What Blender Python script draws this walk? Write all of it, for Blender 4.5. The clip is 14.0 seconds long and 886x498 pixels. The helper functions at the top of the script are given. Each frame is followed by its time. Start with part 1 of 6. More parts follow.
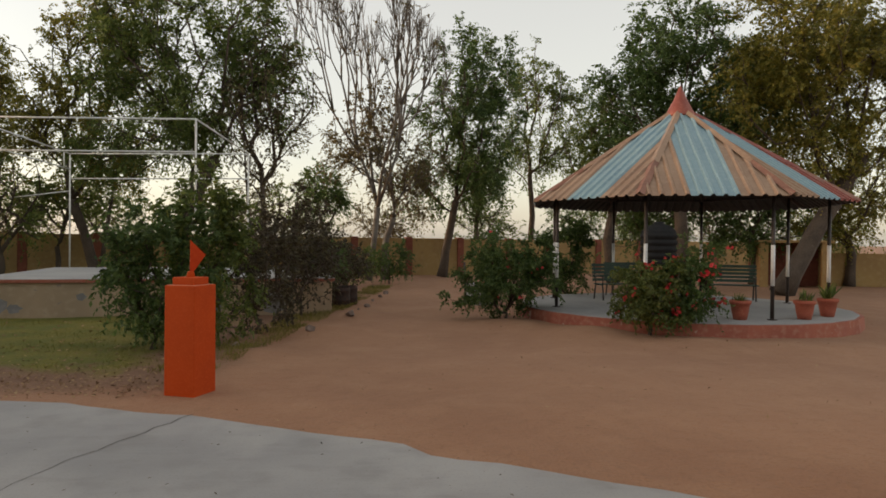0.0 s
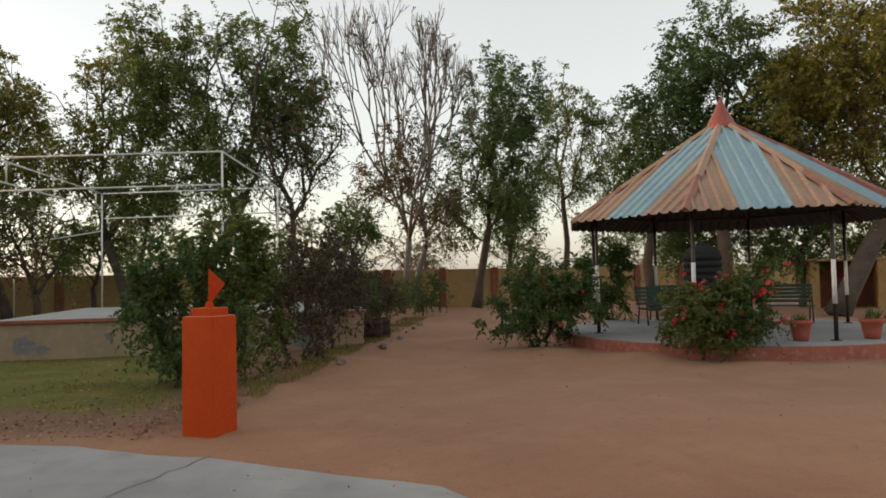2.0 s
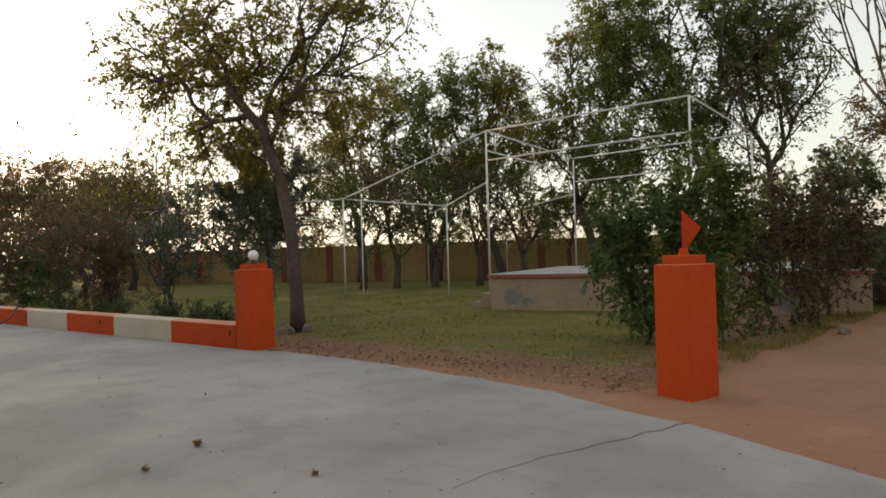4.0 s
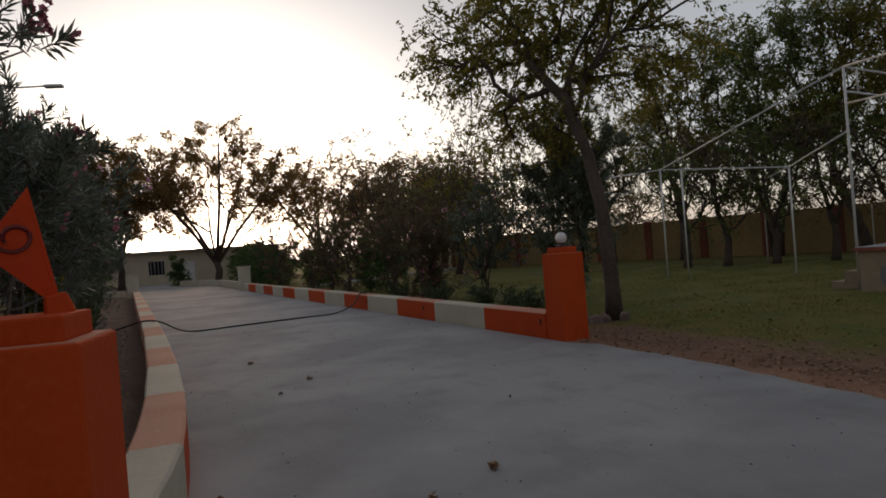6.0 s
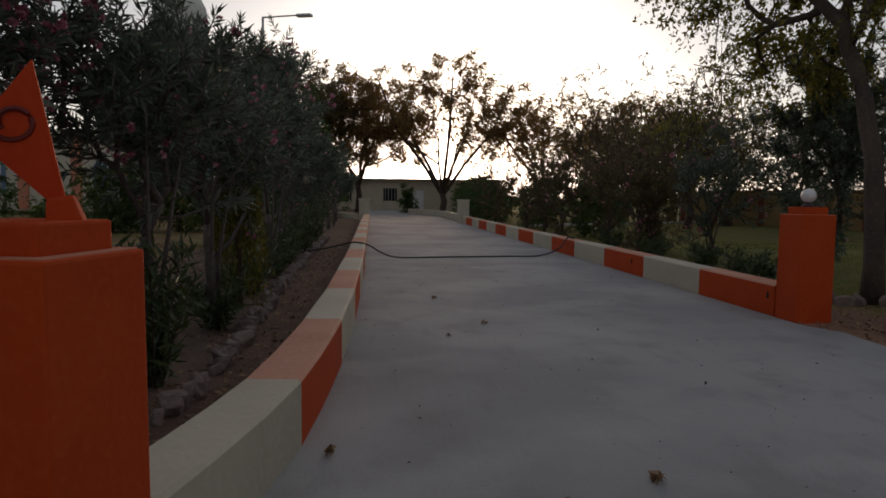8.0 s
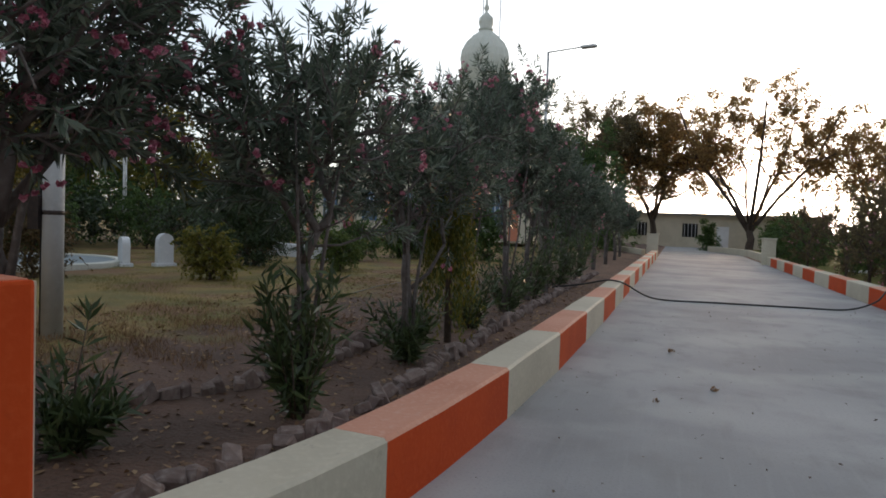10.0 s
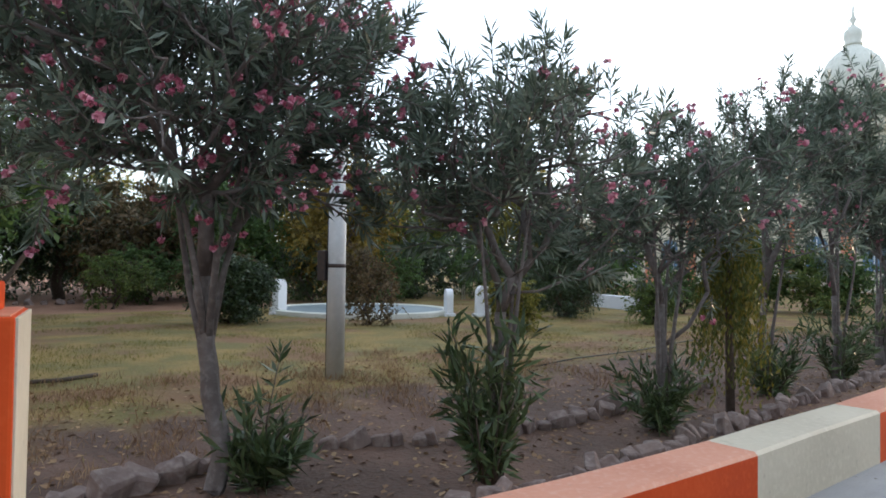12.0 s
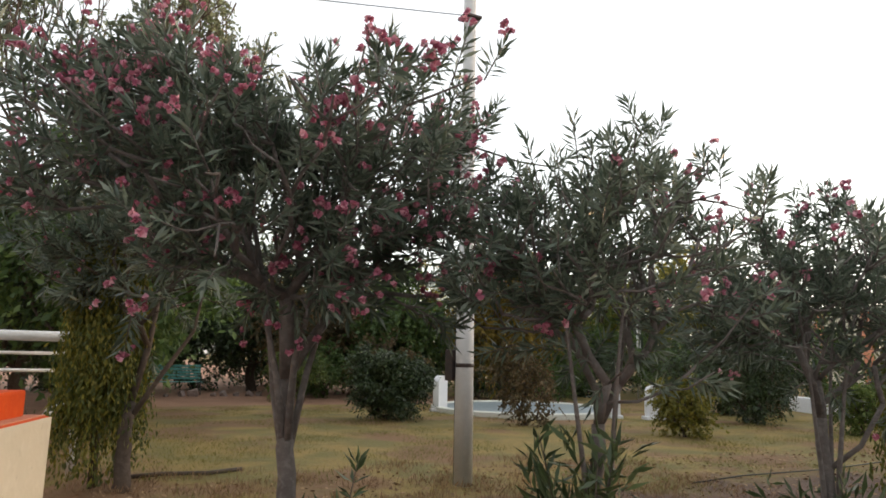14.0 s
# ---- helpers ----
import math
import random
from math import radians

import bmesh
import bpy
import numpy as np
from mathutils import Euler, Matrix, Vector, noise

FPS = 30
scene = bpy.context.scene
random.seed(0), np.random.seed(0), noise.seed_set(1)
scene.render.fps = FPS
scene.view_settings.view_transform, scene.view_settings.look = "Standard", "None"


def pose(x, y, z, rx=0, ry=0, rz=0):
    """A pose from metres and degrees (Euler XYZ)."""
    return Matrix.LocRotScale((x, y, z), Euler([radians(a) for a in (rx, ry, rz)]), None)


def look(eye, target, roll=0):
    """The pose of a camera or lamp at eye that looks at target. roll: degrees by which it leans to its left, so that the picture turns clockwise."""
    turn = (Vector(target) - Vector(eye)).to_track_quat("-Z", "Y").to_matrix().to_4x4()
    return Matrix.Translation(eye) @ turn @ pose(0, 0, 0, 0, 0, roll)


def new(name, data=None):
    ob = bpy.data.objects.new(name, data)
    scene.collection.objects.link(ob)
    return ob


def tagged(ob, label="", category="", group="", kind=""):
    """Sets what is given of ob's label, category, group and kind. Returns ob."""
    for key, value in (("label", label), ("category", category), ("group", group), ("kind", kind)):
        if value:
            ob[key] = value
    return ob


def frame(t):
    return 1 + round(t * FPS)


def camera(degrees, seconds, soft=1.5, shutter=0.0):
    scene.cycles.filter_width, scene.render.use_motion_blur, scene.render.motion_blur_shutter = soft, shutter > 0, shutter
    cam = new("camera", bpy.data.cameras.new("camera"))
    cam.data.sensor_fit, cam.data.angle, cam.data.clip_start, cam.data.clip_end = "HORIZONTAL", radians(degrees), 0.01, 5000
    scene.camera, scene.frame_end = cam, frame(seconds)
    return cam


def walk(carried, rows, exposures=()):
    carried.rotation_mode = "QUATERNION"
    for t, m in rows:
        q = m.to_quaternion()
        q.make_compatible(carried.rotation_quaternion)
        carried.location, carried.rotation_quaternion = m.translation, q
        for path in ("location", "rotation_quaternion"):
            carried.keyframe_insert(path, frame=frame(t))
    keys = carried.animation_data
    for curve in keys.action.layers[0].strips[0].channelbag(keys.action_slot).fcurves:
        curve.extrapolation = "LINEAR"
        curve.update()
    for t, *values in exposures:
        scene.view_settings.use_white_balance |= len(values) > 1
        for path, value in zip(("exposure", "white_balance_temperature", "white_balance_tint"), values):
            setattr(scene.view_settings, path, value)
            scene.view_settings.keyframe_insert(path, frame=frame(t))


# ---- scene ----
cam = camera(67.2, 14.0, soft=1.7)
PATH = [
    (0, (-0.047, -1.33, 1.855), (0.08, 0.666, 1.832), 0.6),
    (0.5, (-0.096, -1.098, 1.847), (0.057, 0.896, 1.837), 0.1),
    (1, (-0.112, -0.963, 1.816), (0.001, 1.032, 1.733), -1.7),
    (1.5, (-0.033, -0.823, 1.72), (0.056, 1.174, 1.769), -0.3),
    (2, (-0.023, -0.702, 1.705), (0.005, 1.297, 1.783), -1.2),
    (2.5, (-0.092, -0.531, 1.59), (-0.084, 1.464, 1.732), -3.6),
    (3, (-0.188, -0.396, 1.558), (-0.516, 1.575, 1.647), -3.3),
    (3.5, (-0.236, -0.064, 1.552), (-1.076, 1.75, 1.619), -2.1),
    (4, (-0.406, 0.174, 1.489), (-1.629, 1.757, 1.499), -1.7),
    (4.2, (-0.492, 0.248, 1.481), (-1.788, 1.771, 1.508), -1.4),
    (6.3, (-1.376, 1.145, 1.52), (-3.258, 1.819, 1.478), -1.5),
    (6.5, (-1.425, 1.22, 1.465), (-3.347, 1.767, 1.38), 1.0),
    (7, (-1.622, 1.424, 1.463), (-3.575, 1.825, 1.306), 1.2),
    (7.5, (-1.84, 1.548, 1.486), (-3.816, 1.85, 1.417), 0.7),
    (8, (-2.014, 1.68, 1.47), (-3.996, 1.896, 1.314), 0.6),
    (8.5, (-2.202, 1.922, 1.501), (-4.197, 1.805, 1.427), 1.1),
    (8.7, (-2.272, 1.996, 1.498), (-4.262, 1.838, 1.385), 1.4),
    (10.8, (-3.267, 2.897, 1.487), (-4.925, 1.779, 1.521), -0.3),
    (11, (-3.369, 2.938, 1.484), (-4.955, 1.721, 1.543), -1.0),
    (11.5, (-3.609, 3.088, 1.486), (-5.09, 1.746, 1.572), 2.1),
    (12, (-3.857, 3.183, 1.457), (-5.168, 1.673, 1.511), 0.8),
    (12.5, (-4.118, 3.189, 1.504), (-5.282, 1.569, 1.654), -0.6),
    (13, (-4.345, 3.223, 1.503), (-5.518, 1.614, 1.688), -0.4),
    (13.5, (-4.494, 3.324, 1.515), (-5.54, 1.634, 1.735), 1.2),
    (14, (-4.5, 3.347, 1.53), (-5.34, 1.56, 1.853), 1.2),
]
walk(cam, [(t, look(eye, target, roll)) for t, eye, target, roll in PATH], exposures=((0, 1.3, 7800, 11), (1.0, 1.42, 7450, 10), (1.6, 1.44, 7400, 10), (2.5, 1.38, 7400, 10), (3.2, 1.36, 7400, 10), (4.2, 1.38, 7550, 10), (5.4, 0.6, 6900, 13), (6.3, -0.18, 6750, 15), (7.5, -0.3, 6700, 15), (8.0, -0.12, 6650, 15), (8.7, 0.1, 6550, 14), (9.8, 0.9, 6300, 10), (10.8, 1.92, 6000, 9), (11.6, 2.06, 6000, 9), (12.1, 2.28, 5950, 9), (12.6, 2.4, 5950, 9), (13.4, 2.22, 6200, 10), (14, 2.2, 7200, 11)))

# ---- world, sun, exposure ----
SUN_DIR = Vector((-0.985, 0.13, 0.11)).normalized()
world = bpy.data.worlds.new("evening_sky")
scene.world = world
world.use_nodes = True
wn = world.node_tree.nodes
sky = wn.new("ShaderNodeTexSky")
sky.sky_type = "NISHITA"
sky.sun_disc = False
sky.sun_elevation = math.asin(SUN_DIR.z)
sky.sun_rotation = math.atan2(SUN_DIR.x, SUN_DIR.y)
sky.air_density, sky.dust_density, sky.ozone_density = 1.0, 1.6, 2.0
wn["Background"].inputs["Strength"].default_value = 0.115
# thick evening haze lifts the whole sky evenly
haze = wn.new("ShaderNodeBackground")
haze.inputs["Color"].default_value, haze.inputs["Strength"].default_value = (0.93, 0.96, 1.0, 1), 0.138
both = wn.new("ShaderNodeAddShader")
pale = wn.new("ShaderNodeHueSaturation")
pale.inputs["Saturation"].default_value = 0.48
world.node_tree.links.new(sky.outputs["Color"], pale.inputs["Color"])
world.node_tree.links.new(pale.outputs["Color"], wn["Background"].inputs["Color"])
world.node_tree.links.new(wn["Background"].outputs[0], both.inputs[0])
world.node_tree.links.new(haze.outputs[0], both.inputs[1])
world.node_tree.links.new(both.outputs[0], wn["World Output"].inputs["Surface"])
sun = new("sun", bpy.data.lights.new("sun", "SUN"))
sun.data.energy, sun.data.angle, sun.data.color = 0.9, radians(12), (1.0, 0.62, 0.34)
sun.matrix_world = look((0, 0, 30), Vector((0, 0, 30)) - SUN_DIR)


# ---- materials ----
def nodes_of(name, rough=0.8, metal=0.0):
    m = bpy.data.materials.new(name)
    m.use_nodes = True
    nt = m.node_tree
    b = nt.nodes["Principled BSDF"]
    b.inputs["Roughness"].default_value = rough
    b.inputs["Metallic"].default_value = metal
    return m, nt, b


def add_noise(nt, scale, detail=4.0, coord=None, stretch=None):
    n = nt.nodes.new("ShaderNodeTexNoise")
    n.inputs["Scale"].default_value = scale
    n.inputs["Detail"].default_value = detail
    if coord is None:
        coord = nt.nodes.new("ShaderNodeNewGeometry").outputs["Position"]
    if stretch:
        mp = nt.nodes.new("ShaderNodeMapping")
        mp.inputs["Scale"].default_value = stretch
        nt.links.new(coord, mp.inputs["Vector"])
        coord = mp.outputs["Vector"]
    nt.links.new(coord, n.inputs["Vector"])
    return n.outputs["Fac"]


def ramp(nt, fac, stops):
    r = nt.nodes.new("ShaderNodeValToRGB")
    e = r.color_ramp.elements
    while len(e) < len(stops):
        e.new(0.5)
    for el, (p, c) in zip(e, stops):
        el.position, el.color = p, (*c, 1)
    nt.links.new(fac, r.inputs["Fac"])
    return r.outputs["Color"]


def mixc(nt, fac, a, b, mode="MIX"):
    m = nt.nodes.new("ShaderNodeMix")
    m.data_type, m.blend_type = "RGBA", mode
    for sock, v in ((m.inputs["Factor"], fac), (m.inputs[6], a), (m.inputs[7], b)):
        if isinstance(v, (int, float)):
            sock.default_value = v
        elif isinstance(v, tuple):
            sock.default_value = (*v, 1)
        else:
            nt.links.new(v, sock)
    return m.outputs[2]


def calc(nt, op, a, b=0.0, c=0.0):
    m = nt.nodes.new("ShaderNodeMath")
    m.operation = op
    for sock, v in zip(m.inputs, (a, b, c)):
        if isinstance(v, (int, float)):
            sock.default_value = v
        else:
            nt.links.new(v, sock)
    return m.outputs[0]


def step(nt, v, lo, hi):
    m = nt.nodes.new("ShaderNodeMapRange")
    m.interpolation_type = "SMOOTHSTEP"
    m.inputs["From Min"].default_value, m.inputs["From Max"].default_value = lo, hi
    nt.links.new(v, m.inputs["Value"])
    return m.outputs["Result"]


def bump(nt, b, fac, strength=0.3, dist=0.02):
    n = nt.nodes.new("ShaderNodeBump")
    n.inputs["Strength"].default_value, n.inputs["Distance"].default_value = strength, dist
    nt.links.new(fac, n.inputs["Height"])
    nt.links.new(n.outputs["Normal"], b.inputs["Normal"])


def worn(name, c1, c2, c3, big=0.8, fine=14.0, rough=0.8, metal=0.0, relief=0.2, spots=0.0, spot_col=(0.05, 0.04, 0.03), gloss=0.5):
    """A surface in three tones at two scales, with fine relief and, where asked, scattered spots."""
    m, nt, b = nodes_of(name, rough, metal)
    b.inputs["Specular IOR Level"].default_value = gloss
    f1, f2 = add_noise(nt, big, 5), add_noise(nt, fine, 6)
    col = mixc(nt, step(nt, f1, 0.35, 0.65), c1, c2)
    col = mixc(nt, calc(nt, "MULTIPLY", step(nt, f2, 0.45, 0.75), 0.6), col, c3)
    if spots:
        f3 = add_noise(nt, fine * 0.6, 3)
        col = mixc(nt, calc(nt, "MULTIPLY", step(nt, f3, 0.66, 0.72), spots), col, spot_col)
    nt.links.new(col, b.inputs["Base Color"])
    bump(nt, b, f2, relief)
    return m


def leafy(name, dark, mid, light, through_light=0.35, rough=0.55):
    """Foliage whose leaves differ one from another, and let some light through."""
    m, nt, b = nodes_of(name, rough)
    g = nt.nodes.new("ShaderNodeNewGeometry")
    big = add_noise(nt, 0.7, 2, g.outputs["Position"])
    f = calc(nt, "ADD", calc(nt, "MULTIPLY", g.outputs["Random Per Island"], 0.6), calc(nt, "MULTIPLY", big, 0.45))
    col = ramp(nt, f, [(0.15, dark), (0.5, mid), (0.9, light)])
    nt.links.new(col, b.inputs["Base Color"])
    t = nt.nodes.new("ShaderNodeBsdfTranslucent")
    nt.links.new(col, t.inputs["Color"])
    mx = nt.nodes.new("ShaderNodeMixShader")
    mx.inputs[0].default_value = through_light
    nt.links.new(b.outputs[0], mx.inputs[1])
    nt.links.new(t.outputs[0], mx.inputs[2])
    nt.links.new(mx.outputs[0], nt.nodes["Material Output"].inputs["Surface"])
    return m


M_ORANGE = worn("orange_paint", (0.56, 0.072, 0.013), (0.49, 0.06, 0.012), (0.6, 0.095, 0.022), 1.6, 30, 0.7, 0, 0.12, 0.14, (0.33, 0.045, 0.015), 0.15)
M_ORANGE_PALE = worn("faded_orange_paint", (0.62, 0.29, 0.19), (0.56, 0.24, 0.15), (0.66, 0.38, 0.28), 1.5, 25, 0.75, 0, 0.15, 0.3, (0.36, 0.2, 0.15))
M_ORANGE_TOP = worn("sun_faded_orange_paint", (0.56, 0.22, 0.13), (0.5, 0.18, 0.1), (0.6, 0.28, 0.18), 1.5, 25, 0.75, 0, 0.15, 0.3, (0.36, 0.13, 0.08))
M_CREAM = worn("cream_paint", (0.56, 0.505, 0.39), (0.49, 0.44, 0.335), (0.61, 0.555, 0.44), 1.2, 22, 0.7, 0, 0.15, 0.35, (0.336, 0.296, 0.224))
M_FLAG = worn("saffron_enamel", (0.6, 0.06, 0.012), (0.528, 0.048, 0.0096), (0.624, 0.08, 0.016), 3, 20, 0.6, 0, 0.2, 0, (0, 0, 0), 0.2)
M_SIGN = worn("dark_red_enamel", (0.16, 0.012, 0.01), (0.12, 0.01, 0.01), (0.2, 0.02, 0.015), 3, 20, 0.5)
M_WHITE = worn("white_paint", (0.703, 0.712, 0.722), (0.627, 0.636, 0.646), (0.76, 0.76, 0.76), 1.0, 12, 0.6, 0, 0.15, 0.3, (0.427, 0.399, 0.361))
M_STEEL = worn("galvanised_steel", (0.52, 0.53, 0.53), (0.42, 0.43, 0.44), (0.6, 0.6, 0.6), 2, 30, 0.45, 0.6, 0.05)
M_PIPE = worn("white_steel_pipe", (0.7, 0.7, 0.68), (0.6, 0.6, 0.58), (0.75, 0.75, 0.74), 2, 30, 0.5, 0.1, 0.05)
M_DARKSTEEL = worn("dark_painted_steel", (0.035, 0.03, 0.03), (0.05, 0.035, 0.03), (0.08, 0.05, 0.04), 2, 25, 0.5, 0.2, 0.1)
M_BOUNDARY = worn("ochre_wall_plaster", (0.38, 0.25, 0.105), (0.315, 0.2, 0.088), (0.42, 0.295, 0.15), 0.5, 5, 0.9, 0, 0.25, 0.35, (0.175, 0.119, 0.07))
M_PILASTER = worn("red_brown_plaster", (0.26, 0.08, 0.05), (0.2, 0.06, 0.04), (0.3, 0.12, 0.08), 0.8, 6, 0.9)
M_STAGE = worn("peeling_stage_plaster", (0.42, 0.31, 0.21), (0.35, 0.26, 0.18), (0.46, 0.36, 0.26), 0.7, 6, 0.9, 0, 0.3, 0.7, (0.24, 0.2, 0.19))
M_PATCH = worn("bare_grey_cement", (0.25, 0.245, 0.25), (0.2, 0.195, 0.2), (0.32, 0.3, 0.29), 2, 14, 0.95, 0, 0.4)
M_STAGETOP = worn("stage_concrete", (0.35, 0.35, 0.35), (0.294, 0.294, 0.294), (0.385, 0.385, 0.378), 0.7, 8, 0.85)
M_REDEDGE = worn("red_oxide_edge", (0.36, 0.11, 0.07), (0.3, 0.09, 0.06), (0.42, 0.22, 0.16), 1.2, 9, 0.85, 0, 0.3, 0.6, (0.45, 0.36, 0.3))
M_TAN = worn("tan_roof_sheet", (0.36, 0.225, 0.145), (0.3, 0.18, 0.115), (0.42, 0.285, 0.195), 0.9, 10, 0.45, 0.25, 0.05)
M_BLUE = worn("pale_blue_roof_sheet", (0.235, 0.36, 0.4), (0.2, 0.32, 0.375), (0.315, 0.43, 0.455), 0.9, 10, 0.42, 0.25, 0.05)
M_MAROON = worn("maroon_roof_sheet", (0.3, 0.075, 0.05), (0.24, 0.055, 0.04), (0.35, 0.12, 0.085), 0.9, 10, 0.45, 0.2, 0.05)
M_RUSTCAP = worn("rusty_ridge_cap", (0.27, 0.12, 0.08), (0.2, 0.085, 0.06), (0.33, 0.18, 0.12), 2, 12, 0.6, 0.1, 0.1)
M_UNDER = worn("dark_sheet_underside", (0.05, 0.045, 0.042), (0.04, 0.037, 0.035), (0.07, 0.06, 0.055), 1, 12, 0.7, 0.1, 0.05)
M_TERRA = worn("terracotta_red", (0.4, 0.1, 0.06), (0.34, 0.08, 0.05), (0.46, 0.16, 0.1), 3, 30, 0.8)
M_BENCH = worn("dark_green_bench_paint", (0.02, 0.055, 0.045), (0.03, 0.075, 0.06), (0.04, 0.09, 0.07), 3, 25, 0.5)
M_TEAL = worn("teal_bench_paint", (0.05, 0.22, 0.19), (0.04, 0.18, 0.16), (0.08, 0.28, 0.24), 3, 25, 0.5)
M_TANK = worn("black_tank_plastic", (0.015, 0.016, 0.018), (0.02, 0.02, 0.022), (0.03, 0.03, 0.03), 2, 20, 0.75, gloss=0.2)
M_BARK = worn("grey_brown_bark", (0.09, 0.066, 0.05), (0.062, 0.045, 0.035), (0.135, 0.105, 0.085), 2.5, 22, 0.95, 0, 0.6)
M_BARK_DUSTY = worn("dusty_grey_bark", (0.16, 0.142, 0.128), (0.115, 0.1, 0.088), (0.22, 0.2, 0.18), 3, 24, 0.95, 0, 0.6)
M_BARK_GREY = worn("grey_oleander_bark", (0.15, 0.128, 0.118), (0.1, 0.082, 0.074), (0.24, 0.212, 0.2), 4, 24, 0.95, 0, 0.6)
M_POLE = worn("pale_grey_pole_paint", (0.5, 0.5, 0.49), (0.42, 0.42, 0.41), (0.56, 0.56, 0.55), 1.5, 14, 0.6, 0.05, 0.08, 0.3, (0.3, 0.28, 0.25))
M_DOME = worn("weathered_white_dome", (0.62, 0.62, 0.55), (0.54, 0.55, 0.48), (0.68, 0.67, 0.6), 0.8, 6, 0.6)
M_STONE = worn("edging_stone", (0.23, 0.17, 0.145), (0.155, 0.112, 0.098), (0.34, 0.29, 0.26), 5, 18, 0.95, 0, 0.7)
M_HOSE = worn("black_rubber_hose", (0.012, 0.012, 0.012), (0.02, 0.02, 0.02), (0.03, 0.03, 0.03), 3, 30, 0.5)
M_DEAD = leafy("dead_leaves", (0.12, 0.065, 0.035), (0.24, 0.14, 0.075), (0.42, 0.29, 0.16), 0.1, 0.9)
M_CHAFF = leafy("dark_chaff", (0.04, 0.025, 0.015), (0.075, 0.048, 0.03), (0.13, 0.085, 0.05), 0.1, 0.9)
M_LEAF = leafy("mid_green_leaves", (0.052, 0.08, 0.02), (0.11, 0.16, 0.04), (0.22, 0.25, 0.062), 0.5)
M_LEAF_DARK = leafy("deep_green_leaves", (0.036, 0.068, 0.022), (0.078, 0.138, 0.04), (0.155, 0.22, 0.062), 0.48)
M_LEAF_OLIVE = leafy("olive_yellow_leaves", (0.085, 0.092, 0.018), (0.185, 0.18, 0.032), (0.33, 0.26, 0.05), 0.5)
M_LEAF_BROWN = leafy("dry_brown_leaves", (0.08, 0.06, 0.036), (0.155, 0.12, 0.065), (0.22, 0.195, 0.085), 0.6)
# warm, bright tones put the low sun's glow into the leaf colour
M_LEAF_WARM = leafy("backlit_toned_leaves", (0.14, 0.09, 0.035), (0.3, 0.19, 0.075), (0.44, 0.28, 0.115), 0.85)
M_LEAF_PALE = leafy("pale_feathery_leaves", (0.09, 0.11, 0.06), (0.16, 0.19, 0.11), (0.27, 0.3, 0.19), 0.45)
M_LEAF_YELLOW = leafy("yellowing_leaves", (0.1, 0.085, 0.015), (0.22, 0.16, 0.03), (0.36, 0.25, 0.05), 0.5)
M_LEAF_RUST = leafy("rusty_shrub_leaves", (0.05, 0.055, 0.02), (0.11, 0.08, 0.035), (0.19, 0.12, 0.055), 0.4)
M_OLEANDER = leafy("oleander_leaves", (0.045, 0.068, 0.047), (0.11, 0.145, 0.1), (0.26, 0.3, 0.23), 0.3, 0.36)
M_LEAF_FRESH = leafy("fresh_bush_leaves", (0.045, 0.068, 0.016), (0.095, 0.13, 0.03), (0.19, 0.205, 0.05), 0.4)
M_CLIPPED = leafy("clipped_bush_leaves", (0.016, 0.03, 0.013), (0.034, 0.06, 0.022), (0.08, 0.115, 0.04), 0.15, 0.4)
M_HEDGE = leafy("dusty_hedge_leaves", (0.028, 0.022, 0.014), (0.06, 0.047, 0.027), (0.11, 0.1, 0.042), 0.35)
M_WEEP = leafy("weeping_sprays", (0.04, 0.058, 0.012), (0.105, 0.122, 0.02), (0.3, 0.25, 0.035), 0.35)
M_BASIN = worn("pale_blue_basin_tiles", (0.2, 0.245, 0.26), (0.16, 0.2, 0.21), (0.27, 0.3, 0.31), 1.0, 8, 0.5)
M_YELLOW = leafy("drooping_yellow_leaves", (0.05, 0.068, 0.013), (0.105, 0.122, 0.02), (0.27, 0.21, 0.03))
M_BLOSSOM = leafy("pink_blossoms", (0.26, 0.045, 0.09), (0.58, 0.2, 0.29), (0.8, 0.5, 0.54), 0.3)
M_SHOOT = leafy("young_oleander_leaves", (0.034, 0.058, 0.022), (0.068, 0.102, 0.04), (0.14, 0.185, 0.075), 0.2, 0.35)
M_REDBLOSSOM = leafy("red_blossoms", (0.5, 0.03, 0.04), (0.7, 0.06, 0.07), (0.78, 0.14, 0.13), 0.3)
M_GRASS = leafy("lawn_blades", (0.065, 0.08, 0.009), (0.12, 0.132, 0.014), (0.21, 0.18, 0.03), 0.35, 0.7)
M_DRYGRASS = leafy("dry_grass_blades", (0.11, 0.115, 0.028), (0.19, 0.175, 0.042), (0.3, 0.235, 0.075), 0.3, 0.8)


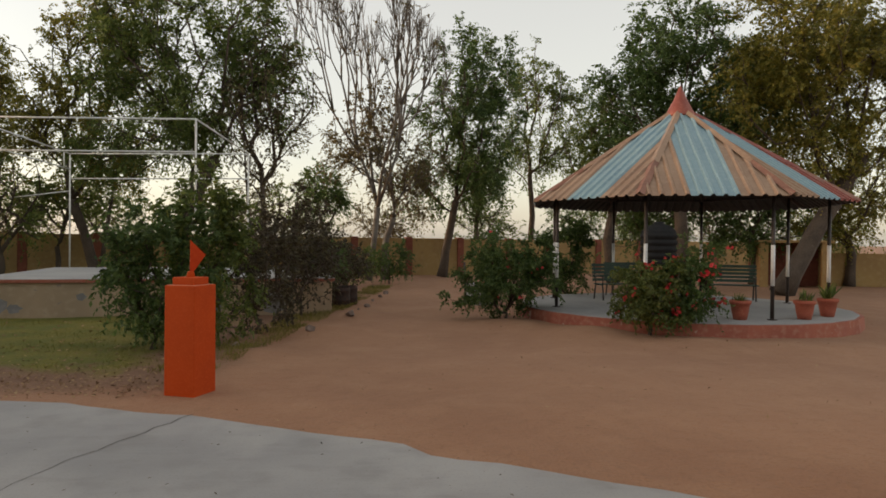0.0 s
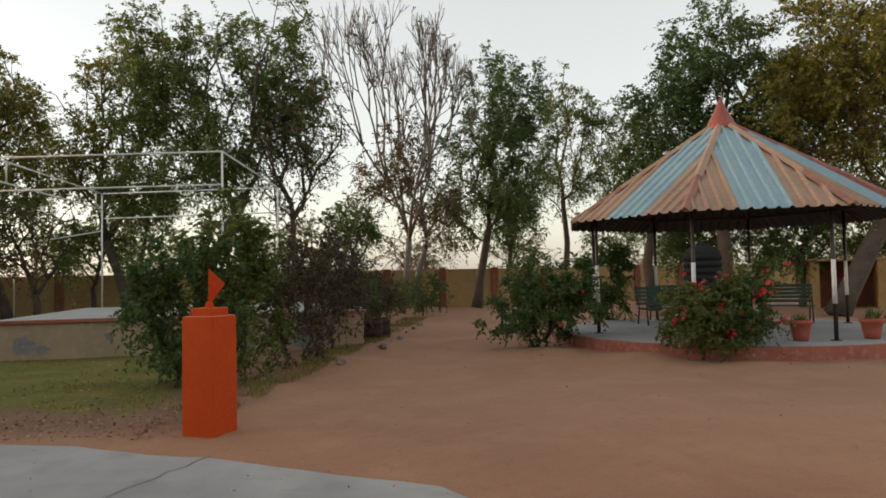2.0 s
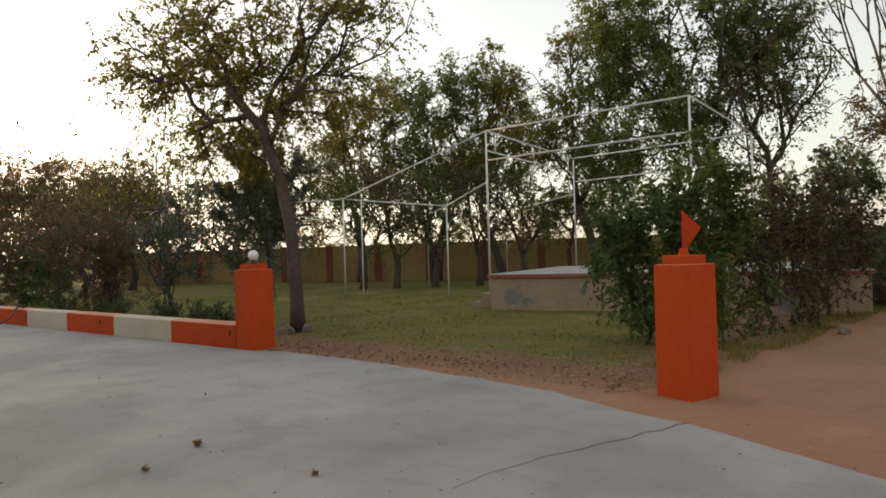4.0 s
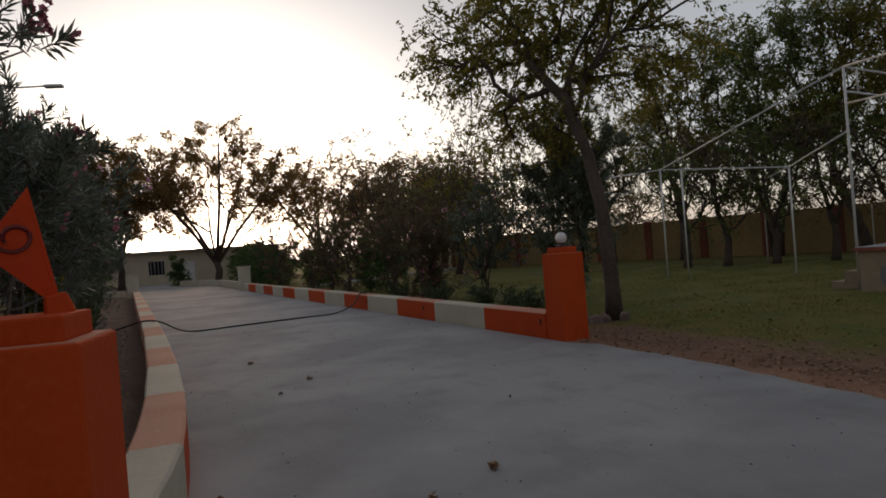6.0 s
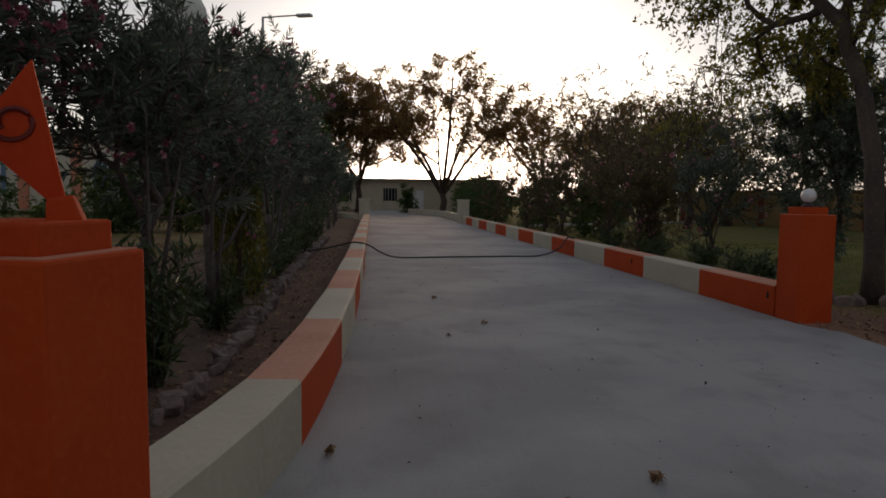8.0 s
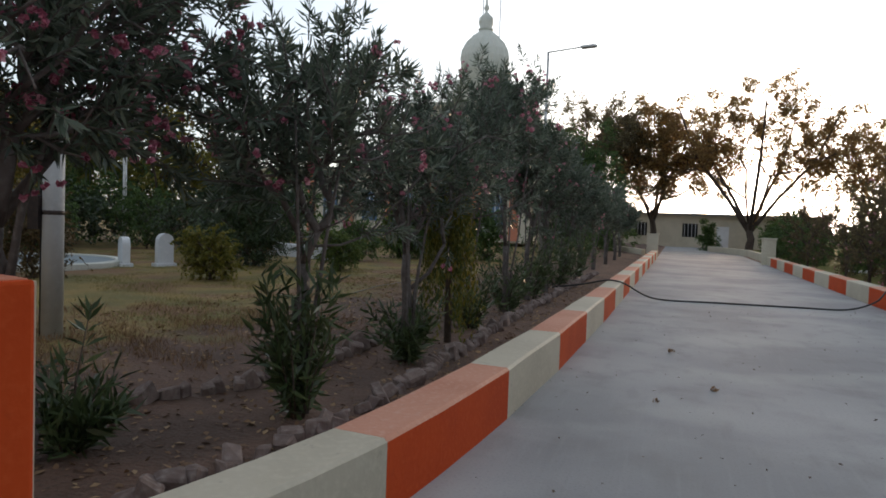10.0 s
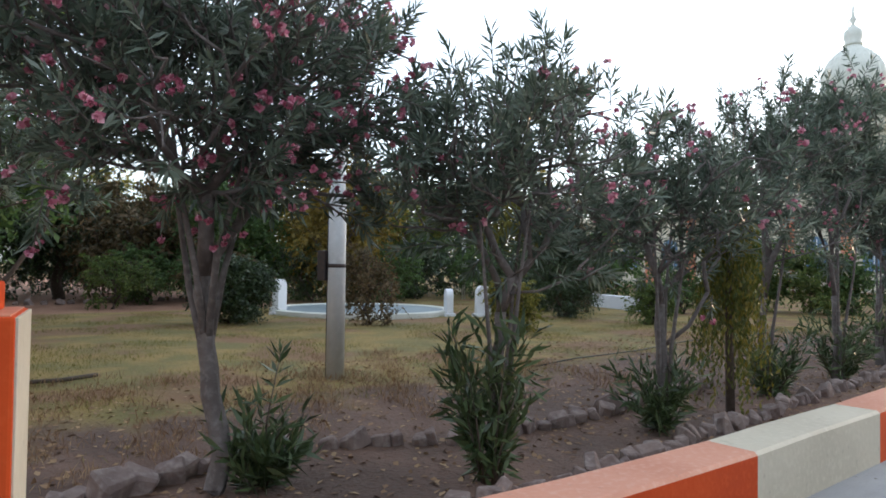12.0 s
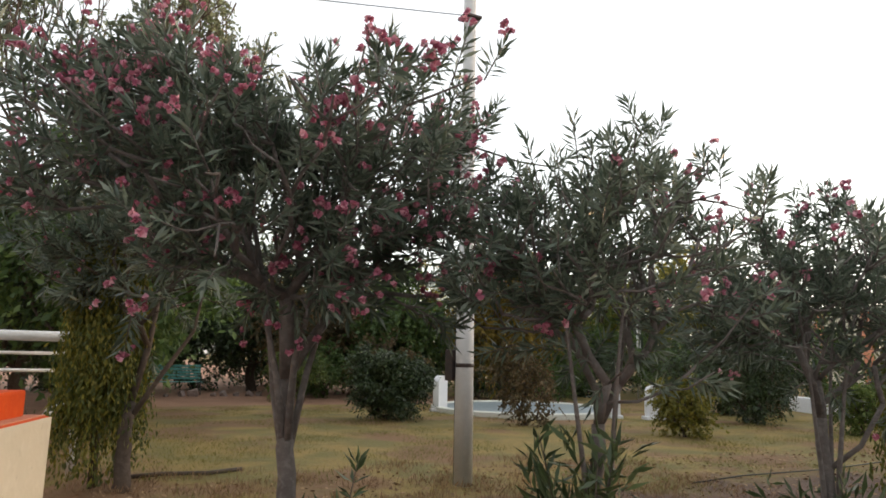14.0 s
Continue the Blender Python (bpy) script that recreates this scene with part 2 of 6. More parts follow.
def road_material():
    m, nt, b = nodes_of("poured_concrete", 0.8)
    b.inputs["Specular IOR Level"].default_value = 0.5
    pos = nt.nodes.new("ShaderNodeNewGeometry").outputs["Position"]
    big, mid, fine = add_noise(nt, 0.35, 4, pos), add_noise(nt, 1.7, 6, pos), add_noise(nt, 45, 5, pos)
    brush = add_noise(nt, 6, 4, pos, (0.25, 3.0, 1.0))
    col = mixc(nt, step(nt, big, 0.35, 0.65), (0.252, 0.254, 0.26), (0.355, 0.354, 0.352))
    col = mixc(nt, calc(nt, "MULTIPLY", step(nt, mid, 0.48, 0.72), 0.5), col, (0.2, 0.198, 0.195))
    blot = add_noise(nt, 0.8, 8, pos, (1.0, 0.6, 1.0))
    col = mixc(nt, calc(nt, "MULTIPLY", step(nt, blot, 0.5, 0.66), 0.5), col, (0.4, 0.398, 0.39))
    smear = add_noise(nt, 3.2, 7, pos, (0.5, 1.4, 1.0))
    col = mixc(nt, calc(nt, "MULTIPLY", step(nt, smear, 0.55, 0.72), 0.22), col, (0.175, 0.17, 0.165))
    col = mixc(nt, calc(nt, "MULTIPLY", step(nt, brush, 0.5, 0.8), 0.3), col, (0.33, 0.33, 0.33))
    col = mixc(nt, calc(nt, "MULTIPLY", step(nt, fine, 0.5, 0.8), 0.35), col, (0.17, 0.165, 0.16))
    nt.links.new(col, b.inputs["Base Color"])
    bump(nt, b, calc(nt, "ADD", fine, brush), 0.15, 0.01)
    return m


def ground_material():
    """Sandy earth, the lawn, the dry grass of the garden and its dark bed, by place."""
    m, nt, b = nodes_of("sandy_earth", 0.95)
    pos = nt.nodes.new("ShaderNodeNewGeometry").outputs["Position"]
    sep = nt.nodes.new("ShaderNodeSeparateXYZ")
    nt.links.new(pos, sep.inputs[0])
    x, y = sep.outputs["X"], sep.outputs["Y"]
    big, mid, fine = add_noise(nt, 0.25, 4, pos), add_noise(nt, 1.3, 6, pos), add_noise(nt, 30, 6, pos)
    wob = calc(nt, "MULTIPLY", calc(nt, "SUBTRACT", mid, 0.5), 3.0)
    earth = mixc(nt, step(nt, big, 0.35, 0.65), (0.345, 0.181, 0.107), (0.293, 0.149, 0.088))
    earth = mixc(nt, calc(nt, "MULTIPLY", step(nt, mid, 0.45, 0.7), 0.35), earth, (0.4, 0.225, 0.135))
    earth = mixc(nt, calc(nt, "MULTIPLY", step(nt, fine, 0.5, 0.75), 0.4), earth, (0.185, 0.095, 0.053))
    earth = mixc(nt, calc(nt, "MULTIPLY", step(nt, add_noise(nt, 5, 6, pos), 0.5, 0.75), 0.25), earth, (0.2, 0.1, 0.055))
    earth = mixc(nt, calc(nt, "MULTIPLY", step(nt, add_noise(nt, 0.9, 6, pos), 0.5, 0.7), 0.2), earth, (0.43, 0.25, 0.155))
    soil = mixc(nt, step(nt, mid, 0.35, 0.65), (0.09, 0.053, 0.037), (0.145, 0.083, 0.057))
    soil = mixc(nt, calc(nt, "MULTIPLY", step(nt, fine, 0.5, 0.7), 0.6), soil, (0.07, 0.05, 0.035))
    green = mixc(nt, step(nt, mid, 0.35, 0.68), (0.1, 0.112, 0.012), (0.17, 0.14, 0.018))
    green = mixc(nt, calc(nt, "MULTIPLY", step(nt, fine, 0.45, 0.7), 0.6), green, (0.05, 0.06, 0.01))
    dry = mixc(nt, step(nt, mid, 0.35, 0.65), (0.245, 0.17, 0.047), (0.14, 0.12, 0.032))
    dry = mixc(nt, calc(nt, "MULTIPLY", step(nt, fine, 0.45, 0.7), 0.5), dry, (0.1, 0.06, 0.032))

    def less(v, lim, w=1.0):
        return step(nt, calc(nt, "ADD", calc(nt, "SUBTRACT", lim, v), calc(nt, "MULTIPLY", wob, w)), -0.4, 0.5)

    def more(v, lim, w=1.0):
        return step(nt, calc(nt, "ADD", calc(nt, "SUBTRACT", v, lim), calc(nt, "MULTIPLY", wob, w)), -0.4, 0.5)

    verge = calc(nt, "MULTIPLY", more(y, 7.0, 0.5), less(x, -2.6, 0.6))
    lawn = calc(nt, "MULTIPLY", more(y, 8.3, 0.8), less(x, -3.9, 0.6))
    bed = calc(nt, "MULTIPLY", less(y, 1.5, 0.2), less(x, -3.9, 0.2))
    bare = calc(nt, "MULTIPLY", step(nt, add_noise(nt, 0.6, 6, pos), 0.47, 0.6), 0.8)
    sward = calc(nt, "MULTIPLY", less(y, -2.5, 1.0), less(x, -3.4, 1.0))
    trod = calc(nt, "MULTIPLY", less(y, -15.5, 0.6), more(x, -15.0, 0.8))
    col = mixc(nt, calc(nt, "MULTIPLY", verge, 0.55), earth, soil)
    col = mixc(nt, lawn, col, green)
    col = mixc(nt, bed, col, soil)
    col = mixc(nt, sward, col, mixc(nt, bare, dry, (0.175, 0.088, 0.046)))
    col = mixc(nt, trod, col, mixc(nt, 0.35, earth, soil))
    nt.links.new(col, b.inputs["Base Color"])
    bump(nt, b, calc(nt, "ADD", calc(nt, "MULTIPLY", fine, 0.7), calc(nt, "MULTIPLY", add_noise(nt, 6, 4, pos), 1.2)), 0.6, 0.05)
    return m


M_ROAD, M_GROUND = road_material(), ground_material()


# ---- mesh helpers ----
def mesh_of(name, verts, faces, material, smooth=False):
    me = bpy.data.meshes.new(name)
    me.from_pydata([tuple(v) for v in verts], [], faces)
    me.materials.append(material)
    if smooth:
        me.polygons.foreach_set("use_smooth", [True] * len(me.polygons))
    me.update()
    return me


def hang(name, me, parent=None, label=""):
    ob = new(name, me)
    if parent is not None:
        ob.parent = parent
    if label:
        tagged(ob, label)
    return ob


def part(name, bm, material, parent=None, label="", smooth=False):
    """Links a bmesh as one mesh object under a thing or a part."""
    me = bpy.data.meshes.new(name)
    bm.to_mesh(me)
    bm.free()
    me.materials.append(material)
    if smooth:
        me.polygons.foreach_set("use_smooth", [True] * len(me.polygons))
    return hang(name, me, parent, label)


def thing(name, m, label, category, group="", kind=""):
    ob = new(name)
    ob.empty_display_size = 0.2
    ob.matrix_basis = m
    return tagged(ob, label, category, group, kind)


def box(bm, lo, hi, bevel=0.0, rot=0.0, taper=1.0):
    """A box between two corners, its edges bevelled, turned about its own upright axis."""
    lo, hi = Vector(lo), Vector(hi)
    c, s = (lo + hi) / 2, hi - lo
    r = bmesh.ops.create_cube(bm, size=1.0)
    vs = r["verts"]
    for v in vs:
        k = taper if v.co.z > 0 else 1.0
        v.co = Vector((v.co.x * s.x * k, v.co.y * s.y * k, v.co.z * s.z))
    if bevel:
        es = list({e for v in vs for e in v.link_edges})
        res = bmesh.ops.bevel(bm, geom=es, offset=bevel, segments=2, affect="EDGES", profile=0.6)
        vs = list({v for f in res["faces"] for v in f.verts} | {v for v in vs if v.is_valid})
    bmesh.ops.transform(bm, matrix=Matrix.Translation(c) @ Matrix.Rotation(radians(rot), 4, "Z"), verts=vs)
    return vs


def tube_data(paths, sides=6):
    """Verts and faces of tapered tubes; paths: lists of (point, radius)."""
    V, F = [], []
    for path in paths:
        n0 = len(V)
        for i, (p, r) in enumerate(path):
            a = path[max(i - 1, 0)][0]
            b = path[min(i + 1, len(path) - 1)][0]
            d = Vector(b) - Vector(a)
            if d.length < 1e-6:
                d = Vector((0, 0, 1))
            d.normalize()
            u = d.orthogonal().normalized() if abs(d.z) > 0.95 else d.cross(Vector((0, 0, 1))).normalized()
            w = d.cross(u)
            for k in range(sides):
                t = 2 * math.pi * k / sides
                V.append(Vector(p) + (u * math.cos(t) + w * math.sin(t)) * r)
        for i in range(len(path) - 1):
            for k in range(sides):
                a, b = n0 + i * sides + k, n0 + i * sides + (k + 1) % sides
                F.append((a, b, b + sides, a + sides))
        F.append(tuple(n0 + k for k in reversed(range(sides))))
        F.append(tuple(n0 + (len(path) - 1) * sides + k for k in range(sides)))
    return V, F


def pipe(name, points, r, material, parent=None, label="", sides=8):
    V, F = tube_data([[(p, r) for p in points]], sides)
    return hang(name, mesh_of(name, V, F, material, True), parent, label)


def lathe(name, profile, material, parent=None, label="", sides=20, smooth=True):
    """A turned shape from (radius, height) pairs."""
    V, F = [], []
    for r, z in profile:
        for k in range(sides):
            t = 2 * math.pi * k / sides
            V.append((r * math.cos(t), r * math.sin(t), z))
    for i in range(len(profile) - 1):
        for k in range(sides):
            a, b = i * sides + k, i * sides + (k + 1) % sides
            F.append((a, b, b + sides, a + sides))
    F.append(tuple(reversed(range(sides))))
    F.append(tuple((len(profile) - 1) * sides + k for k in range(sides)))
    return hang(name, mesh_of(name, V, F, material, smooth), parent, label)


def leaf_mesh(name, centres, dirs, lengths, widths, material, rng, pointed=False, flat=False):
    """Many small leaves in one mesh: folded diamonds, or long pointed blades."""
    n = len(centres)
    d = dirs / np.linalg.norm(dirs, axis=1, keepdims=True)
    side = np.cross(d, rng.normal(size=(n, 3)) * (0.25 if flat else 1.0) + (np.array([0, 0, 1.0]) if flat else 0.0))
    side /= np.linalg.norm(side, axis=1, keepdims=True) + 1e-9
    up = np.cross(side, d)
    L, W = lengths[:, None], widths[:, None]
    if pointed:
        vs = np.stack([centres, centres + d * L * 0.45 + side * W * 0.5 + up * L * 0.03,
                       centres + d * L - up * L * 0.1, centres + d * L * 0.45 - side * W * 0.5 + up * L * 0.03], 1)
    else:
        vs = np.stack([centres - d * L * 0.5, centres + side * W * 0.5 + up * W * 0.15,
                       centres + d * L * 0.5, centres - side * W * 0.5 + up * W * 0.15], 1)
    me = bpy.data.meshes.new(name)
    me.vertices.add(4 * n)
    me.vertices.foreach_set("co", vs.reshape(-1).astype(np.float32))
    me.loops.add(4 * n)
    me.loops.foreach_set("vertex_index", np.arange(4 * n, dtype=np.int32))
    me.polygons.add(n)
    me.polygons.foreach_set("loop_start", np.arange(0, 4 * n, 4, dtype=np.int32))
    me.polygons.foreach_set("loop_total", np.full(n, 4, dtype=np.int32))
    me.materials.append(material)
    me.update(calc_edges=True)
    return me


def blob_points(rng, blobs, n):
    """Points inside a union of (centre, radii) blobs with a lobed, uneven outline."""
    vol = np.array([r[0] * r[1] * r[2] for _, r in blobs])
    pick = rng.choice(len(blobs), n, p=vol / vol.sum())
    c = np.array([b[0] for b in blobs], float)[pick]
    r = np.array([b[1] for b in blobs], float)[pick]
    d = rng.normal(size=(n, 3))
    d /= np.linalg.norm(d, axis=1, keepdims=True)
    rad = rng.random(n) ** 0.42
    ph = rng.uniform(0, 6.283, (len(blobs), 3))[pick]
    lobe = 1 + 0.22 * np.sin(4.1 * d[:, 0] + 2.3 * d[:, 2] + ph[:, 0]) + 0.18 * np.sin(5.3 * d[:, 1] - 3.1 * d[:, 2] + ph[:, 1])
    return c + d * r * (rad * lobe)[:, None]


def forked(rng, base, h, w, fork_at, r0, levels=6, lean=(0.0, 0.0), first=4, spread=0.55):
    """A trunk that forks again and again, each limb bending upwards; scaled to a height and a half width."""
    segs, stack = [], []
    top = np.array([lean[0], lean[1], fork_at])
    segs.append([(np.zeros(3), 1.35), (top * 0.5 + rng.normal(size=3) * 0.04, 1.05), (top, 0.95)])
    for k in range(first):
        a = 6.283 * k / first + rng.uniform(-0.5, 0.5)
        d = np.array([math.cos(a) * spread, math.sin(a) * spread, rng.uniform(0.6, 1.0)])
        stack.append((top, d / np.linalg.norm(d), 1.0, 0.62, 1))
    while stack:
        p, d, ln, r, lev = stack.pop()
        bend = d + rng.normal(size=3) * 0.16
        mid = p + d * ln * 0.5
        d2 = bend + np.array([0, 0, 0.1])
        d2 /= np.linalg.norm(d2)
        end = mid + d2 * ln * 0.5
        segs.append([(p, r), (mid, r * 0.88), (end, r * 0.76)])
        if lev < levels:
            for k in range(3 if rng.random() < 0.45 else 2):
                side = rng.normal(size=3)
                side -= d2 * side.dot(d2)
                side /= np.linalg.norm(side)
                q = d2 + side * rng.uniform(0.35, 0.8) + np.array([0, 0, 0.12])
                stack.append((end, q / np.linalg.norm(q), ln * rng.uniform(0.66, 0.88), r * (0.7 if k else 0.78), lev + 1))
    pts = np.array([q[0] for sg in segs[1:] for q in sg])
    kz = (h - fork_at) / (np.percentile(pts[:, 2], 99) - fork_at)
    kr = w / np.percentile(np.hypot(pts[:, 0] - lean[0], pts[:, 1] - lean[1]), 93)
    out = [[(q, max(0.0075, r * r0)) for q, r in segs[0]]]
    for sg in segs[1:]:
        out.append([(np.array([lean[0] + (q[0] - lean[0]) * kr, lean[1] + (q[1] - lean[1]) * kr, fork_at + (q[2] - fork_at) * kz]), max(0.0075, r * r0)) for q, r in sg])
    tips = np.array([q[0] for sg in out for q in sg[1:] if q[1] < 0.26 * r0])
    b = np.array(base)
    return [[(q + b, r) for q, r in sg] for sg in out], tips + b


def branch_tree(rng, trunk, blobs, n, r_tip=0.012, r_trunk=0.15, thin=0.4):
    """Joins points of the crown to the trunk, nearest first, and thickens limbs by what they carry."""
    trunk = [Vector(p) for p in trunk]
    nodes, parent = [np.array(trunk[0])], [-1]
    for a, b in zip(trunk, trunk[1:]):
        for k in range(1, 4):
            nodes.append(np.array(a.lerp(b, k / 3)) + rng.normal(size=3) * 0.015)
            parent.append(len(nodes) - 2)
    first = max(1, int(len(nodes) * 0.6))
    pathlen = [0.0]
    for i in range(1, len(nodes)):
        pathlen.append(pathlen[-1] + float(np.linalg.norm(nodes[i] - nodes[i - 1])))
    top = nodes[-1]
    pts = blob_points(rng, blobs, n)
    pts = pts[np.argsort(np.linalg.norm(pts - top, axis=1))]
    P = np.zeros((len(nodes) + 2 * n, 3))
    P[:len(nodes)] = nodes
    pl = np.zeros(len(P))
    pl[:len(nodes)] = pathlen
    cnt = len(nodes)
    way = np.zeros((len(P), 3))
    way[:cnt] = np.array([0, 0, 1.0])
    for q in pts:
        gap = q - P[first:cnt]
        dist = np.linalg.norm(gap, axis=1) + 1e-6
        turn = 1 - np.sum(gap * way[first:cnt], axis=1) / dist
        j = first + int(np.argmin(dist * (1 + 0.9 * turn) + 0.35 * pl[first:cnt]))
        d = float(dist[j - first])
        way[cnt] = way[cnt + 1] = gap[j - first] / d
        mid = (P[j] + q) / 2 + rng.normal(size=3) * d * 0.045 + np.array([0, 0, -0.03 * d])
        P[cnt], pl[cnt] = mid, pl[j] + d / 2
        parent.append(j)
        P[cnt + 1], pl[cnt + 1] = q, pl[j] + d
        parent.append(cnt)
        cnt += 2
    P = P[:cnt]
    load = np.ones(cnt)
    for i in range(cnt - 1, 0, -1):
        load[parent[i]] += load[i]
    R = r_tip * load ** thin
    R = np.minimum(R, r_trunk)
    base = len(nodes)
    for i in range(base):
        R[i] = r_trunk * (1.25 - 0.45 * i / base) if i else r_trunk * 1.5
    paths = [[(P[i], R[i]) for i in range(base)]]
    for i in range(base, cnt, 2):
        j = parent[i]
        paths.append([(P[j], min(R[j], R[i] * 1.15)), (P[i], R[i]), (P[i + 1], R[i + 1])])
    ends = np.array([P[i] for i in range(base, cnt)])
    return paths, ends


def sprays(rng, ends, count, per, reach, size, aspect, upward, droop):
    """Leafy twigs: leaflets set in two rows along short shoots that leave the crown outwards and sag at the tip."""
    heart = np.mean(ends, axis=0)
    q = ends[rng.integers(0, len(ends), count)] + rng.normal(size=(count, 3)) * reach * 0.22
    out = (q - heart) / (np.linalg.norm(q - heart, axis=1, keepdims=True) + 1e-6)
    way = out * 0.75 + rng.normal(size=(count, 3)) * 0.6 + np.array([0, 0, upward])
    way /= np.linalg.norm(way, axis=1, keepdims=True)
    side = np.cross(way, rng.normal(size=(count, 3)))
    side /= np.linalg.norm(side, axis=1, keepdims=True) + 1e-9
    u = np.tile(np.linspace(0.05, 1, per), count)
    W, S, Q = np.repeat(way, per, 0), np.repeat(side, per, 0), np.repeat(q, per, 0)
    ln = np.repeat(reach * rng.uniform(0.6, 1.3, count), per)
    flip = np.where(np.arange(count * per) % 2, 1.0, -1.0)[:, None]
    c = Q + W * (ln * u)[:, None] - np.array([0, 0, 1.0]) * (droop * ln * u * u)[:, None] + rng.normal(size=Q.shape) * reach * 0.05
    d = W * 0.6 + S * flip * 0.9 - np.array([0, 0, 0.35]) + rng.normal(size=Q.shape) * 0.3
    sz = size * rng.uniform(0.65, 1.35, len(c))
    return c, d, sz, sz * aspect


def shoots(rng, ends, count, size, aspect, upward, whorls=7):
    """Upright shoots with long narrow leaves in whorls of three, lower ones spreading; gives leaves, shoot stems and tips."""
    heart = np.mean(ends, axis=0) - np.array([0, 0, 0.35])
    q = ends[rng.integers(0, len(ends), count)] + rng.normal(size=(count, 3)) * 0.05
    out = (q - heart) / (np.linalg.norm(q - heart, axis=1, keepdims=True) + 1e-6)
    way = out * 0.8 + rng.normal(size=(count, 3)) * 0.42 + np.array([0, 0, upward])
    way /= np.linalg.norm(way, axis=1, keepdims=True)
    ref = rng.normal(size=(count, 3))
    e1 = np.cross(way, ref)
    e1 /= np.linalg.norm(e1, axis=1, keepdims=True) + 1e-9
    e2 = np.cross(way, e1)
    reach = rng.uniform(1.1, 2.3, count) * size
    k = whorls * 3
    lev = np.repeat(np.linspace(0.15, 1.0, whorls), 3)
    ang = np.array([2.094 * (m % 3) + 1.05 * (m // 3) for m in range(k)])
    C = (q[:, None, :] + way[:, None, :] * (reach[:, None] * lev[None, :])[..., None]).reshape(-1, 3)
    rad = (e1[:, None, :] * np.cos(ang)[None, :, None] + e2[:, None, :] * np.sin(ang)[None, :, None])
    open_out = (1.25 - 0.75 * lev)[None, :, None]
    D = (way[:, None, :] * (0.35 + 0.7 * lev)[None, :, None] + rad * open_out - np.array([0, 0, 0.25]) * (1 - lev)[None, :, None]).reshape(-1, 3)
    D = D + rng.normal(size=D.shape) * 0.22
    sz = size * rng.uniform(0.7, 1.25, len(C))
    stems = [[(a, 0.005), (a + w * r, 0.0025)] for a, w, r in zip(q, way, reach)]
    return C, D, sz, sz * aspect, stems, q + way * (reach + size * 0.5)[:, None], way


def rosettes(rng, tips, ways, clusters, size):
    """Small clusters of double flowers at shoot tips; each flower is two rings of petals."""
    pick = rng.integers(0, len(tips), clusters)
    C, D = [], []
    for t, w in zip(tips[pick], ways[pick]):
        for f in range(int(rng.integers(1, 5))):
            c = t + rng.normal(size=3) * size * 0.75 + w * size * 0.4
            ax = w + rng.normal(size=3) * 0.7
            ax /= np.linalg.norm(ax)
            e1 = np.cross(ax, rng.normal(size=3))
            e1 /= np.linalg.norm(e1) + 1e-9
            e2 = np.cross(ax, e1)
            for m in range(12):
                a = m * 1.2566 + 0.6 * (m // 5)
                C.append(c)
                D.append(e1 * math.cos(a) + e2 * math.sin(a) + ax * (0.15, 0.8, 2.0)[m // 5])
    C, D = np.array(C), np.array(D)
    sz = size * rng.uniform(0.45, 0.75, len(C))
    return C, D, sz, sz * 1.15


def tree(name, label, trunk, blobs, seed, leaf_mat, n=150, leaves=6000, size=0.1, clump=0.28, r_trunk=0.16, bark=None,
         group="", category="tree", pointed=False, aspect=0.55, blossoms=0, blossom_mat=None, blossom_size=0.05, r_tip=0.012, upward=0.25, extra=(), skeleton=None, droop=0.5):
    """A tapered trunk with limbs, and a crown of many single leaves on its twigs. extra: more stems from the base."""
    rng = np.random.default_rng(seed)
    base = Vector(trunk[0])
    ob = thing(name, Matrix.Translation(base), label, category, group)
    rel = [Vector(p) - base for p in trunk]
    rb = [((Vector(c) - base), r) for c, r in blobs]
    big = r_trunk > 0.09
    if skeleton:
        paths, ends = forked(rng, (0, 0, 0), *skeleton)
    else:
        if big and not pointed:
            n = int(n * 1.5)
        paths, ends = branch_tree(rng, rel, rb, n, r_tip, r_trunk, 0.34 if pointed else 0.37)
    for stem in extra:
        pts = [Vector(p) - base for p in stem]
        paths.append([(p, r_trunk * ((0.5 if pointed else 0.62) - 0.36 * i / (len(pts) - 1))) for i, p in enumerate(pts)])
    tips = ways = None
    if leaves and pointed:
        C, D, ln, wd, stems, tips, ways = shoots(rng, ends, int(leaves * 1.55 / 21), size, aspect, upward)
        paths += stems
        hang("crown", leaf_mesh("crown", C, D, ln, wd, leaf_mat, rng, True), ob)
    elif leaves:
        tufts = ends[rng.random(len(ends)) < 0.6] if big and not skeleton else ends
        per = 14 if big else 10
        total = int(leaves * (3.6 if big else 1.9))
        C, D, ln, wd = sprays(rng, tufts, total // per, per, clump * (2.1 if big else 1.7), size * (1.15 if big else 1.1), aspect * (0.8 if big else 0.85), upward, droop)
        hang("crown", leaf_mesh("crown", C, D, ln, wd, leaf_mat, rng, False), ob)
    V, F = tube_data(paths, 5 if skeleton else 6)
    hang("trunk", mesh_of("trunk", V, F, bark or M_BARK, True), ob)
    if blossoms:
        if tips is None:
            tips, ways = ends + rng.normal(size=ends.shape) * clump, rng.normal(size=ends.shape) + np.array([0, 0, 0.5])
        heart = np.mean(tips, axis=0)
        gap = np.linalg.norm(tips - heart, axis=1)
        outer = gap > np.percentile(gap, 22)
        C, D, ln, wd = rosettes(rng, tips[outer], ways[outer], blossoms, blossom_size)
        hang("blossoms", leaf_mesh("blossoms", C, D, ln, wd, blossom_mat, rng, True), ob)
    return ob


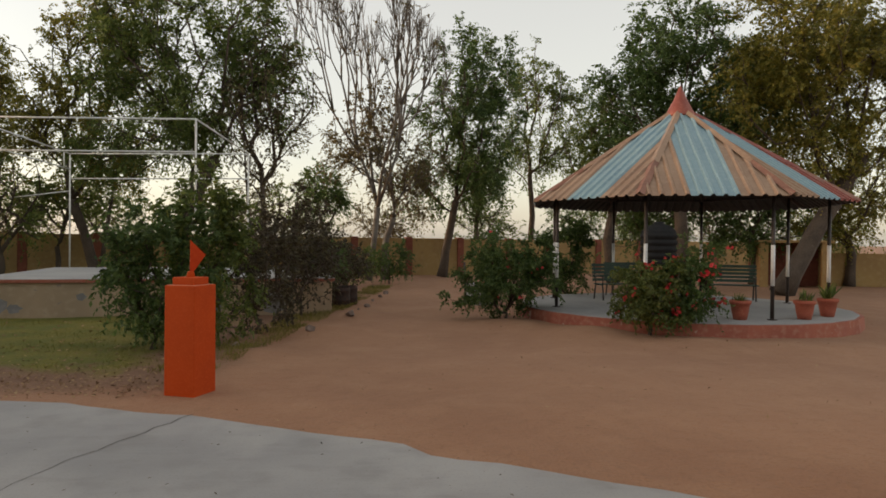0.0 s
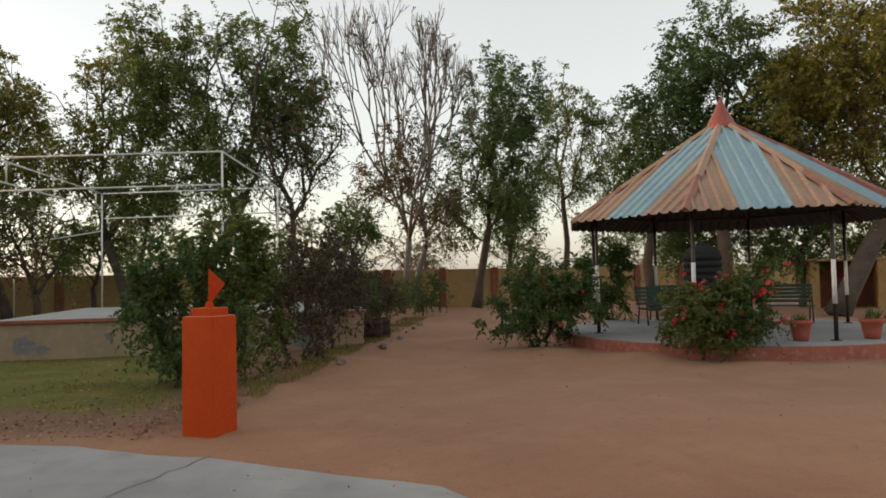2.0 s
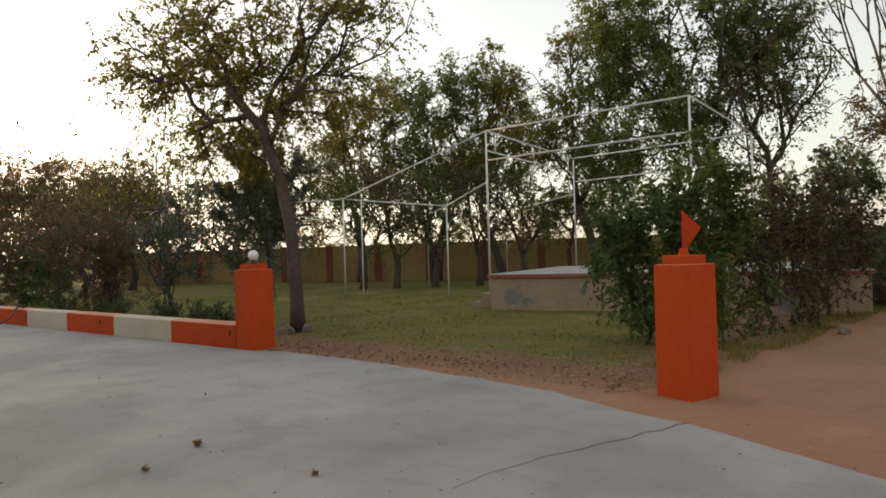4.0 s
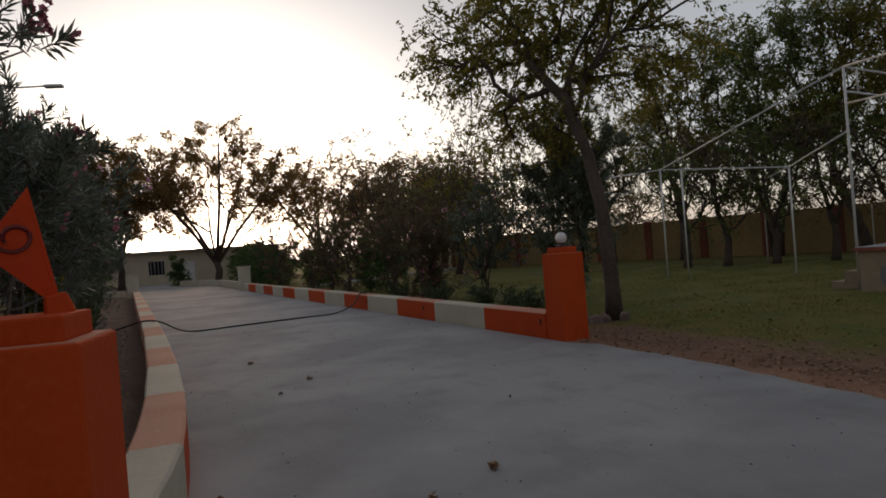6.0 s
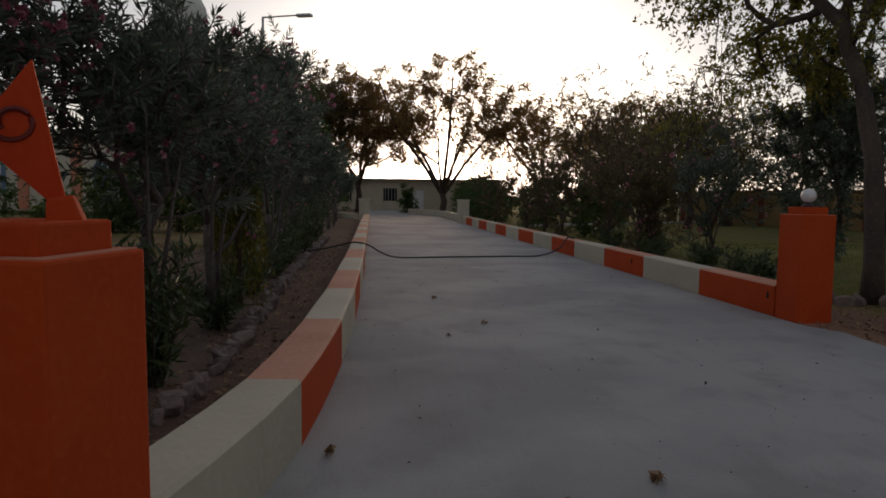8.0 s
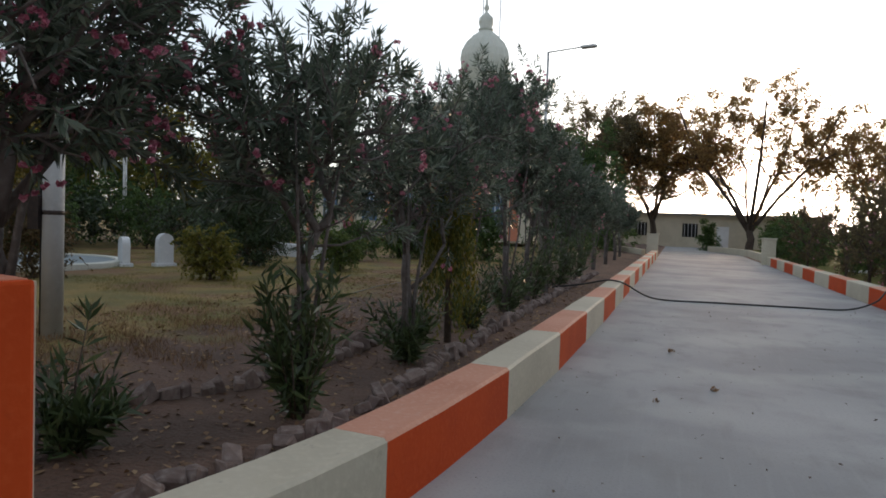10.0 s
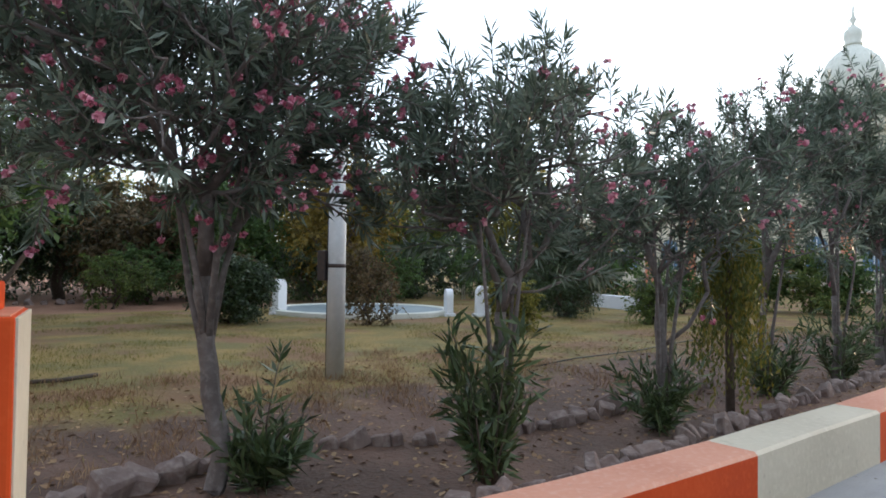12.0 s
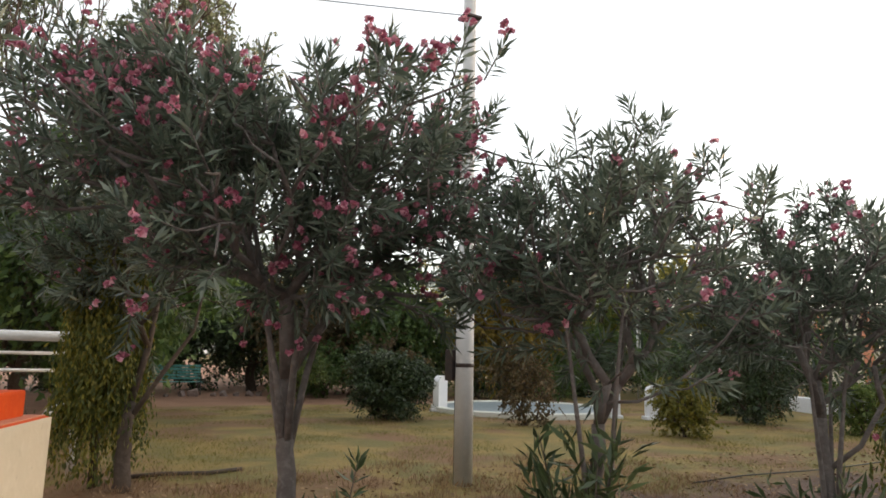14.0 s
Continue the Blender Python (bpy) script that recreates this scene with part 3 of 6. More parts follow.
# ---- ground, road, kerbs ----
ROAD_EDGE = [(-75, 6.8), (-39, 6.8), (-9.3, 6.76), (-8.9, 6.95), (-6.8, 6.85), (-4.96, 6.6), (-3.8, 6.35), (-2.83, 5.97), (-2.2, 5.8), (-1.2, 5.3), (0.0, 4.75),
             (0.2, 4.45), (1.1, 4.05), (2.2, 3.35), (3.4, 2.0), (4.8, -0.5), (6.5, -5.0), (8, -14), (-0.8, -14), (-2.2, -7), (-3.0, -2.0), (-3.6, 0.3),
             (-3.85, 0.85), (-5.8, 1.2), (-7.8, 1.34), (-9.7, 1.4), (-14, 1.5), (-39, 1.6), (-75, 1.5)]


def lumps(x, y, s=1.0):
    return noise.noise(Vector((x * s, y * s, 3.7)))


MOUNDS = ((2.4, 13.6, 0.9, 0.08), (3.9, 12.2, 0.8, 0.09), (5.6, 10.6, 0.9, 0.07), (7.6, 10.2, 1.2, 0.05), (1.0, 16.5, 0.8, 0.06), (-1.6, 12.5, 0.6, 0.07), (-1.2, 15.5, 0.7, 0.08), (-2.4, 9.6, 0.5, 0.06), (3.2, 8.0, 1.6, 0.035), (0.5, 10.5, 1.4, -0.03))


def ground_z(x, y):
    """Height of the earth: nearly level, the garden bed raised behind its kerb."""
    z = -0.015 + 0.02 * lumps(x, y, 0.45) + 0.008 * lumps(x, y, 1.9)
    if x < -3.85 and y < 1.35:
        k = min(1.0, max(0.0, (1.35 - y) / 0.5)) * min(1.0, (-3.85 - x) / 0.4)
        far = min(1.0, max(0.0, (0.1 - y) / 2.5))
        z += k * (0.11 + 0.06 * far)
    elif y < 1.35 and -3.85 <= x < -1:
        z -= 0.02
    for cx, cy, r, h in MOUNDS:
        d2 = ((x - cx) ** 2 + (y - cy) ** 2) / (r * r)
        if d2 < 6:
            z += 1.5 * h * math.exp(-d2)
    if x < -3.6 and y > 7.9:
        z += 0.04 * min(1.0, (y - 7.9) / 1.5)
    return z


def inside_road(x, y):
    c = False
    for (x1, y1), (x2, y2) in zip(ROAD_EDGE, ROAD_EDGE[1:] + ROAD_EDGE[:1]):
        if (y1 > y) != (y2 > y) and x < (x2 - x1) * (y - y1) / (y2 - y1) + x1:
            c = not c
    return c


def road_gap(x, y):
    best = 1e9
    for (x1, y1), (x2, y2) in zip(ROAD_EDGE, ROAD_EDGE[1:] + ROAD_EDGE[:1]):
        dx, dy = x2 - x1, y2 - y1
        t = max(0, min(1, ((x - x1) * dx + (y - y1) * dy) / (dx * dx + dy * dy)))
        best = min(best, math.hypot(x - x1 - t * dx, y - y1 - t * dy))
    return best


def build_ground():
    def axis(lo, hi, fine):
        a = list(np.arange(lo, hi + 1e-6, fine))
        s, p = fine, hi
        while p < 1500:
            s *= 1.35
            p += s
            a.append(p)
        s, p = fine, lo
        while p > -1500:
            s *= 1.35
            p -= s
            a.insert(0, p)
        return a
    xs, ys = axis(-24, 13, 0.28), axis(-12, 24, 0.28)
    V = []
    for y in ys:
        for x in xs:
            z = ground_z(x, y)
            if -60 < x < 9 and -15 < y < 8 and inside_road(x, y):
                g = road_gap(x, y)
                z = z * 0.4 - 0.012 - 0.05 * min(1.0, g / 0.6)
            V.append((x, y, z))
    nx = len(xs)
    F = [(j * nx + i, j * nx + i + 1, (j + 1) * nx + i + 1, (j + 1) * nx + i) for j in range(len(ys) - 1) for i in range(nx - 1)]
    ob = hang("ground", mesh_of("ground", V, F, M_GROUND, True))
    tagged(ob, "reddish sandy earth with lawn and dry garden grass", "ground", kind="structure")


build_ground()


def build_road():
    rng = random.Random(4)
    pts = []
    for (x1, y1), (x2, y2) in zip(ROAD_EDGE, ROAD_EDGE[1:] + ROAD_EDGE[:1]):
        n = max(1, int(math.hypot(x2 - x1, y2 - y1) / 0.3)) if -12 < x1 < 4 and y1 > 1 else 1
        for k in range(n):
            t = k / n
            j = 0.035 if n > 1 else 0
            pts.append((x1 + (x2 - x1) * t + rng.uniform(-j, j), y1 + (y2 - y1) * t + rng.uniform(-j, j)))
    bm = bmesh.new()
    top = [bm.verts.new((x, y, 0.0)) for x, y in pts]
    bot = [bm.verts.new((x, y, -0.14)) for x, y in pts]
    bm.faces.new(top[::-1] if sum((a[0] * b[1] - b[0] * a[1]) for a, b in zip(pts, pts[1:] + pts[:1])) < 0 else top)
    n = len(pts)
    for i in range(n):
        bm.faces.new((top[i], top[(i + 1) % n], bot[(i + 1) % n], bot[i]))
    bmesh.ops.recalc_face_normals(bm, faces=bm.faces)
    ob = part("road", bm, M_ROAD)
    tagged(ob, "pale grey poured concrete driveway with a ragged edge", "road", kind="structure")
    # the crack that runs from the pillar across the slab
    path = [(-2.22, 5.85), (-2.3, 5.7), (-2.33, 5.5), (-2.44, 5.35), (-2.46, 5.16), (-2.6, 4.9), (-2.66, 4.65), (-2.8, 4.4), (-2.83, 4.2), (-2.94, 3.85), (-2.96, 3.5)]
    V, F = [], []
    for i, (x, y) in enumerate(path):
        w = 0.006 * (1 - i / len(path)) + 0.0015
        V += [(x - w, y, 0.003), (x + w, y, 0.003)]
    F = [(2 * i, 2 * i + 1, 2 * i + 3, 2 * i + 2) for i in range(len(path) - 1)]
    hang("crack", mesh_of("crack", V, F, M_UNDER), ob, "dark crack in the concrete")


build_road()

KERB_H, KERB_W = 0.4, 0.34


def kerb(name, line, cuts_from, seg, first_orange, label, inner):
    """A painted low wall along a line; blocks alternate orange and cream. inner: +1 if the wall stands left of the line's run."""
    ob = thing(name, Matrix.Identity(4), label, "kerb", kind="structure")
    L = [Vector((*p, 0)) for p in line]
    acc = [0.0]
    for a, b in zip(L, L[1:]):
        acc.append(acc[-1] + (b - a).length)

    def at(s):
        for i in range(len(L) - 1):
            if s <= acc[i + 1] or i == len(L) - 2:
                t = (s - acc[i]) / (acc[i + 1] - acc[i])
                d = (L[i + 1] - L[i]).normalized()
                return L[i].lerp(L[i + 1], t), d
    cuts = [0.0]
    s = cuts_from
    while s < acc[-1]:
        cuts.append(s)
        s += seg
    cuts.append(acc[-1])
    orange = first_orange
    for a, b in zip(cuts, cuts[1:]):
        k = max(2, int((b - a) / 0.5) + 1)
        bm = bmesh.new()
        rings = []
        for i in range(k):
            p, d = at(a + (b - a) * i / (k - 1) + (0.0012 if i == 0 else 0))
            nrm = Vector((-d.y, d.x, 0)) * inner
            j = 0.006 * lumps(p.x, p.y, 1.5)
            prof = [(0, -0.12), (0, KERB_H - 0.02), (0.02, KERB_H), (KERB_W - 0.02, KERB_H), (KERB_W, KERB_H - 0.02), (KERB_W, -0.12)]
            rings.append([bm.verts.new(p + nrm * (u + j) + Vector((0, 0, v + (j if v > 0 else 0)))) for u, v in prof])
        for r1, r2 in zip(rings, rings[1:]):
            for q in range(5):
                # top and chamfers of orange blocks take the paler orange
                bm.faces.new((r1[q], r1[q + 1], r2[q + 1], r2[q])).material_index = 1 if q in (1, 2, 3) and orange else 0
        bm.faces.new(rings[0])
        bm.faces.new(rings[-1][::-1])
        bmesh.ops.recalc_face_normals(bm, faces=bm.faces)
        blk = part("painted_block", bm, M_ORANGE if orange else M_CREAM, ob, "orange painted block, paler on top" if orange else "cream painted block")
        blk.data.materials.append(M_ORANGE_PALE)
        orange = not orange
    return ob, at, cuts


kerb_r, at_r, cuts_r = kerb("kerb_north", [(-9.94, 6.8), (-39.2, 6.8)], 1.96, 2.15, True, "low plastered driveway wall in orange and cream blocks", -1)
kerb_l, at_l, cuts_l = kerb("kerb_south", [(-4.21, 0.9), (-5.0, 1.11), (-5.88, 1.28), (-6.85, 1.37), (-7.85, 1.43), (-9.73, 1.5), (-14, 1.56), (-41.5, 1.6)],
                            1.73, 1.95, False, "low curving driveway wall in orange and cream blocks", 1)


def weep_holes():
    for s in (0.14, 4.7, 8.5):
        p, d = at_r(s)
        bm = bmesh.new()
        box(bm, (p.x - 0.025, p.y - 0.004, 0.2), (p.x + 0.025, p.y + 0.03, 0.29), 0.004)
        part("drain_hole", bm, M_TANK, kerb_r, "dark drain hole")


weep_holes()


# ---- pillars with flags and a globe lamp ----
def pillar(name, x, y, rot, side, label, back_cream=False):
    ob = thing(name, pose(x, y, 0, 0, 0, rot), label, "pillar")
    h = side / 2
    bm = bmesh.new()
    box(bm, (-h, -h, -0.1), (h, h, 1.3), 0.012, 0, 0.985)
    part("shaft", bm, M_ORANGE, ob)
    if back_cream:
        bm = bmesh.new()
        box(bm, (-h - 0.004, -h + 0.014, 0.0), (-h + 0.006, h - 0.014, 1.296), 0.002)
        part("cream_face", bm, M_CREAM, ob, "cream painted side")
    # thin plate that makes the shaft's top face paler than its sides
    bm = bmesh.new()
    box(bm, (-h * 0.985 + 0.013, -h * 0.985 + 0.013, 1.292), (h * 0.985 - 0.013, h * 0.985 - 0.013, 1.304), 0.003)
    part("shoulder", bm, M_ORANGE_TOP, ob, "sun-faded orange top face")
    bm = bmesh.new()
    box(bm, (-h * 0.7, -h * 0.7, 1.298), (h * 0.7, h * 0.7, 1.392), 0.01)
    part("cap", bm, M_ORANGE, ob)
    if back_cream:
        for dx, dy, z, s in ((h - 0.002, h - 0.03, 0.62, 1.0), (h - 0.004, h - 0.012, 0.5, 1.6), (h - 0.02, h - 0.002, 0.27, 1.2)):
            bm = bmesh.new()
            box(bm, (dx - 0.006 * s, dy - 0.006 * s, z), (dx + 0.005, dy + 0.005, z + 0.022 * s), 0.002)
            part("paint_chip", bm, M_WHITE, ob, "small pale paint chip")
    return ob


pillar("gate_pillar", -2.575, 6.905, -20, 0.42, "orange painted square pillar at the edge of the concrete")
pillar("gate_pillar", -9.7, 7.03, 0, 0.45, "orange painted square pillar at the end of the driveway wall")
pillar("gate_pillar", -4.02, 0.71, -13.5, 0.45, "orange painted square pillar with one cream side", True)


def flag(x, y, z, rot, tilt, point, h, sign):
    """A stiff triangular pennant on a peg set in a wedge of plaster."""
    ob = thing("pennant_flag", pose(x, y, z, 0, tilt, rot), "stiff saffron triangular metal flag standing on a pillar", "flag", "pillar flags")
    bm = bmesh.new()
    box(bm, (-0.05, -0.04, -0.01), (0.05, 0.04, 0.07), 0.01, 0, 0.7)
    part("socket", bm, M_ORANGE, ob)
    V, F = tube_data([[((0, 0, 0.05), 0.008), ((0, 0, h + 0.03), 0.007)]], 6)
    hang("staff", mesh_of("staff", V, F, M_FLAG), ob)
    bm = bmesh.new()
    t = 0.006
    tri = [(-0.012, 0.0), (-0.008, h + 0.05), (point, h * 0.5 + 0.07)]
    a = [bm.verts.new((u, -t, v)) for u, v in tri]
    b = [bm.verts.new((u, t, v)) for u, v in tri]
    bm.faces.new(a)
    bm.faces.new(b[::-1])
    for i in range(3):
        bm.faces.new((a[i], b[i], b[(i + 1) % 3], a[(i + 1) % 3]))
    bmesh.ops.recalc_face_normals(bm, faces=bm.faces)
    cloth = part("pennant", bm, M_FLAG, ob)
    if sign:
        cx, cz = point * 0.4, h * 0.57 + 0.06
        pts = [(cx + 0.062 * math.cos(q) * (0.55 + 0.07 * q), 0, cz + 0.055 * math.sin(q) * (0.55 + 0.07 * q)) for q in np.linspace(-0.5, 6.2, 26)]
        for s in (-1, 1):
            V, F = tube_data([[((p[0], s * 0.007, p[2]), 0.0085) for p in pts]], 5)
            hang("emblem", mesh_of("emblem", V, F, M_SIGN), cloth, "dark painted curl emblem")


flag(-2.575, 6.905, 1.39, 25, 0, 0.17, 0.40, False)
flag(-4.057, 0.802, 1.39, 283, 10, 0.185, 0.41, True)


def globe_lamp():
    ob = thing("globe_lamp", pose(-9.7, 7.03, 1.39), "white globe lamp on a dark socket atop the pillar", "lamp")
    lathe("socket", [(0.075, 0.0), (0.075, 0.02), (0.05, 0.03), (0.045, 0.055), (0.055, 0.066)], M_DARKSTEEL, ob)
    lathe("globe", [(0.05, 0.06)] + [(0.088 * math.cos(a), 0.14 + 0.088 * math.sin(a)) for a in np.linspace(-1.05, 1.45, 12)], M_GLOBE, ob, "milky white globe")


M_GLOBE = worn("opal_globe", (0.8, 0.8, 0.78), (0.75, 0.75, 0.73), (0.82, 0.82, 0.8), 2, 15, 0.3)
globe_lamp()


# ---- boundary wall; this side of the site is laid out on axes of its own ----
SITE = Matrix.Translation((0.39, 0.15, 0)) @ Matrix.Rotation(radians(3.2), 4, "Z")
placed = set(o.name for o in scene.objects)

def wall_y(x):
    return 35.0 + 0.25 * (x - 2.0)


def boundary():
    wall = thing("wall_north", Matrix.Identity(4), "ochre plastered boundary wall with red-brown pilasters", "wall", kind="structure")
    a, b = Vector((-42, wall_y(-42), 0)), Vector((34, wall_y(34), 0))
    d = (b - a).normalized()
    n = Vector((-d.y, d.x, 0))
    ang = math.degrees(math.atan2(d.y, d.x))
    x = 1.97 - 2.95 * 15
    rng = random.Random(8)
    while x < 33:
        p, q = Vector((x, wall_y(x), 0)), Vector((x + 2.95, wall_y(x + 2.95), 0))
        ln = (q - p).length
        bm = bmesh.new()
        box(bm, (-ln / 2 + 0.002, 0, -0.2), (ln / 2 - 0.002, 0.22, 2.02 + rng.uniform(-0.012, 0.012)), 0.02)
        o = part("wall_panel", bm, M_BOUNDARY, wall)
        o.matrix_basis = Matrix.Translation((p + q) / 2) @ Matrix.Rotation(radians(ang), 4, "Z")
        bm = bmesh.new()
        box(bm, (-0.19, -0.09, -0.2), (0.19, 0.26, 2.07), 0.02)
        o = part("pilaster", bm, M_PILASTER, wall, "red-brown pilaster")
        o.matrix_basis = Matrix.Translation(p) @ Matrix.Rotation(radians(ang), 4, "Z")
        x += 2.95


boundary()


def side_wall():
    ob = thing("wall_east", pose(24, 25.6, 0, 0, 0, -22), "low yellow plastered wall beyond the pavilion", "wall", kind="structure")
    for i in range(4):
        bm = bmesh.new()
        box(bm, (-6 + i * 3.6, 0, -0.2), (-6 + i * 3.6 + 3.59, 0.2, 1.5), 0.02)
        part("wall_panel", bm, M_BOUNDARY, ob)
    sh = thing("yard_shed", pose(18.2, 25.6, 0, 0, 0, -25), "small open yellow plastered shed with a dark inside", "shed")
    for name, lo, hi, m in (("post", (-1.4, 0, -0.1), (-1.05, 0.35, 1.95), M_BOUNDARY), ("post", (1.05, 0, -0.1), (1.4, 0.35, 1.95), M_BOUNDARY), ("back_wall", (-1.4, 1.8, -0.1), (1.4, 2.0, 1.95), M_PILASTER),
                            ("side_wall", (-1.4, 0.36, -0.1), (-1.25, 1.79, 1.95), M_BOUNDARY), ("side_wall", (1.25, 0.36, -0.1), (1.4, 1.79, 1.95), M_BOUNDARY), ("roof", (-1.5, -0.1, 1.95), (1.5, 2.1, 2.06), M_BOUNDARY)):
        bm = bmesh.new()
        box(bm, lo, hi, 0.015)
        part(name, bm, m, sh)


side_wall()


# ---- stage and pipe frame on the lawn ----
def stage():
    ob = thing("stage", pose(-9.2, 14.35, 0, 0, 0, 8), "low open-air stage with peeling cream plaster sides", "stage")
    bm = bmesh.new()
    box(bm, (0, 0, -0.1), (8.0, 6.5, 0.83), 0.015)
    part("base", bm, M_STAGE, ob)
    bm = bmesh.new()
    box(bm, (-0.06, -0.06, 0.83), (8.06, 6.56, 0.91), 0.015)
    part("slab", bm, M_STAGETOP, ob, "grey concrete slab")
    bm = bmesh.new()
    box(bm, (-0.064, -0.065, 0.825), (8.066, -0.03, 0.9), 0.006)
    part("edge_band", bm, M_REDEDGE, ob, "red-brown edge band")
    rng = random.Random(12)
    for x, z, r in ((0.55, 0.33, 0.26), (0.95, 0.25, 0.14), (4.6, 0.4, 0.24), (5.1, 0.3, 0.34), (2.3, 0.5, 0.1), (6.6, 0.3, 0.3)):
        ring = [(x + r * rng.uniform(0.65, 1.25) * math.cos(k * 0.4488) * 1.1, z + r * rng.uniform(0.6, 1.0) * math.sin(k * 0.4488)) for k in range(14)]
        V = [(u, -0.003, v) for u, v in ring] + [(u, 0.002, v) for u, v in ring]
        hang("bare_patch", mesh_of("bare_patch", V, [tuple(range(14))] + [(k, 14 + k, 14 + (k + 1) % 14, (k + 1) % 14) for k in range(14)], M_PATCH), ob, "bare grey patch where plaster has peeled")
    for i in range(3):
        bm = bmesh.new()
        box(bm, (-0.28 - 0.26 * i, 0.6, -0.1), (-0.001 - 0.26 * i if i == 0 else -0.281 - 0.26 * (i - 1), 2.0, 0.62 - 0.22 * i), 0.012)
        part("step", bm, M_STAGE, ob)


stage()


def canopy_frame():
    ob = thing("canopy_frame", Matrix.Identity(4), "bare white steel pipe frame for an awning over the lawn", "pipe frame")
    A, B = (-4.35, 14.45, 4.6), (-9.45, 14.75, 4.55)
    A2, B2 = (-4.2, 20.6, 4.6), (-9.9, 21.3, 4.55)
    P1, P2, P3, P4 = (-16.8, 17.3, 3.45), (-13.4, 18.7, 3.05), (-17.6, 23.4, 3.1), (-16.4, 28.2, 3.3)
    Q1, Q2, Q3 = (-31.4, 19.7, 4.0), (-33.0, 26.0, 3.9), (-44.0, 24.2, 4.6)
    for p in (A, B, A2, B2, P1, P2, P3, P4, Q1, Q2, Q3, (-16.5, 17.9, 3.4)):
        z0 = 0.9 if p in (A, A2, B2) else ground_z(p[0], p[1]) - 0.05
        pipe("post", [(p[0], p[1], z0), p], 0.027, M_PIPE, ob, sides=6)

    def low(p, dz):
        return (p[0], p[1], p[2] - dz)
    for a, b in ((A, B), (A, A2), (A2, B2), (B, B2), (low(A, 0.75), low(B, 0.75)), (low(B, 0.5), low(B2, 0.5)), (B, P1), (low(A2, 0.8), low(B2, 0.8)),
                 (low(B, 1.3), P2), (P2, P3), (P1, P2), (P2, (-16.5, 17.9, 3.4)), (P3, P4), (low(B2, 1.2), P4), (P1, Q1), (Q1, Q2), (P3, Q2), (Q1, Q3), (Q2, Q3)):
        pipe("beam", [a, b], 0.021, M_PIPE, ob, sides=6)
    for k in (0.08, 0.92):
        a = Vector(B).lerp(Vector(B2), k)
        pipe("beam", [a, a - Vector((0, 0, 0.5))], 0.021, M_PIPE, ob, sides=6)


canopy_frame()


def lawn_shelter():
    ob = thing("lawn_shelter", pose(-38.4, 24.0, 0.02, 0, 0, 20), "small open shelter with a grey pyramid sheet roof", "shelter")
    w, e, t = 1.8, 2.9, 4.5
    for a, b in ((-1.5, -1.5), (1.5, -1.5), (1.5, 1.5), (-1.5, 1.5)):
        pipe("post", [(a, b, -0.08), (a, b, e + 0.06)], 0.045, M_PIPE, ob, "", 8)
    c = [(-w, -w, e), (w, -w, e), (w, w, e), (-w, w, e)]
    V = [Vector(p) for p in c] + [Vector((0, 0, t))] + [Vector(p) - Vector((0, 0, 0.05)) for p in c] + [Vector((0, 0, t - 0.05))]
    F = [(k, (k + 1) % 4, 4) for k in range(4)] + [(5 + (k + 1) % 4, 5 + k, 9) for k in range(4)] + [(k, 5 + k, 5 + (k + 1) % 4, (k + 1) % 4) for k in range(4)]
    hang("roof", mesh_of("roof", V, F, M_STEEL), ob, "grey sheet metal pyramid roof")
    for k in range(4):
        pipe("eave_bar", [c[k], c[(k + 1) % 4]], 0.03, M_PIPE, ob, "", 6)


lawn_shelter()


# ---- pavilion ----
GC = Vector((7.5, 14.8, 0))
G_ROT = math.degrees(math.atan2(-1.38 - 14.8, -0.46 - 7.6))


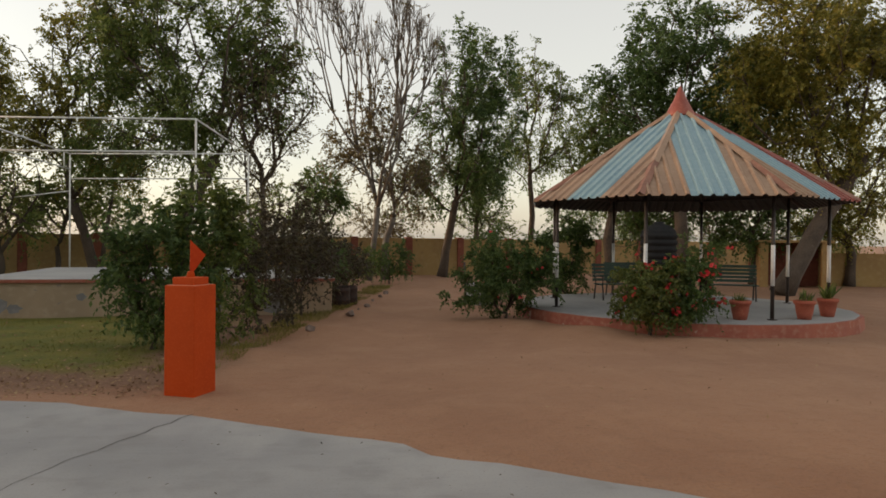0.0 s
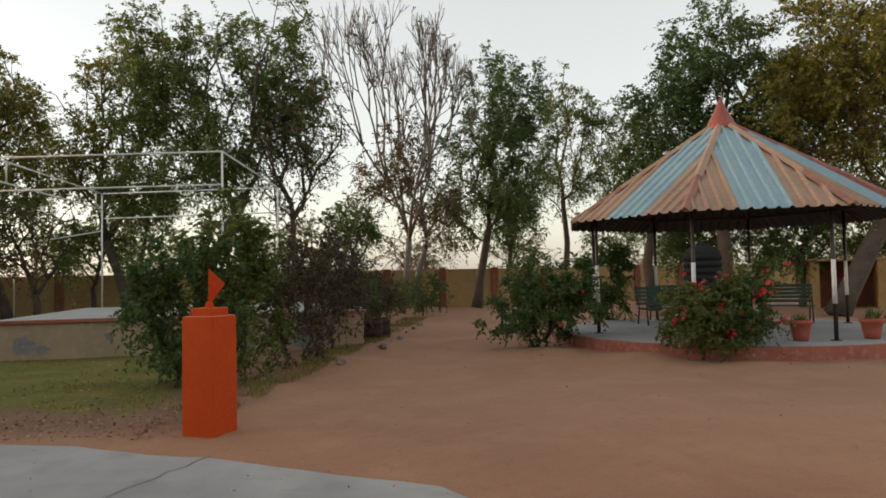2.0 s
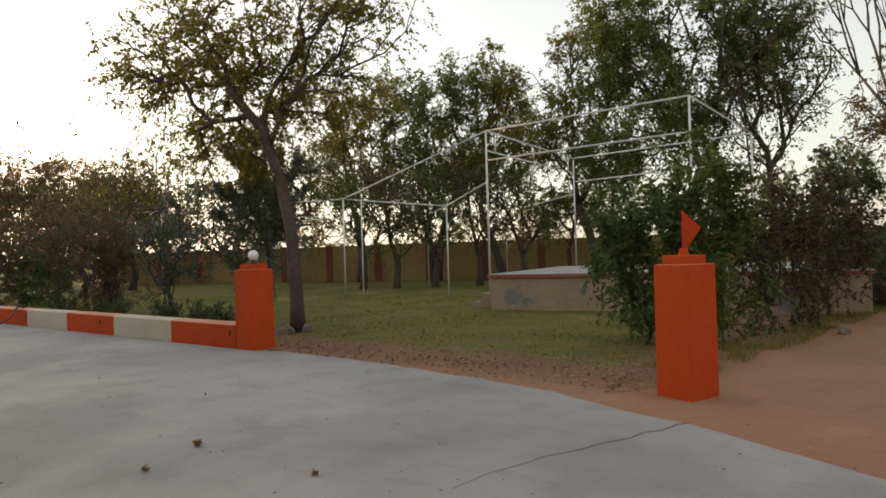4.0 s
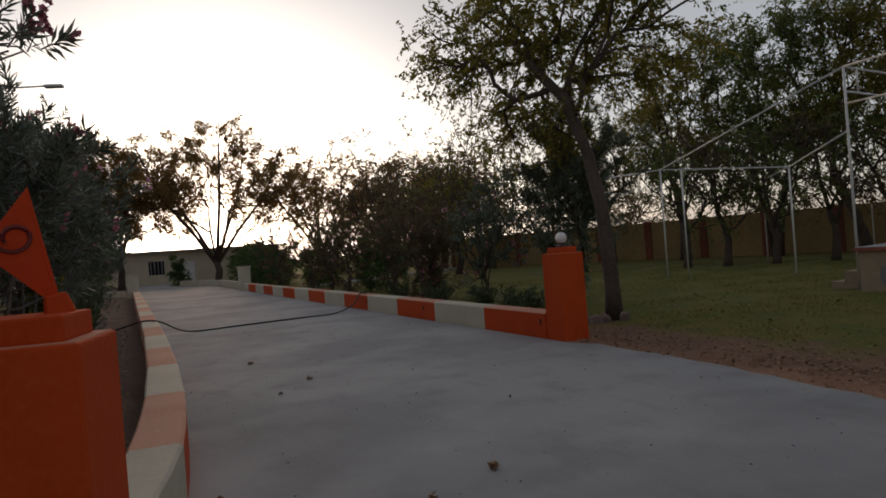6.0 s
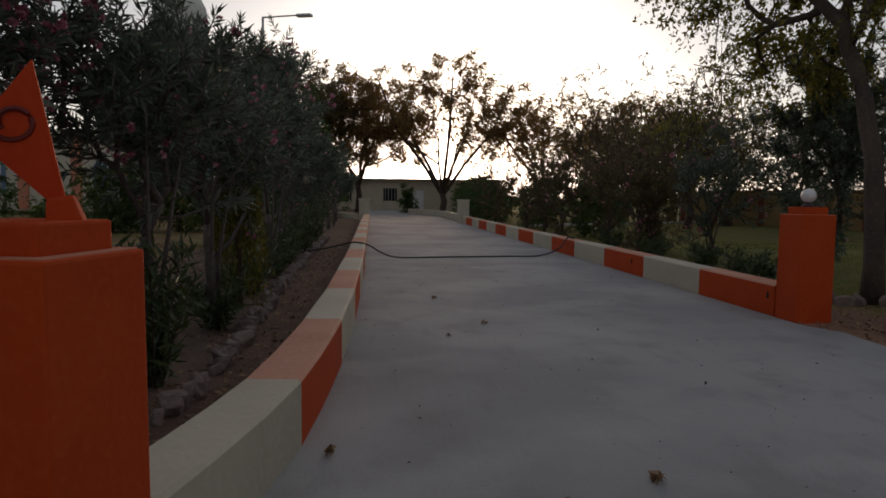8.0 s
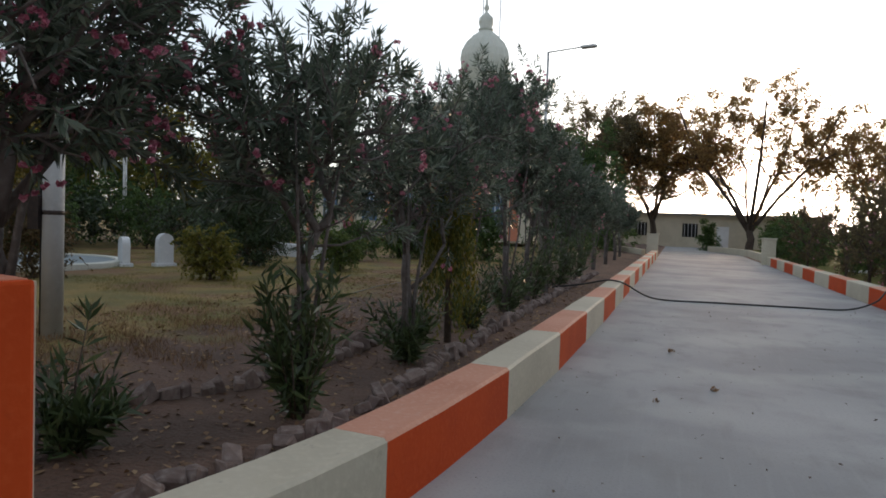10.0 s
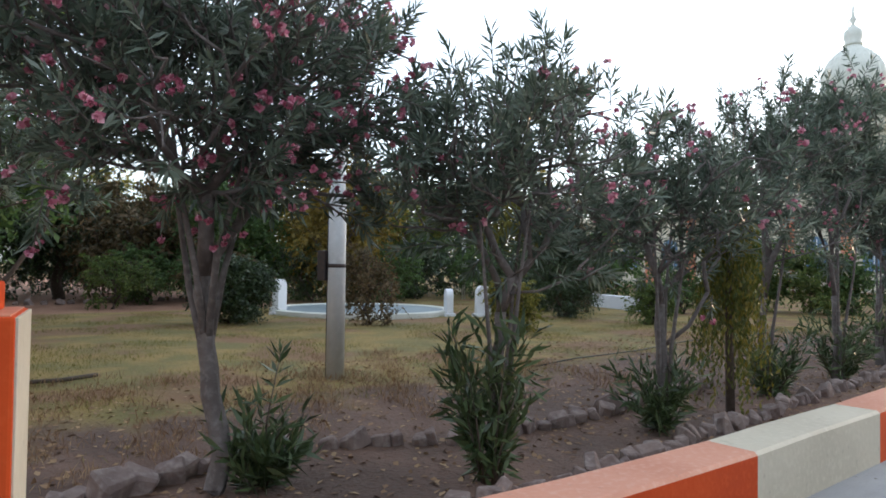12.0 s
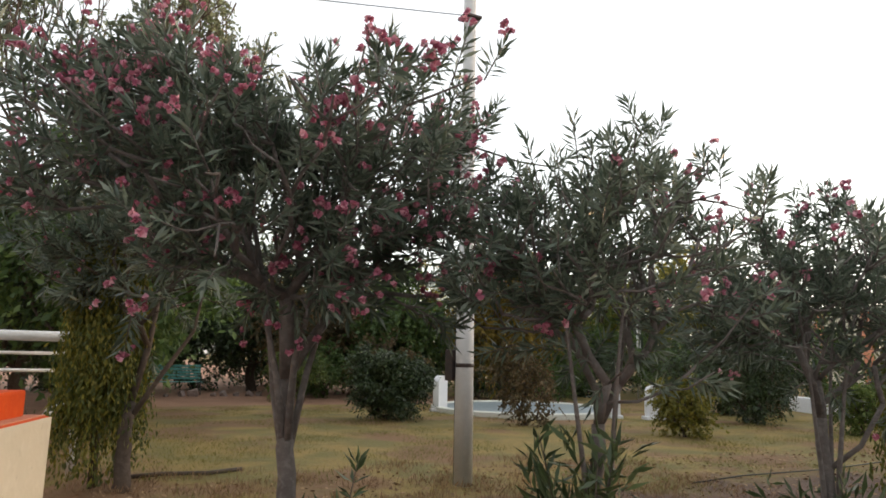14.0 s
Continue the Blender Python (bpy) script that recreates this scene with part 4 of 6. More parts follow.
def pavilion():
    ob = thing("pavilion_platform", pose(GC.x, GC.y, 0, 0, 0, G_ROT - 11), "raised round concrete platform with a red oxide edge", "platform", kind="structure")
    n = 24
    bm = bmesh.new()
    for z0, z1, r0, r1 in ((-0.15, 0.27, 4.1, 4.06),):
        vs0 = [bm.verts.new((r0 * math.cos(2 * math.pi * k / n), r0 * math.sin(2 * math.pi * k / n), z0)) for k in range(n)]
        vs1 = [bm.verts.new((r1 * math.cos(2 * math.pi * k / n), r1 * math.sin(2 * math.pi * k / n), z1)) for k in range(n)]
        for k in range(n):
            bm.faces.new((vs0[k], vs0[(k + 1) % n], vs1[(k + 1) % n], vs1[k]))
        bm.faces.new(vs1)
    part("edge", bm, M_REDEDGE, ob)
    lathe("floor_slab", [(3.98, 0.2), (3.98, 0.282), (3.94, 0.29), (0.01, 0.295)], M_STAGETOP, ob, "worn grey concrete floor", 24, False)
    g = thing("pavilion", pose(GC.x, GC.y, 0, 0, 0, G_ROT - 11), "eight-sided pavilion with a striped corrugated metal roof", "pavilion")
    N, RE, ZE, RT, ZT = 8, 3.95, 2.84, 0.2, 5.2
    schemes = [(M_TAN, M_BLUE, M_TAN), (M_TAN, M_BLUE, M_MAROON)] + [(M_TAN, M_BLUE, M_TAN)] * 6

    def roof_point(s, u, h):
        """s: 0 to 1 across the face, u: 0 at the eave to 1 at the top, h: height above the sheet."""
        a0, a1 = 0.0, 2 * math.pi / N
        p0 = Vector((math.cos(a0), math.sin(a0), 0))
        p1 = Vector((math.cos(a1), math.sin(a1), 0))
        r, z = RE + (RT - RE) * u, ZE + (ZT - ZE) * u
        p = p0.lerp(p1, s) * r + Vector((0, 0, z))
        nrm = Vector((math.cos(a1 / 2) * 0.55, math.sin(a1 / 2) * 0.55, 0.83))
        return p + nrm * h
    meshes = {}

    def sheet(i, s0, s1, mat):
        key = (i, mat.name)
        if key in meshes:
            return meshes[key]
        ribs = 4
        cols = []
        for k in range(ribs):
            w = (s1 - s0) / ribs
            for f, h in ((0.0, 0), (0.55, 0), (0.68, 0.045), (0.86, 0.045), (0.999, 0)):
                cols.append((s0 + w * (k + f), h))
        # ribs run up the slope, so a column keeps its distance from the face's middle line and is cut by the hip
        V, F = [], []
        for s, h in cols:
            off = s - 0.5
            utop = max(0.03, min(1.0, 1.0 - abs(off) * 2))
            for u in (0.0, utop):
                r = RE + (RT - RE) * u
                ss = 0.5 + off * RE / r if u < 0.999 else 0.5
                ss = max(0.0, min(1.0, ss))
                V.append(roof_point(ss, u, h))
                V.append(roof_point(ss, u, h - 0.012))
        for c in range(len(cols) - 1):
            a = 4 * c
            F += [(a, a + 4, a + 6, a + 2), (a + 1, a + 3, a + 7, a + 5), (a, a + 1, a + 5, a + 4)]
        me = mesh_of("roof_sheet", V, F, mat)
        # downward faces take a near-black second material
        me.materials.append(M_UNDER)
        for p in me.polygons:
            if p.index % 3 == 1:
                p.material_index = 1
        meshes[key] = me
        return meshes[key]
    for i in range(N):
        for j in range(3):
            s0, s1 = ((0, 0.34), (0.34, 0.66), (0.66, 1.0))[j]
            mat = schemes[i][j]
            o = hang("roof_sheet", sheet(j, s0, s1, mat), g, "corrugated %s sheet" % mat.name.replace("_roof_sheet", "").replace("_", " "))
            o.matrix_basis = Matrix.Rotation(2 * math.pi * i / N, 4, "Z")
        a = 2 * math.pi * i / N
        c, s = math.cos(a), math.sin(a)
        e = Vector((c * RE, s * RE, ZE + 0.03))
        t = Vector((c * RT, s * RT, ZT + 0.03))
        side = Vector((-s, c, 0))
        V = [e + side * 0.11 + Vector((0, 0, -0.025)), e + Vector((0, 0, 0.05)), e - side * 0.11 + Vector((0, 0, -0.025)),
             t + side * 0.09 + Vector((0, 0, -0.03)), t + Vector((0, 0, 0.05)), t - side * 0.09 + Vector((0, 0, -0.03))]
        faces = [(0, 1, 4, 3), (1, 2, 5, 4)]
        low = [V[k] for k in range(3)] + [V[k].lerp(V[k + 3], 0.36) for k in range(3)]
        high = [V[k].lerp(V[k + 3], 0.33) + Vector((0, 0, 0.012)) for k in range(3)] + [V[k + 3] + Vector((0, 0, 0.012)) for k in range(3)]
        hang("ridge_cap", mesh_of("ridge_cap", low, faces, M_RUSTCAP), g, "rusty brown ridge capping")
        hang("ridge_cap", mesh_of("ridge_cap", high, faces, M_MAROON if i == 2 else M_TAN), g)
        # rafters and the ring beam beneath
        pipe("rafter", [(c * 3.8, s * 3.8, ZE - 0.0), (c * 0.2, s * 0.2, ZT - 0.16)], 0.03, M_DARKSTEEL, g, sides=6)
        a2 = 2 * math.pi * (i + 1) / N
        pipe("ring_beam", [(c * 3.35, s * 3.35, ZE + 0.3), (math.cos(a2) * 3.35, math.sin(a2) * 3.35, ZE + 0.3)], 0.03, M_DARKSTEEL, g, sides=6)
        pole = pipe("pole", [(c * 3.35, s * 3.35, 0.28), (c * 3.35, s * 3.35, ZE + 0.3)], 0.04, M_DARKSTEEL, g, sides=10)
        pipe("white_band", [(c * 3.35, s * 3.35, 1.0), (c * 3.35, s * 3.35, 1.85)], 0.043, M_WHITE, pole, "white painted band", sides=10)
        lathe("foot_plate", [(0.1, 0.0), (0.1, 0.015), (0.05, 0.02)], M_DARKSTEEL, g, "", 12, False).matrix_basis = pose(c * 3.35, s * 3.35, 0.29)
    lathe("finial_cone", [(0.37, 5.08), (0.38, 5.12), (0.30, 5.28), (0.16, 5.55), (0.03, 5.86), (0.01, 5.9)], M_MAROON, g, "red sheet metal cone", 16)


pavilion()


def bench(x, y, z, rot, w, mat, label):
    ob = thing("garden_bench", pose(x, y, z, 0, 0, rot), label, "bench", "garden benches")
    for i in range(4):
        bm = bmesh.new()
        box(bm, (-w / 2, -0.22 + i * 0.115, 0.42), (w / 2, -0.13 + i * 0.115, 0.445), 0.004)
        part("seat_slat", bm, mat, ob)
    for i in range(5):
        bm = bmesh.new()
        box(bm, (-w / 2, 0.26 + 0.02 * i, 0.5 + i * 0.1), (w / 2, 0.285 + 0.02 * i, 0.58 + i * 0.1), 0.004)
        part("back_slat", bm, mat, ob)
    for s in (-1, 1):
        X = s * (w / 2 - 0.08)
        pipe("leg_frame", [(X, -0.26, 0.0), (X, -0.2, 0.41), (X, 0.22, 0.41), (X, 0.3, 0.62), (X, 0.38, 1.0)], 0.022, M_DARKSTEEL, ob, "dark steel leg", 6)
        pipe("leg", [(X, 0.34, 0.0), (X, 0.24, 0.41)], 0.022, M_DARKSTEEL, ob, "dark steel leg", 6)
        pipe("armrest", [(X, -0.2, 0.41), (X, -0.22, 0.63), (X, 0.3, 0.65)], 0.018, M_DARKSTEEL, ob, "", 6)


bench(6.45, 16.3, 0.295, 5, 1.15, M_BENCH, "dark green slatted bench on the pavilion floor")
bench(9.7, 16.0, 0.295, -25, 1.3, M_BENCH, "dark green slatted bench on the pavilion floor")
bench(7.35, 17.6, 0.295, 0, 1.3, M_BENCH, "dark green slatted bench on the pavilion floor")


def pot(x, y, z, plant_seed, tall):
    ob = thing("flower_pot", pose(x, y, z), "terracotta red tapered flower pot with a rim", "flower pot", "pavilion pots")
    lathe("bowl", [(0.13, 0.0), (0.16, 0.14), (0.19, 0.32), (0.215, 0.33), (0.22, 0.40), (0.195, 0.405), (0.185, 0.36), (0.05, 0.355)], M_TERRA, ob)
    rng = np.random.default_rng(plant_seed)
    n = 45
    c = np.stack([rng.normal(size=n) * 0.05, rng.normal(size=n) * 0.05, np.full(n, 0.35)], 1)
    d = np.stack([rng.normal(size=n) * 0.4, rng.normal(size=n) * 0.4, rng.uniform(0.6, 1.2, n)], 1)
    ln = tall * rng.uniform(0.5, 1.0, n)
    hang("plant", leaf_mesh("plant", c, d, ln, ln * 0.1, M_LEAF, rng, True), ob, "thin green spiky plant")


pot(7.3, 11.6, 0.29, 3, 0.25)
pot(8.75, 11.6, 0.285, 4, 0.35)
pot(9.65, 12.1, 0.285, 5, 0.5)


def water_tank():
    ob = thing("water_tank", pose(10.3, 22.0, 0), "black ribbed plastic water tank on a brick plinth", "water tank")
    bm = bmesh.new()
    box(bm, (-0.75, -0.75, -0.1), (0.75, 0.75, 1.05), 0.02)
    part("plinth", bm, M_BOUNDARY, ob)
    prof = [(0.62, 0.75)]
    for i in range(5):
        z = 0.8 + i * 0.24
        prof += [(0.66, z), (0.66, z + 0.12), (0.62, z + 0.15), (0.62, z + 0.22)]
    prof += [(0.6, 2.02), (0.42, 2.2), (0.2, 2.27), (0.2, 2.34), (0.02, 2.36)]
    lathe("tank", [(r, z + 0.3) for r, z in prof], M_TANK, ob)


water_tank()


def barrel(x, y):
    ob = thing("rusty_drum", pose(x, y, 0), "dark rusty cut-down steel drum by the hedge", "drum")
    lathe("shell", [(0.27, -0.03), (0.28, 0.0), (0.28, 0.16), (0.295, 0.18), (0.28, 0.2), (0.28, 0.42), (0.295, 0.44), (0.28, 0.46), (0.28, 0.52), (0.26, 0.52), (0.26, 0.1), (0.02, 0.1)], M_RUST, ob)


M_RUST = worn("rusty_steel", (0.05, 0.03, 0.025), (0.035, 0.025, 0.022), (0.12, 0.05, 0.03), 3, 20, 0.85, 0.2, 0.4)
barrel(-1.15, 17.5)
barrel(-0.95, 18.3)


def meter_box():
    ob = thing("concrete_box", pose(2.75, 18.2, 0, 0, 0, 10), "pale blue-grey concrete chamber beside a leaning post", "concrete box")
    bm = bmesh.new()
    box(bm, (-0.1, -0.4, -0.1), (0.5, 0.4, 0.62), 0.02)
    part("chamber", bm, M_STAGETOP, ob)
    pipe("post", [(-0.28, -0.2, -0.05), (-0.36, -0.25, 1.25)], 0.035, M_DARKSTEEL, ob, "dark leaning post")


meter_box()


# ---- trees of the lawn and the far side ----
def shrub(name, label, x, y, rx, ry, h, seed, mat, leaves=2500, size=0.07, n=70, z0=0.25, blossoms=0, blossom_mat=None, group="", category="shrub", clump=0.13, bark=None, aspect=0.5, pointed=False, upward=0.4):
    g = ground_z(x, y)
    return tree(name, label, [(x, y, g - 0.03), (x + 0.03, y, g + z0 * 0.6), (x, y + 0.03, g + z0 + 0.1)],
                [((x, y, g + z0 + (h - z0) / 2), (rx, ry, (h - z0) / 2)), ((x + rx * 0.35, y - ry * 0.2, g + h * 0.78), (rx * 0.6, ry * 0.6, h * 0.27)), ((x - rx * 0.5, y, g + h * 0.62), (rx * 0.45, ry * 0.5, h * 0.25))],
                seed, mat, n, leaves, size, clump, 0.035, bark, group, category, pointed, aspect, blossoms, blossom_mat, 0.068, 0.005, upward)


FAR = "trees along the boundary"
# the bare tall tree beside the path, with a second leaning stem
tree("tree", "tall half-bare grey tree with fine upright twigs", [(-0.25, 29.6, 0)], [], 21, M_LEAF_BROWN, 0, 260, 0.11, 0.2, 0.2, M_BARK_DUSTY, FAR, skeleton=(14.0, 4.9, 3.4, 0.14, 7, (0.4, 0.0), 4, 0.6))
tree("tree", "slim bushy tree with brownish green leaves", [(0.55, 30.6, 0), (0.5, 30.5, 1.6), (0.9, 30.4, 3.0)],
     [((-0.6, 30.2, 6.4), (2.0, 1.8, 2.2)), ((1.6, 30.2, 5.2), (2.2, 1.8, 2.2)), ((0.4, 30.2, 8.0), (1.6, 1.5, 1.5))], 22, M_LEAF_BROWN, 150, 3000, 0.12, 0.3, 0.15, M_BARK_DUSTY, FAR)
tree("tree", "full dark green broadleaf tree before the wall", [(3.6, 33.2, 0), (3.9, 33.2, 2.0), (4.3, 33.2, 4.0)],
     [((5.0, 33.0, 10.6), (2.0, 1.9, 2.9)), ((5.9, 33.0, 8.0), (2.0, 1.8, 2.2)), ((4.0, 33.0, 8.2), (1.8, 1.7, 2.0)), ((5.4, 33.0, 5.6), (1.9, 1.7, 1.5)), ((2.8, 33.1, 5.0), (1.6, 1.5, 1.7))], 23, M_LEAF_DARK, 230, 11000, 0.13, 0.33, 0.2, None, FAR)
tree("tree", "young green tree behind the boundary wall", [(6.1, 37.5, 0), (6.1, 37.5, 2.6), (6.2, 37.5, 3.6)],
     [((6.2, 37.5, 5.2), (1.8, 1.6, 1.9))], 24, M_LEAF_DARK, 90, 2600, 0.13, 0.3, 0.13, None, FAR)
tree("tree", "airy tall tree with grey-green leaves behind the wall", [(9.6, 38.3, 0), (9.7, 38.3, 3.4), (9.5, 38.3, 6.0)],
     [((9.2, 38.2, 11.4), (2.0, 2.0, 2.4)), ((11.4, 38.2, 10.4), (2.2, 2.0, 2.3)), ((10.4, 38.2, 7.4), (2.6, 2.0, 1.9)), ((8.4, 38.2, 8.2), (1.3, 1.3, 1.6))], 25, M_LEAF, 190, 5200, 0.13, 0.32, 0.16, None, FAR)
# the large trees behind the pavilion
tree("tree", "large leaning tree with yellowing leaves behind the pavilion", [(14.9, 21.6, 0), (16.4, 21.8, 2.4), (18.6, 22.2, 5.4)],
     [((16.2, 21.8, 9.2), (3.2, 3.0, 2.9)), ((19.4, 22.4, 9.6), (3.4, 3.0, 3.4)), ((18.0, 22.0, 6.4), (2.4, 2.0, 1.6)), ((14.0, 21.6, 7.8), (2.0, 1.8, 1.7)), ((15.2, 21.6, 5.8), (1.6, 1.5, 1.0))], 26, M_LEAF_OLIVE, 280, 19000, 0.13, 0.36, 0.3, None, FAR)
tree("tree", "broad green tree overhanging the pavilion", [(12.3, 24.6, 0), (12.5, 24.6, 2.2), (12.4, 24.7, 4.0)],
     [((12.2, 24.6, 9.6), (2.6, 2.4, 2.8)), ((10.4, 24.6, 7.6), (1.9, 1.8, 1.9)), ((15.0, 24.8, 7.6), (2.6, 2.4, 2.6)), ((13.0, 24.6, 6.2), (2.4, 2.0, 1.6))], 27, M_LEAF_DARK, 280, 16000, 0.13, 0.36, 0.26, None, FAR)
tree("tree", "broad green tree overhanging the pavilion", [(10.6, 27.2, 0), (10.3, 27.2, 2.0), (10.6, 27.2, 3.6)],
     [((10.6, 27.2, 6.2), (2.2, 2.0, 2.2))], 28, M_LEAF, 110, 3500, 0.13, 0.33, 0.2, None, FAR)
# the cluster behind the stage
tree("tree", "big leaning tree with dense dark green crown", [(-8.0, 25.6, 0), (-7.4, 25.5, 2.6), (-6.2, 25.3, 5.0)],
     [((-6.0, 25.4, 9.6), (2.6, 2.4, 3.3)), ((-9.2, 25.6, 9.4), (2.4, 2.2, 3.2)), ((-4.4, 25.2, 8.2), (1.5, 1.5, 2.6)), ((-7.6, 25.4, 6.4), (3.4, 2.2, 1.5)), ((-10.4, 25.6, 5.4), (1.6, 1.6, 1.6))], 29, M_LEAF, 290, 15000, 0.12, 0.34, 0.24, None, FAR)
tree("tree", "many-stemmed tree with an olive tinged crown", [(-11.6, 28.0, 0), (-12.0, 28.0, 1.8), (-12.6, 28.0, 3.4)],
     [((-11.4, 28.0, 9.2), (2.6, 2.3, 3.0)), ((-13.6, 28.0, 7.2), (2.4, 2.0, 2.4)), ((-11.0, 28.0, 5.4), (2.2, 2.0, 1.6))], 30, M_LEAF_OLIVE, 230, 8000, 0.12, 0.34, 0.2, None, FAR,
     extra=[[(-11.5, 28, 0), (-11.2, 28, 2.2), (-10.8, 28, 4.8)], [(-11.7, 28.1, 0), (-12.4, 28.2, 2.5), (-12.9, 28.2, 5.2)]])
tree("tree", "slender half-bare tree with sparse brown leaves", [(-4.4, 24.8, 0), (-4.3, 24.8, 2.6), (-4.4, 24.8, 4.6)],
     [((-4.3, 24.8, 6.8), (1.7, 1.6, 3.0))], 31, M_LEAF_BROWN, 190, 1900, 0.1, 0.25, 0.11, M_BARK, FAR,
     extra=[[(-4.4, 24.8, 0), (-4.9, 24.8, 3.0), (-5.1, 24.8, 6.0)]])
tree("tree", "small dark tree behind the boundary wall", [(-2.4, 37.5, 0), (-2.7, 37.5, 2.0), (-3.0, 37.5, 3.2)],
     [((-2.9, 37.5, 4.6), (1.5, 1.4, 1.3))], 32, M_LEAF_DARK, 70, 2200, 0.13, 0.3, 0.13, None, FAR)
# the row by the far corner of the lawn
tree("tree", "full green tree with two stems at the lawn edge", [(-20.4, 28.0, 0), (-20.1, 28.0, 2.0), (-19.6, 28.0, 3.6)],
     [((-19.2, 28.0, 9.0), (2.3, 2.2, 2.6)), ((-21.8, 28.0, 8.0), (2.2, 2.1, 2.5)), ((-20.2, 28.0, 5.6), (3.0, 2.4, 1.8))], 33, M_LEAF, 240, 10000, 0.12, 0.34, 0.2, None, FAR,
     extra=[[(-20.5, 28, 0), (-20.9, 28, 2.2), (-21.4, 28, 4.2)]])
tree("tree", "full olive green tree leaning over the lawn", [(-17.0, 29.0, 0), (-17.5, 29.0, 1.6), (-18.2, 29.0, 3.2)],
     [((-16.8, 28.8, 8.8), (1.9, 1.9, 2.6)), ((-18.4, 29, 6.4), (2.2, 2.0, 2.0)), ((-16.0, 28.8, 5.8), (1.6, 1.5, 1.6))], 34, M_LEAF_OLIVE, 200, 8000, 0.12, 0.34, 0.2, None, FAR)
tree("tree", "full olive green tree at the lawn edge", [(-24.2, 26.6, 0), (-24.2, 26.6, 2.0), (-24.5, 26.6, 3.6)],
     [((-24.0, 26.4, 8.2), (2.4, 2.3, 2.9)), ((-26.0, 26.4, 6.4), (2.0, 2.0, 2.2)), ((-23.4, 26.4, 5.2), (2.2, 2.0, 1.5))], 35, M_LEAF_OLIVE, 180, 8000, 0.12, 0.34, 0.2, None, FAR)
tree("tree", "sparse spreading tree before the wall", [(-28.8, 26.2, 0), (-28.8, 26.2, 1.4), (-29.2, 26.2, 2.6)],
     [((-29.0, 26.2, 5.4), (3.2, 2.6, 2.6))], 36, M_LEAF_BROWN, 210, 2600, 0.12, 0.32, 0.18, None, FAR)
tree("tree", "low spreading tree near the wall", [(-13.8, 29.6, 0), (-13.8, 29.6, 1.4), (-13.6, 29.6, 2.2)],
     [((-13.7, 29.6, 3.6), (2.2, 1.6, 1.0))], 37, M_LEAF, 90, 2500, 0.11, 0.28, 0.1, None, FAR)
# lower growth that fills the foot of the view behind the wall and the pavilion
for i, (x, y, h, w, m) in enumerate(((-34, 33, 5.5, 2.6, M_LEAF_BROWN), (-27, 36, 6.0, 2.6, M_LEAF), (-21, 39, 5.0, 2.4, M_LEAF_BROWN), (-16, 40, 6.2, 2.4, M_LEAF), (-9, 39, 5.6, 2.4, M_LEAF_BROWN), (-5.5, 42, 6.2, 2.4, M_LEAF),
                                     (0.5, 44, 5.0, 2.2, M_LEAF_BROWN), (7.4, 43, 5.4, 2.2, M_LEAF), (13.5, 42, 5.8, 2.6, M_LEAF_DARK), (18, 44, 6.0, 2.8, M_LEAF), (24, 43, 5.6, 2.8, M_LEAF_BROWN), (30, 40, 5.0, 2.8, M_LEAF))):
    tree("tree", "thin scrubby tree standing beyond the boundary wall", [(x, y, 0), (x + 0.1, y, h * 0.25), (x - 0.2, y, h * 0.4)],
         [((x, y, h * 0.66), (w, w * 0.8, h * 0.32)), ((x + w * 0.5, y, h * 0.48), (w * 0.8, w * 0.7, h * 0.2))], 150 + i, m, 80, 1300, 0.13, 0.34, 0.1, None, "scrub beyond the wall")
for i, (x, y, h, w, m) in enumerate(((17.5, 27.5, 6.0, 2.6, M_LEAF_DARK), (21.5, 26.5, 7.0, 3.0, M_LEAF_OLIVE), (13.6, 29.0, 6.0, 2.4, M_LEAF_DARK))):
    tree("tree", "low-crowned dark tree behind the pavilion", [(x, y, 0), (x + 0.1, y, h * 0.2), (x - 0.2, y, h * 0.34)],
         [((x, y, h * 0.64), (w, w * 0.9, h * 0.34)), ((x - w * 0.4, y, h * 0.42), (w * 0.7, w * 0.7, h * 0.18))], 170 + i, m, 120, 3800, 0.13, 0.34, 0.2, None, FAR)
for i, (x, y) in enumerate(((-19.6, 21.4), (-18.5, 22.3), (-17.2, 23.3), (-15.6, 24.3), (-14.0, 25.2))):
    tree("tree", "low dusty tree before the boundary wall", [(x, y, 0), (x + 0.1, y, 1.0), (x - 0.15, y, 1.8)],
         [((x, y, 3.6), (1.9, 1.6, 1.5)), ((x + 1.1, y, 2.5), (1.2, 1.1, 0.9)), ((x - 0.9, y, 4.6), (1.3, 1.2, 1.0))], 360 + i, M_LEAF_BROWN if i % 2 else M_LEAF, 110, 800, 0.12, 0.3, 0.12, None, FAR)
# the tree by the lamp pillar
tree("tree", "tall airy tree leaning over the driveway wall, ringed with stones", [(-10.62, 9.25, 0), (-10.75, 9.3, 1.6), (-11.05, 9.35, 3.0), (-11.45, 9.2, 4.1), (-12.1, 8.9, 5.0)],
     [((-12.6, 9.3, 6.0), (2.0, 1.9, 1.5)), ((-14.0, 8.8, 5.6), (1.5, 1.6, 1.1)), ((-11.2, 10.2, 5.0), (1.7, 1.6, 1.1)), ((-10.0, 10.2, 6.6), (1.6, 1.6, 1.2)), ((-12.8, 10.4, 4.0), (1.0, 1.0, 0.9)), ((-14.0, 10.0, 4.3), (1.3, 1.3, 0.9))],
     38, M_LEAF_OLIVE, 360, 8200, 0.085, 0.22, 0.11, None, "trees by the driveway", r_tip=0.008)

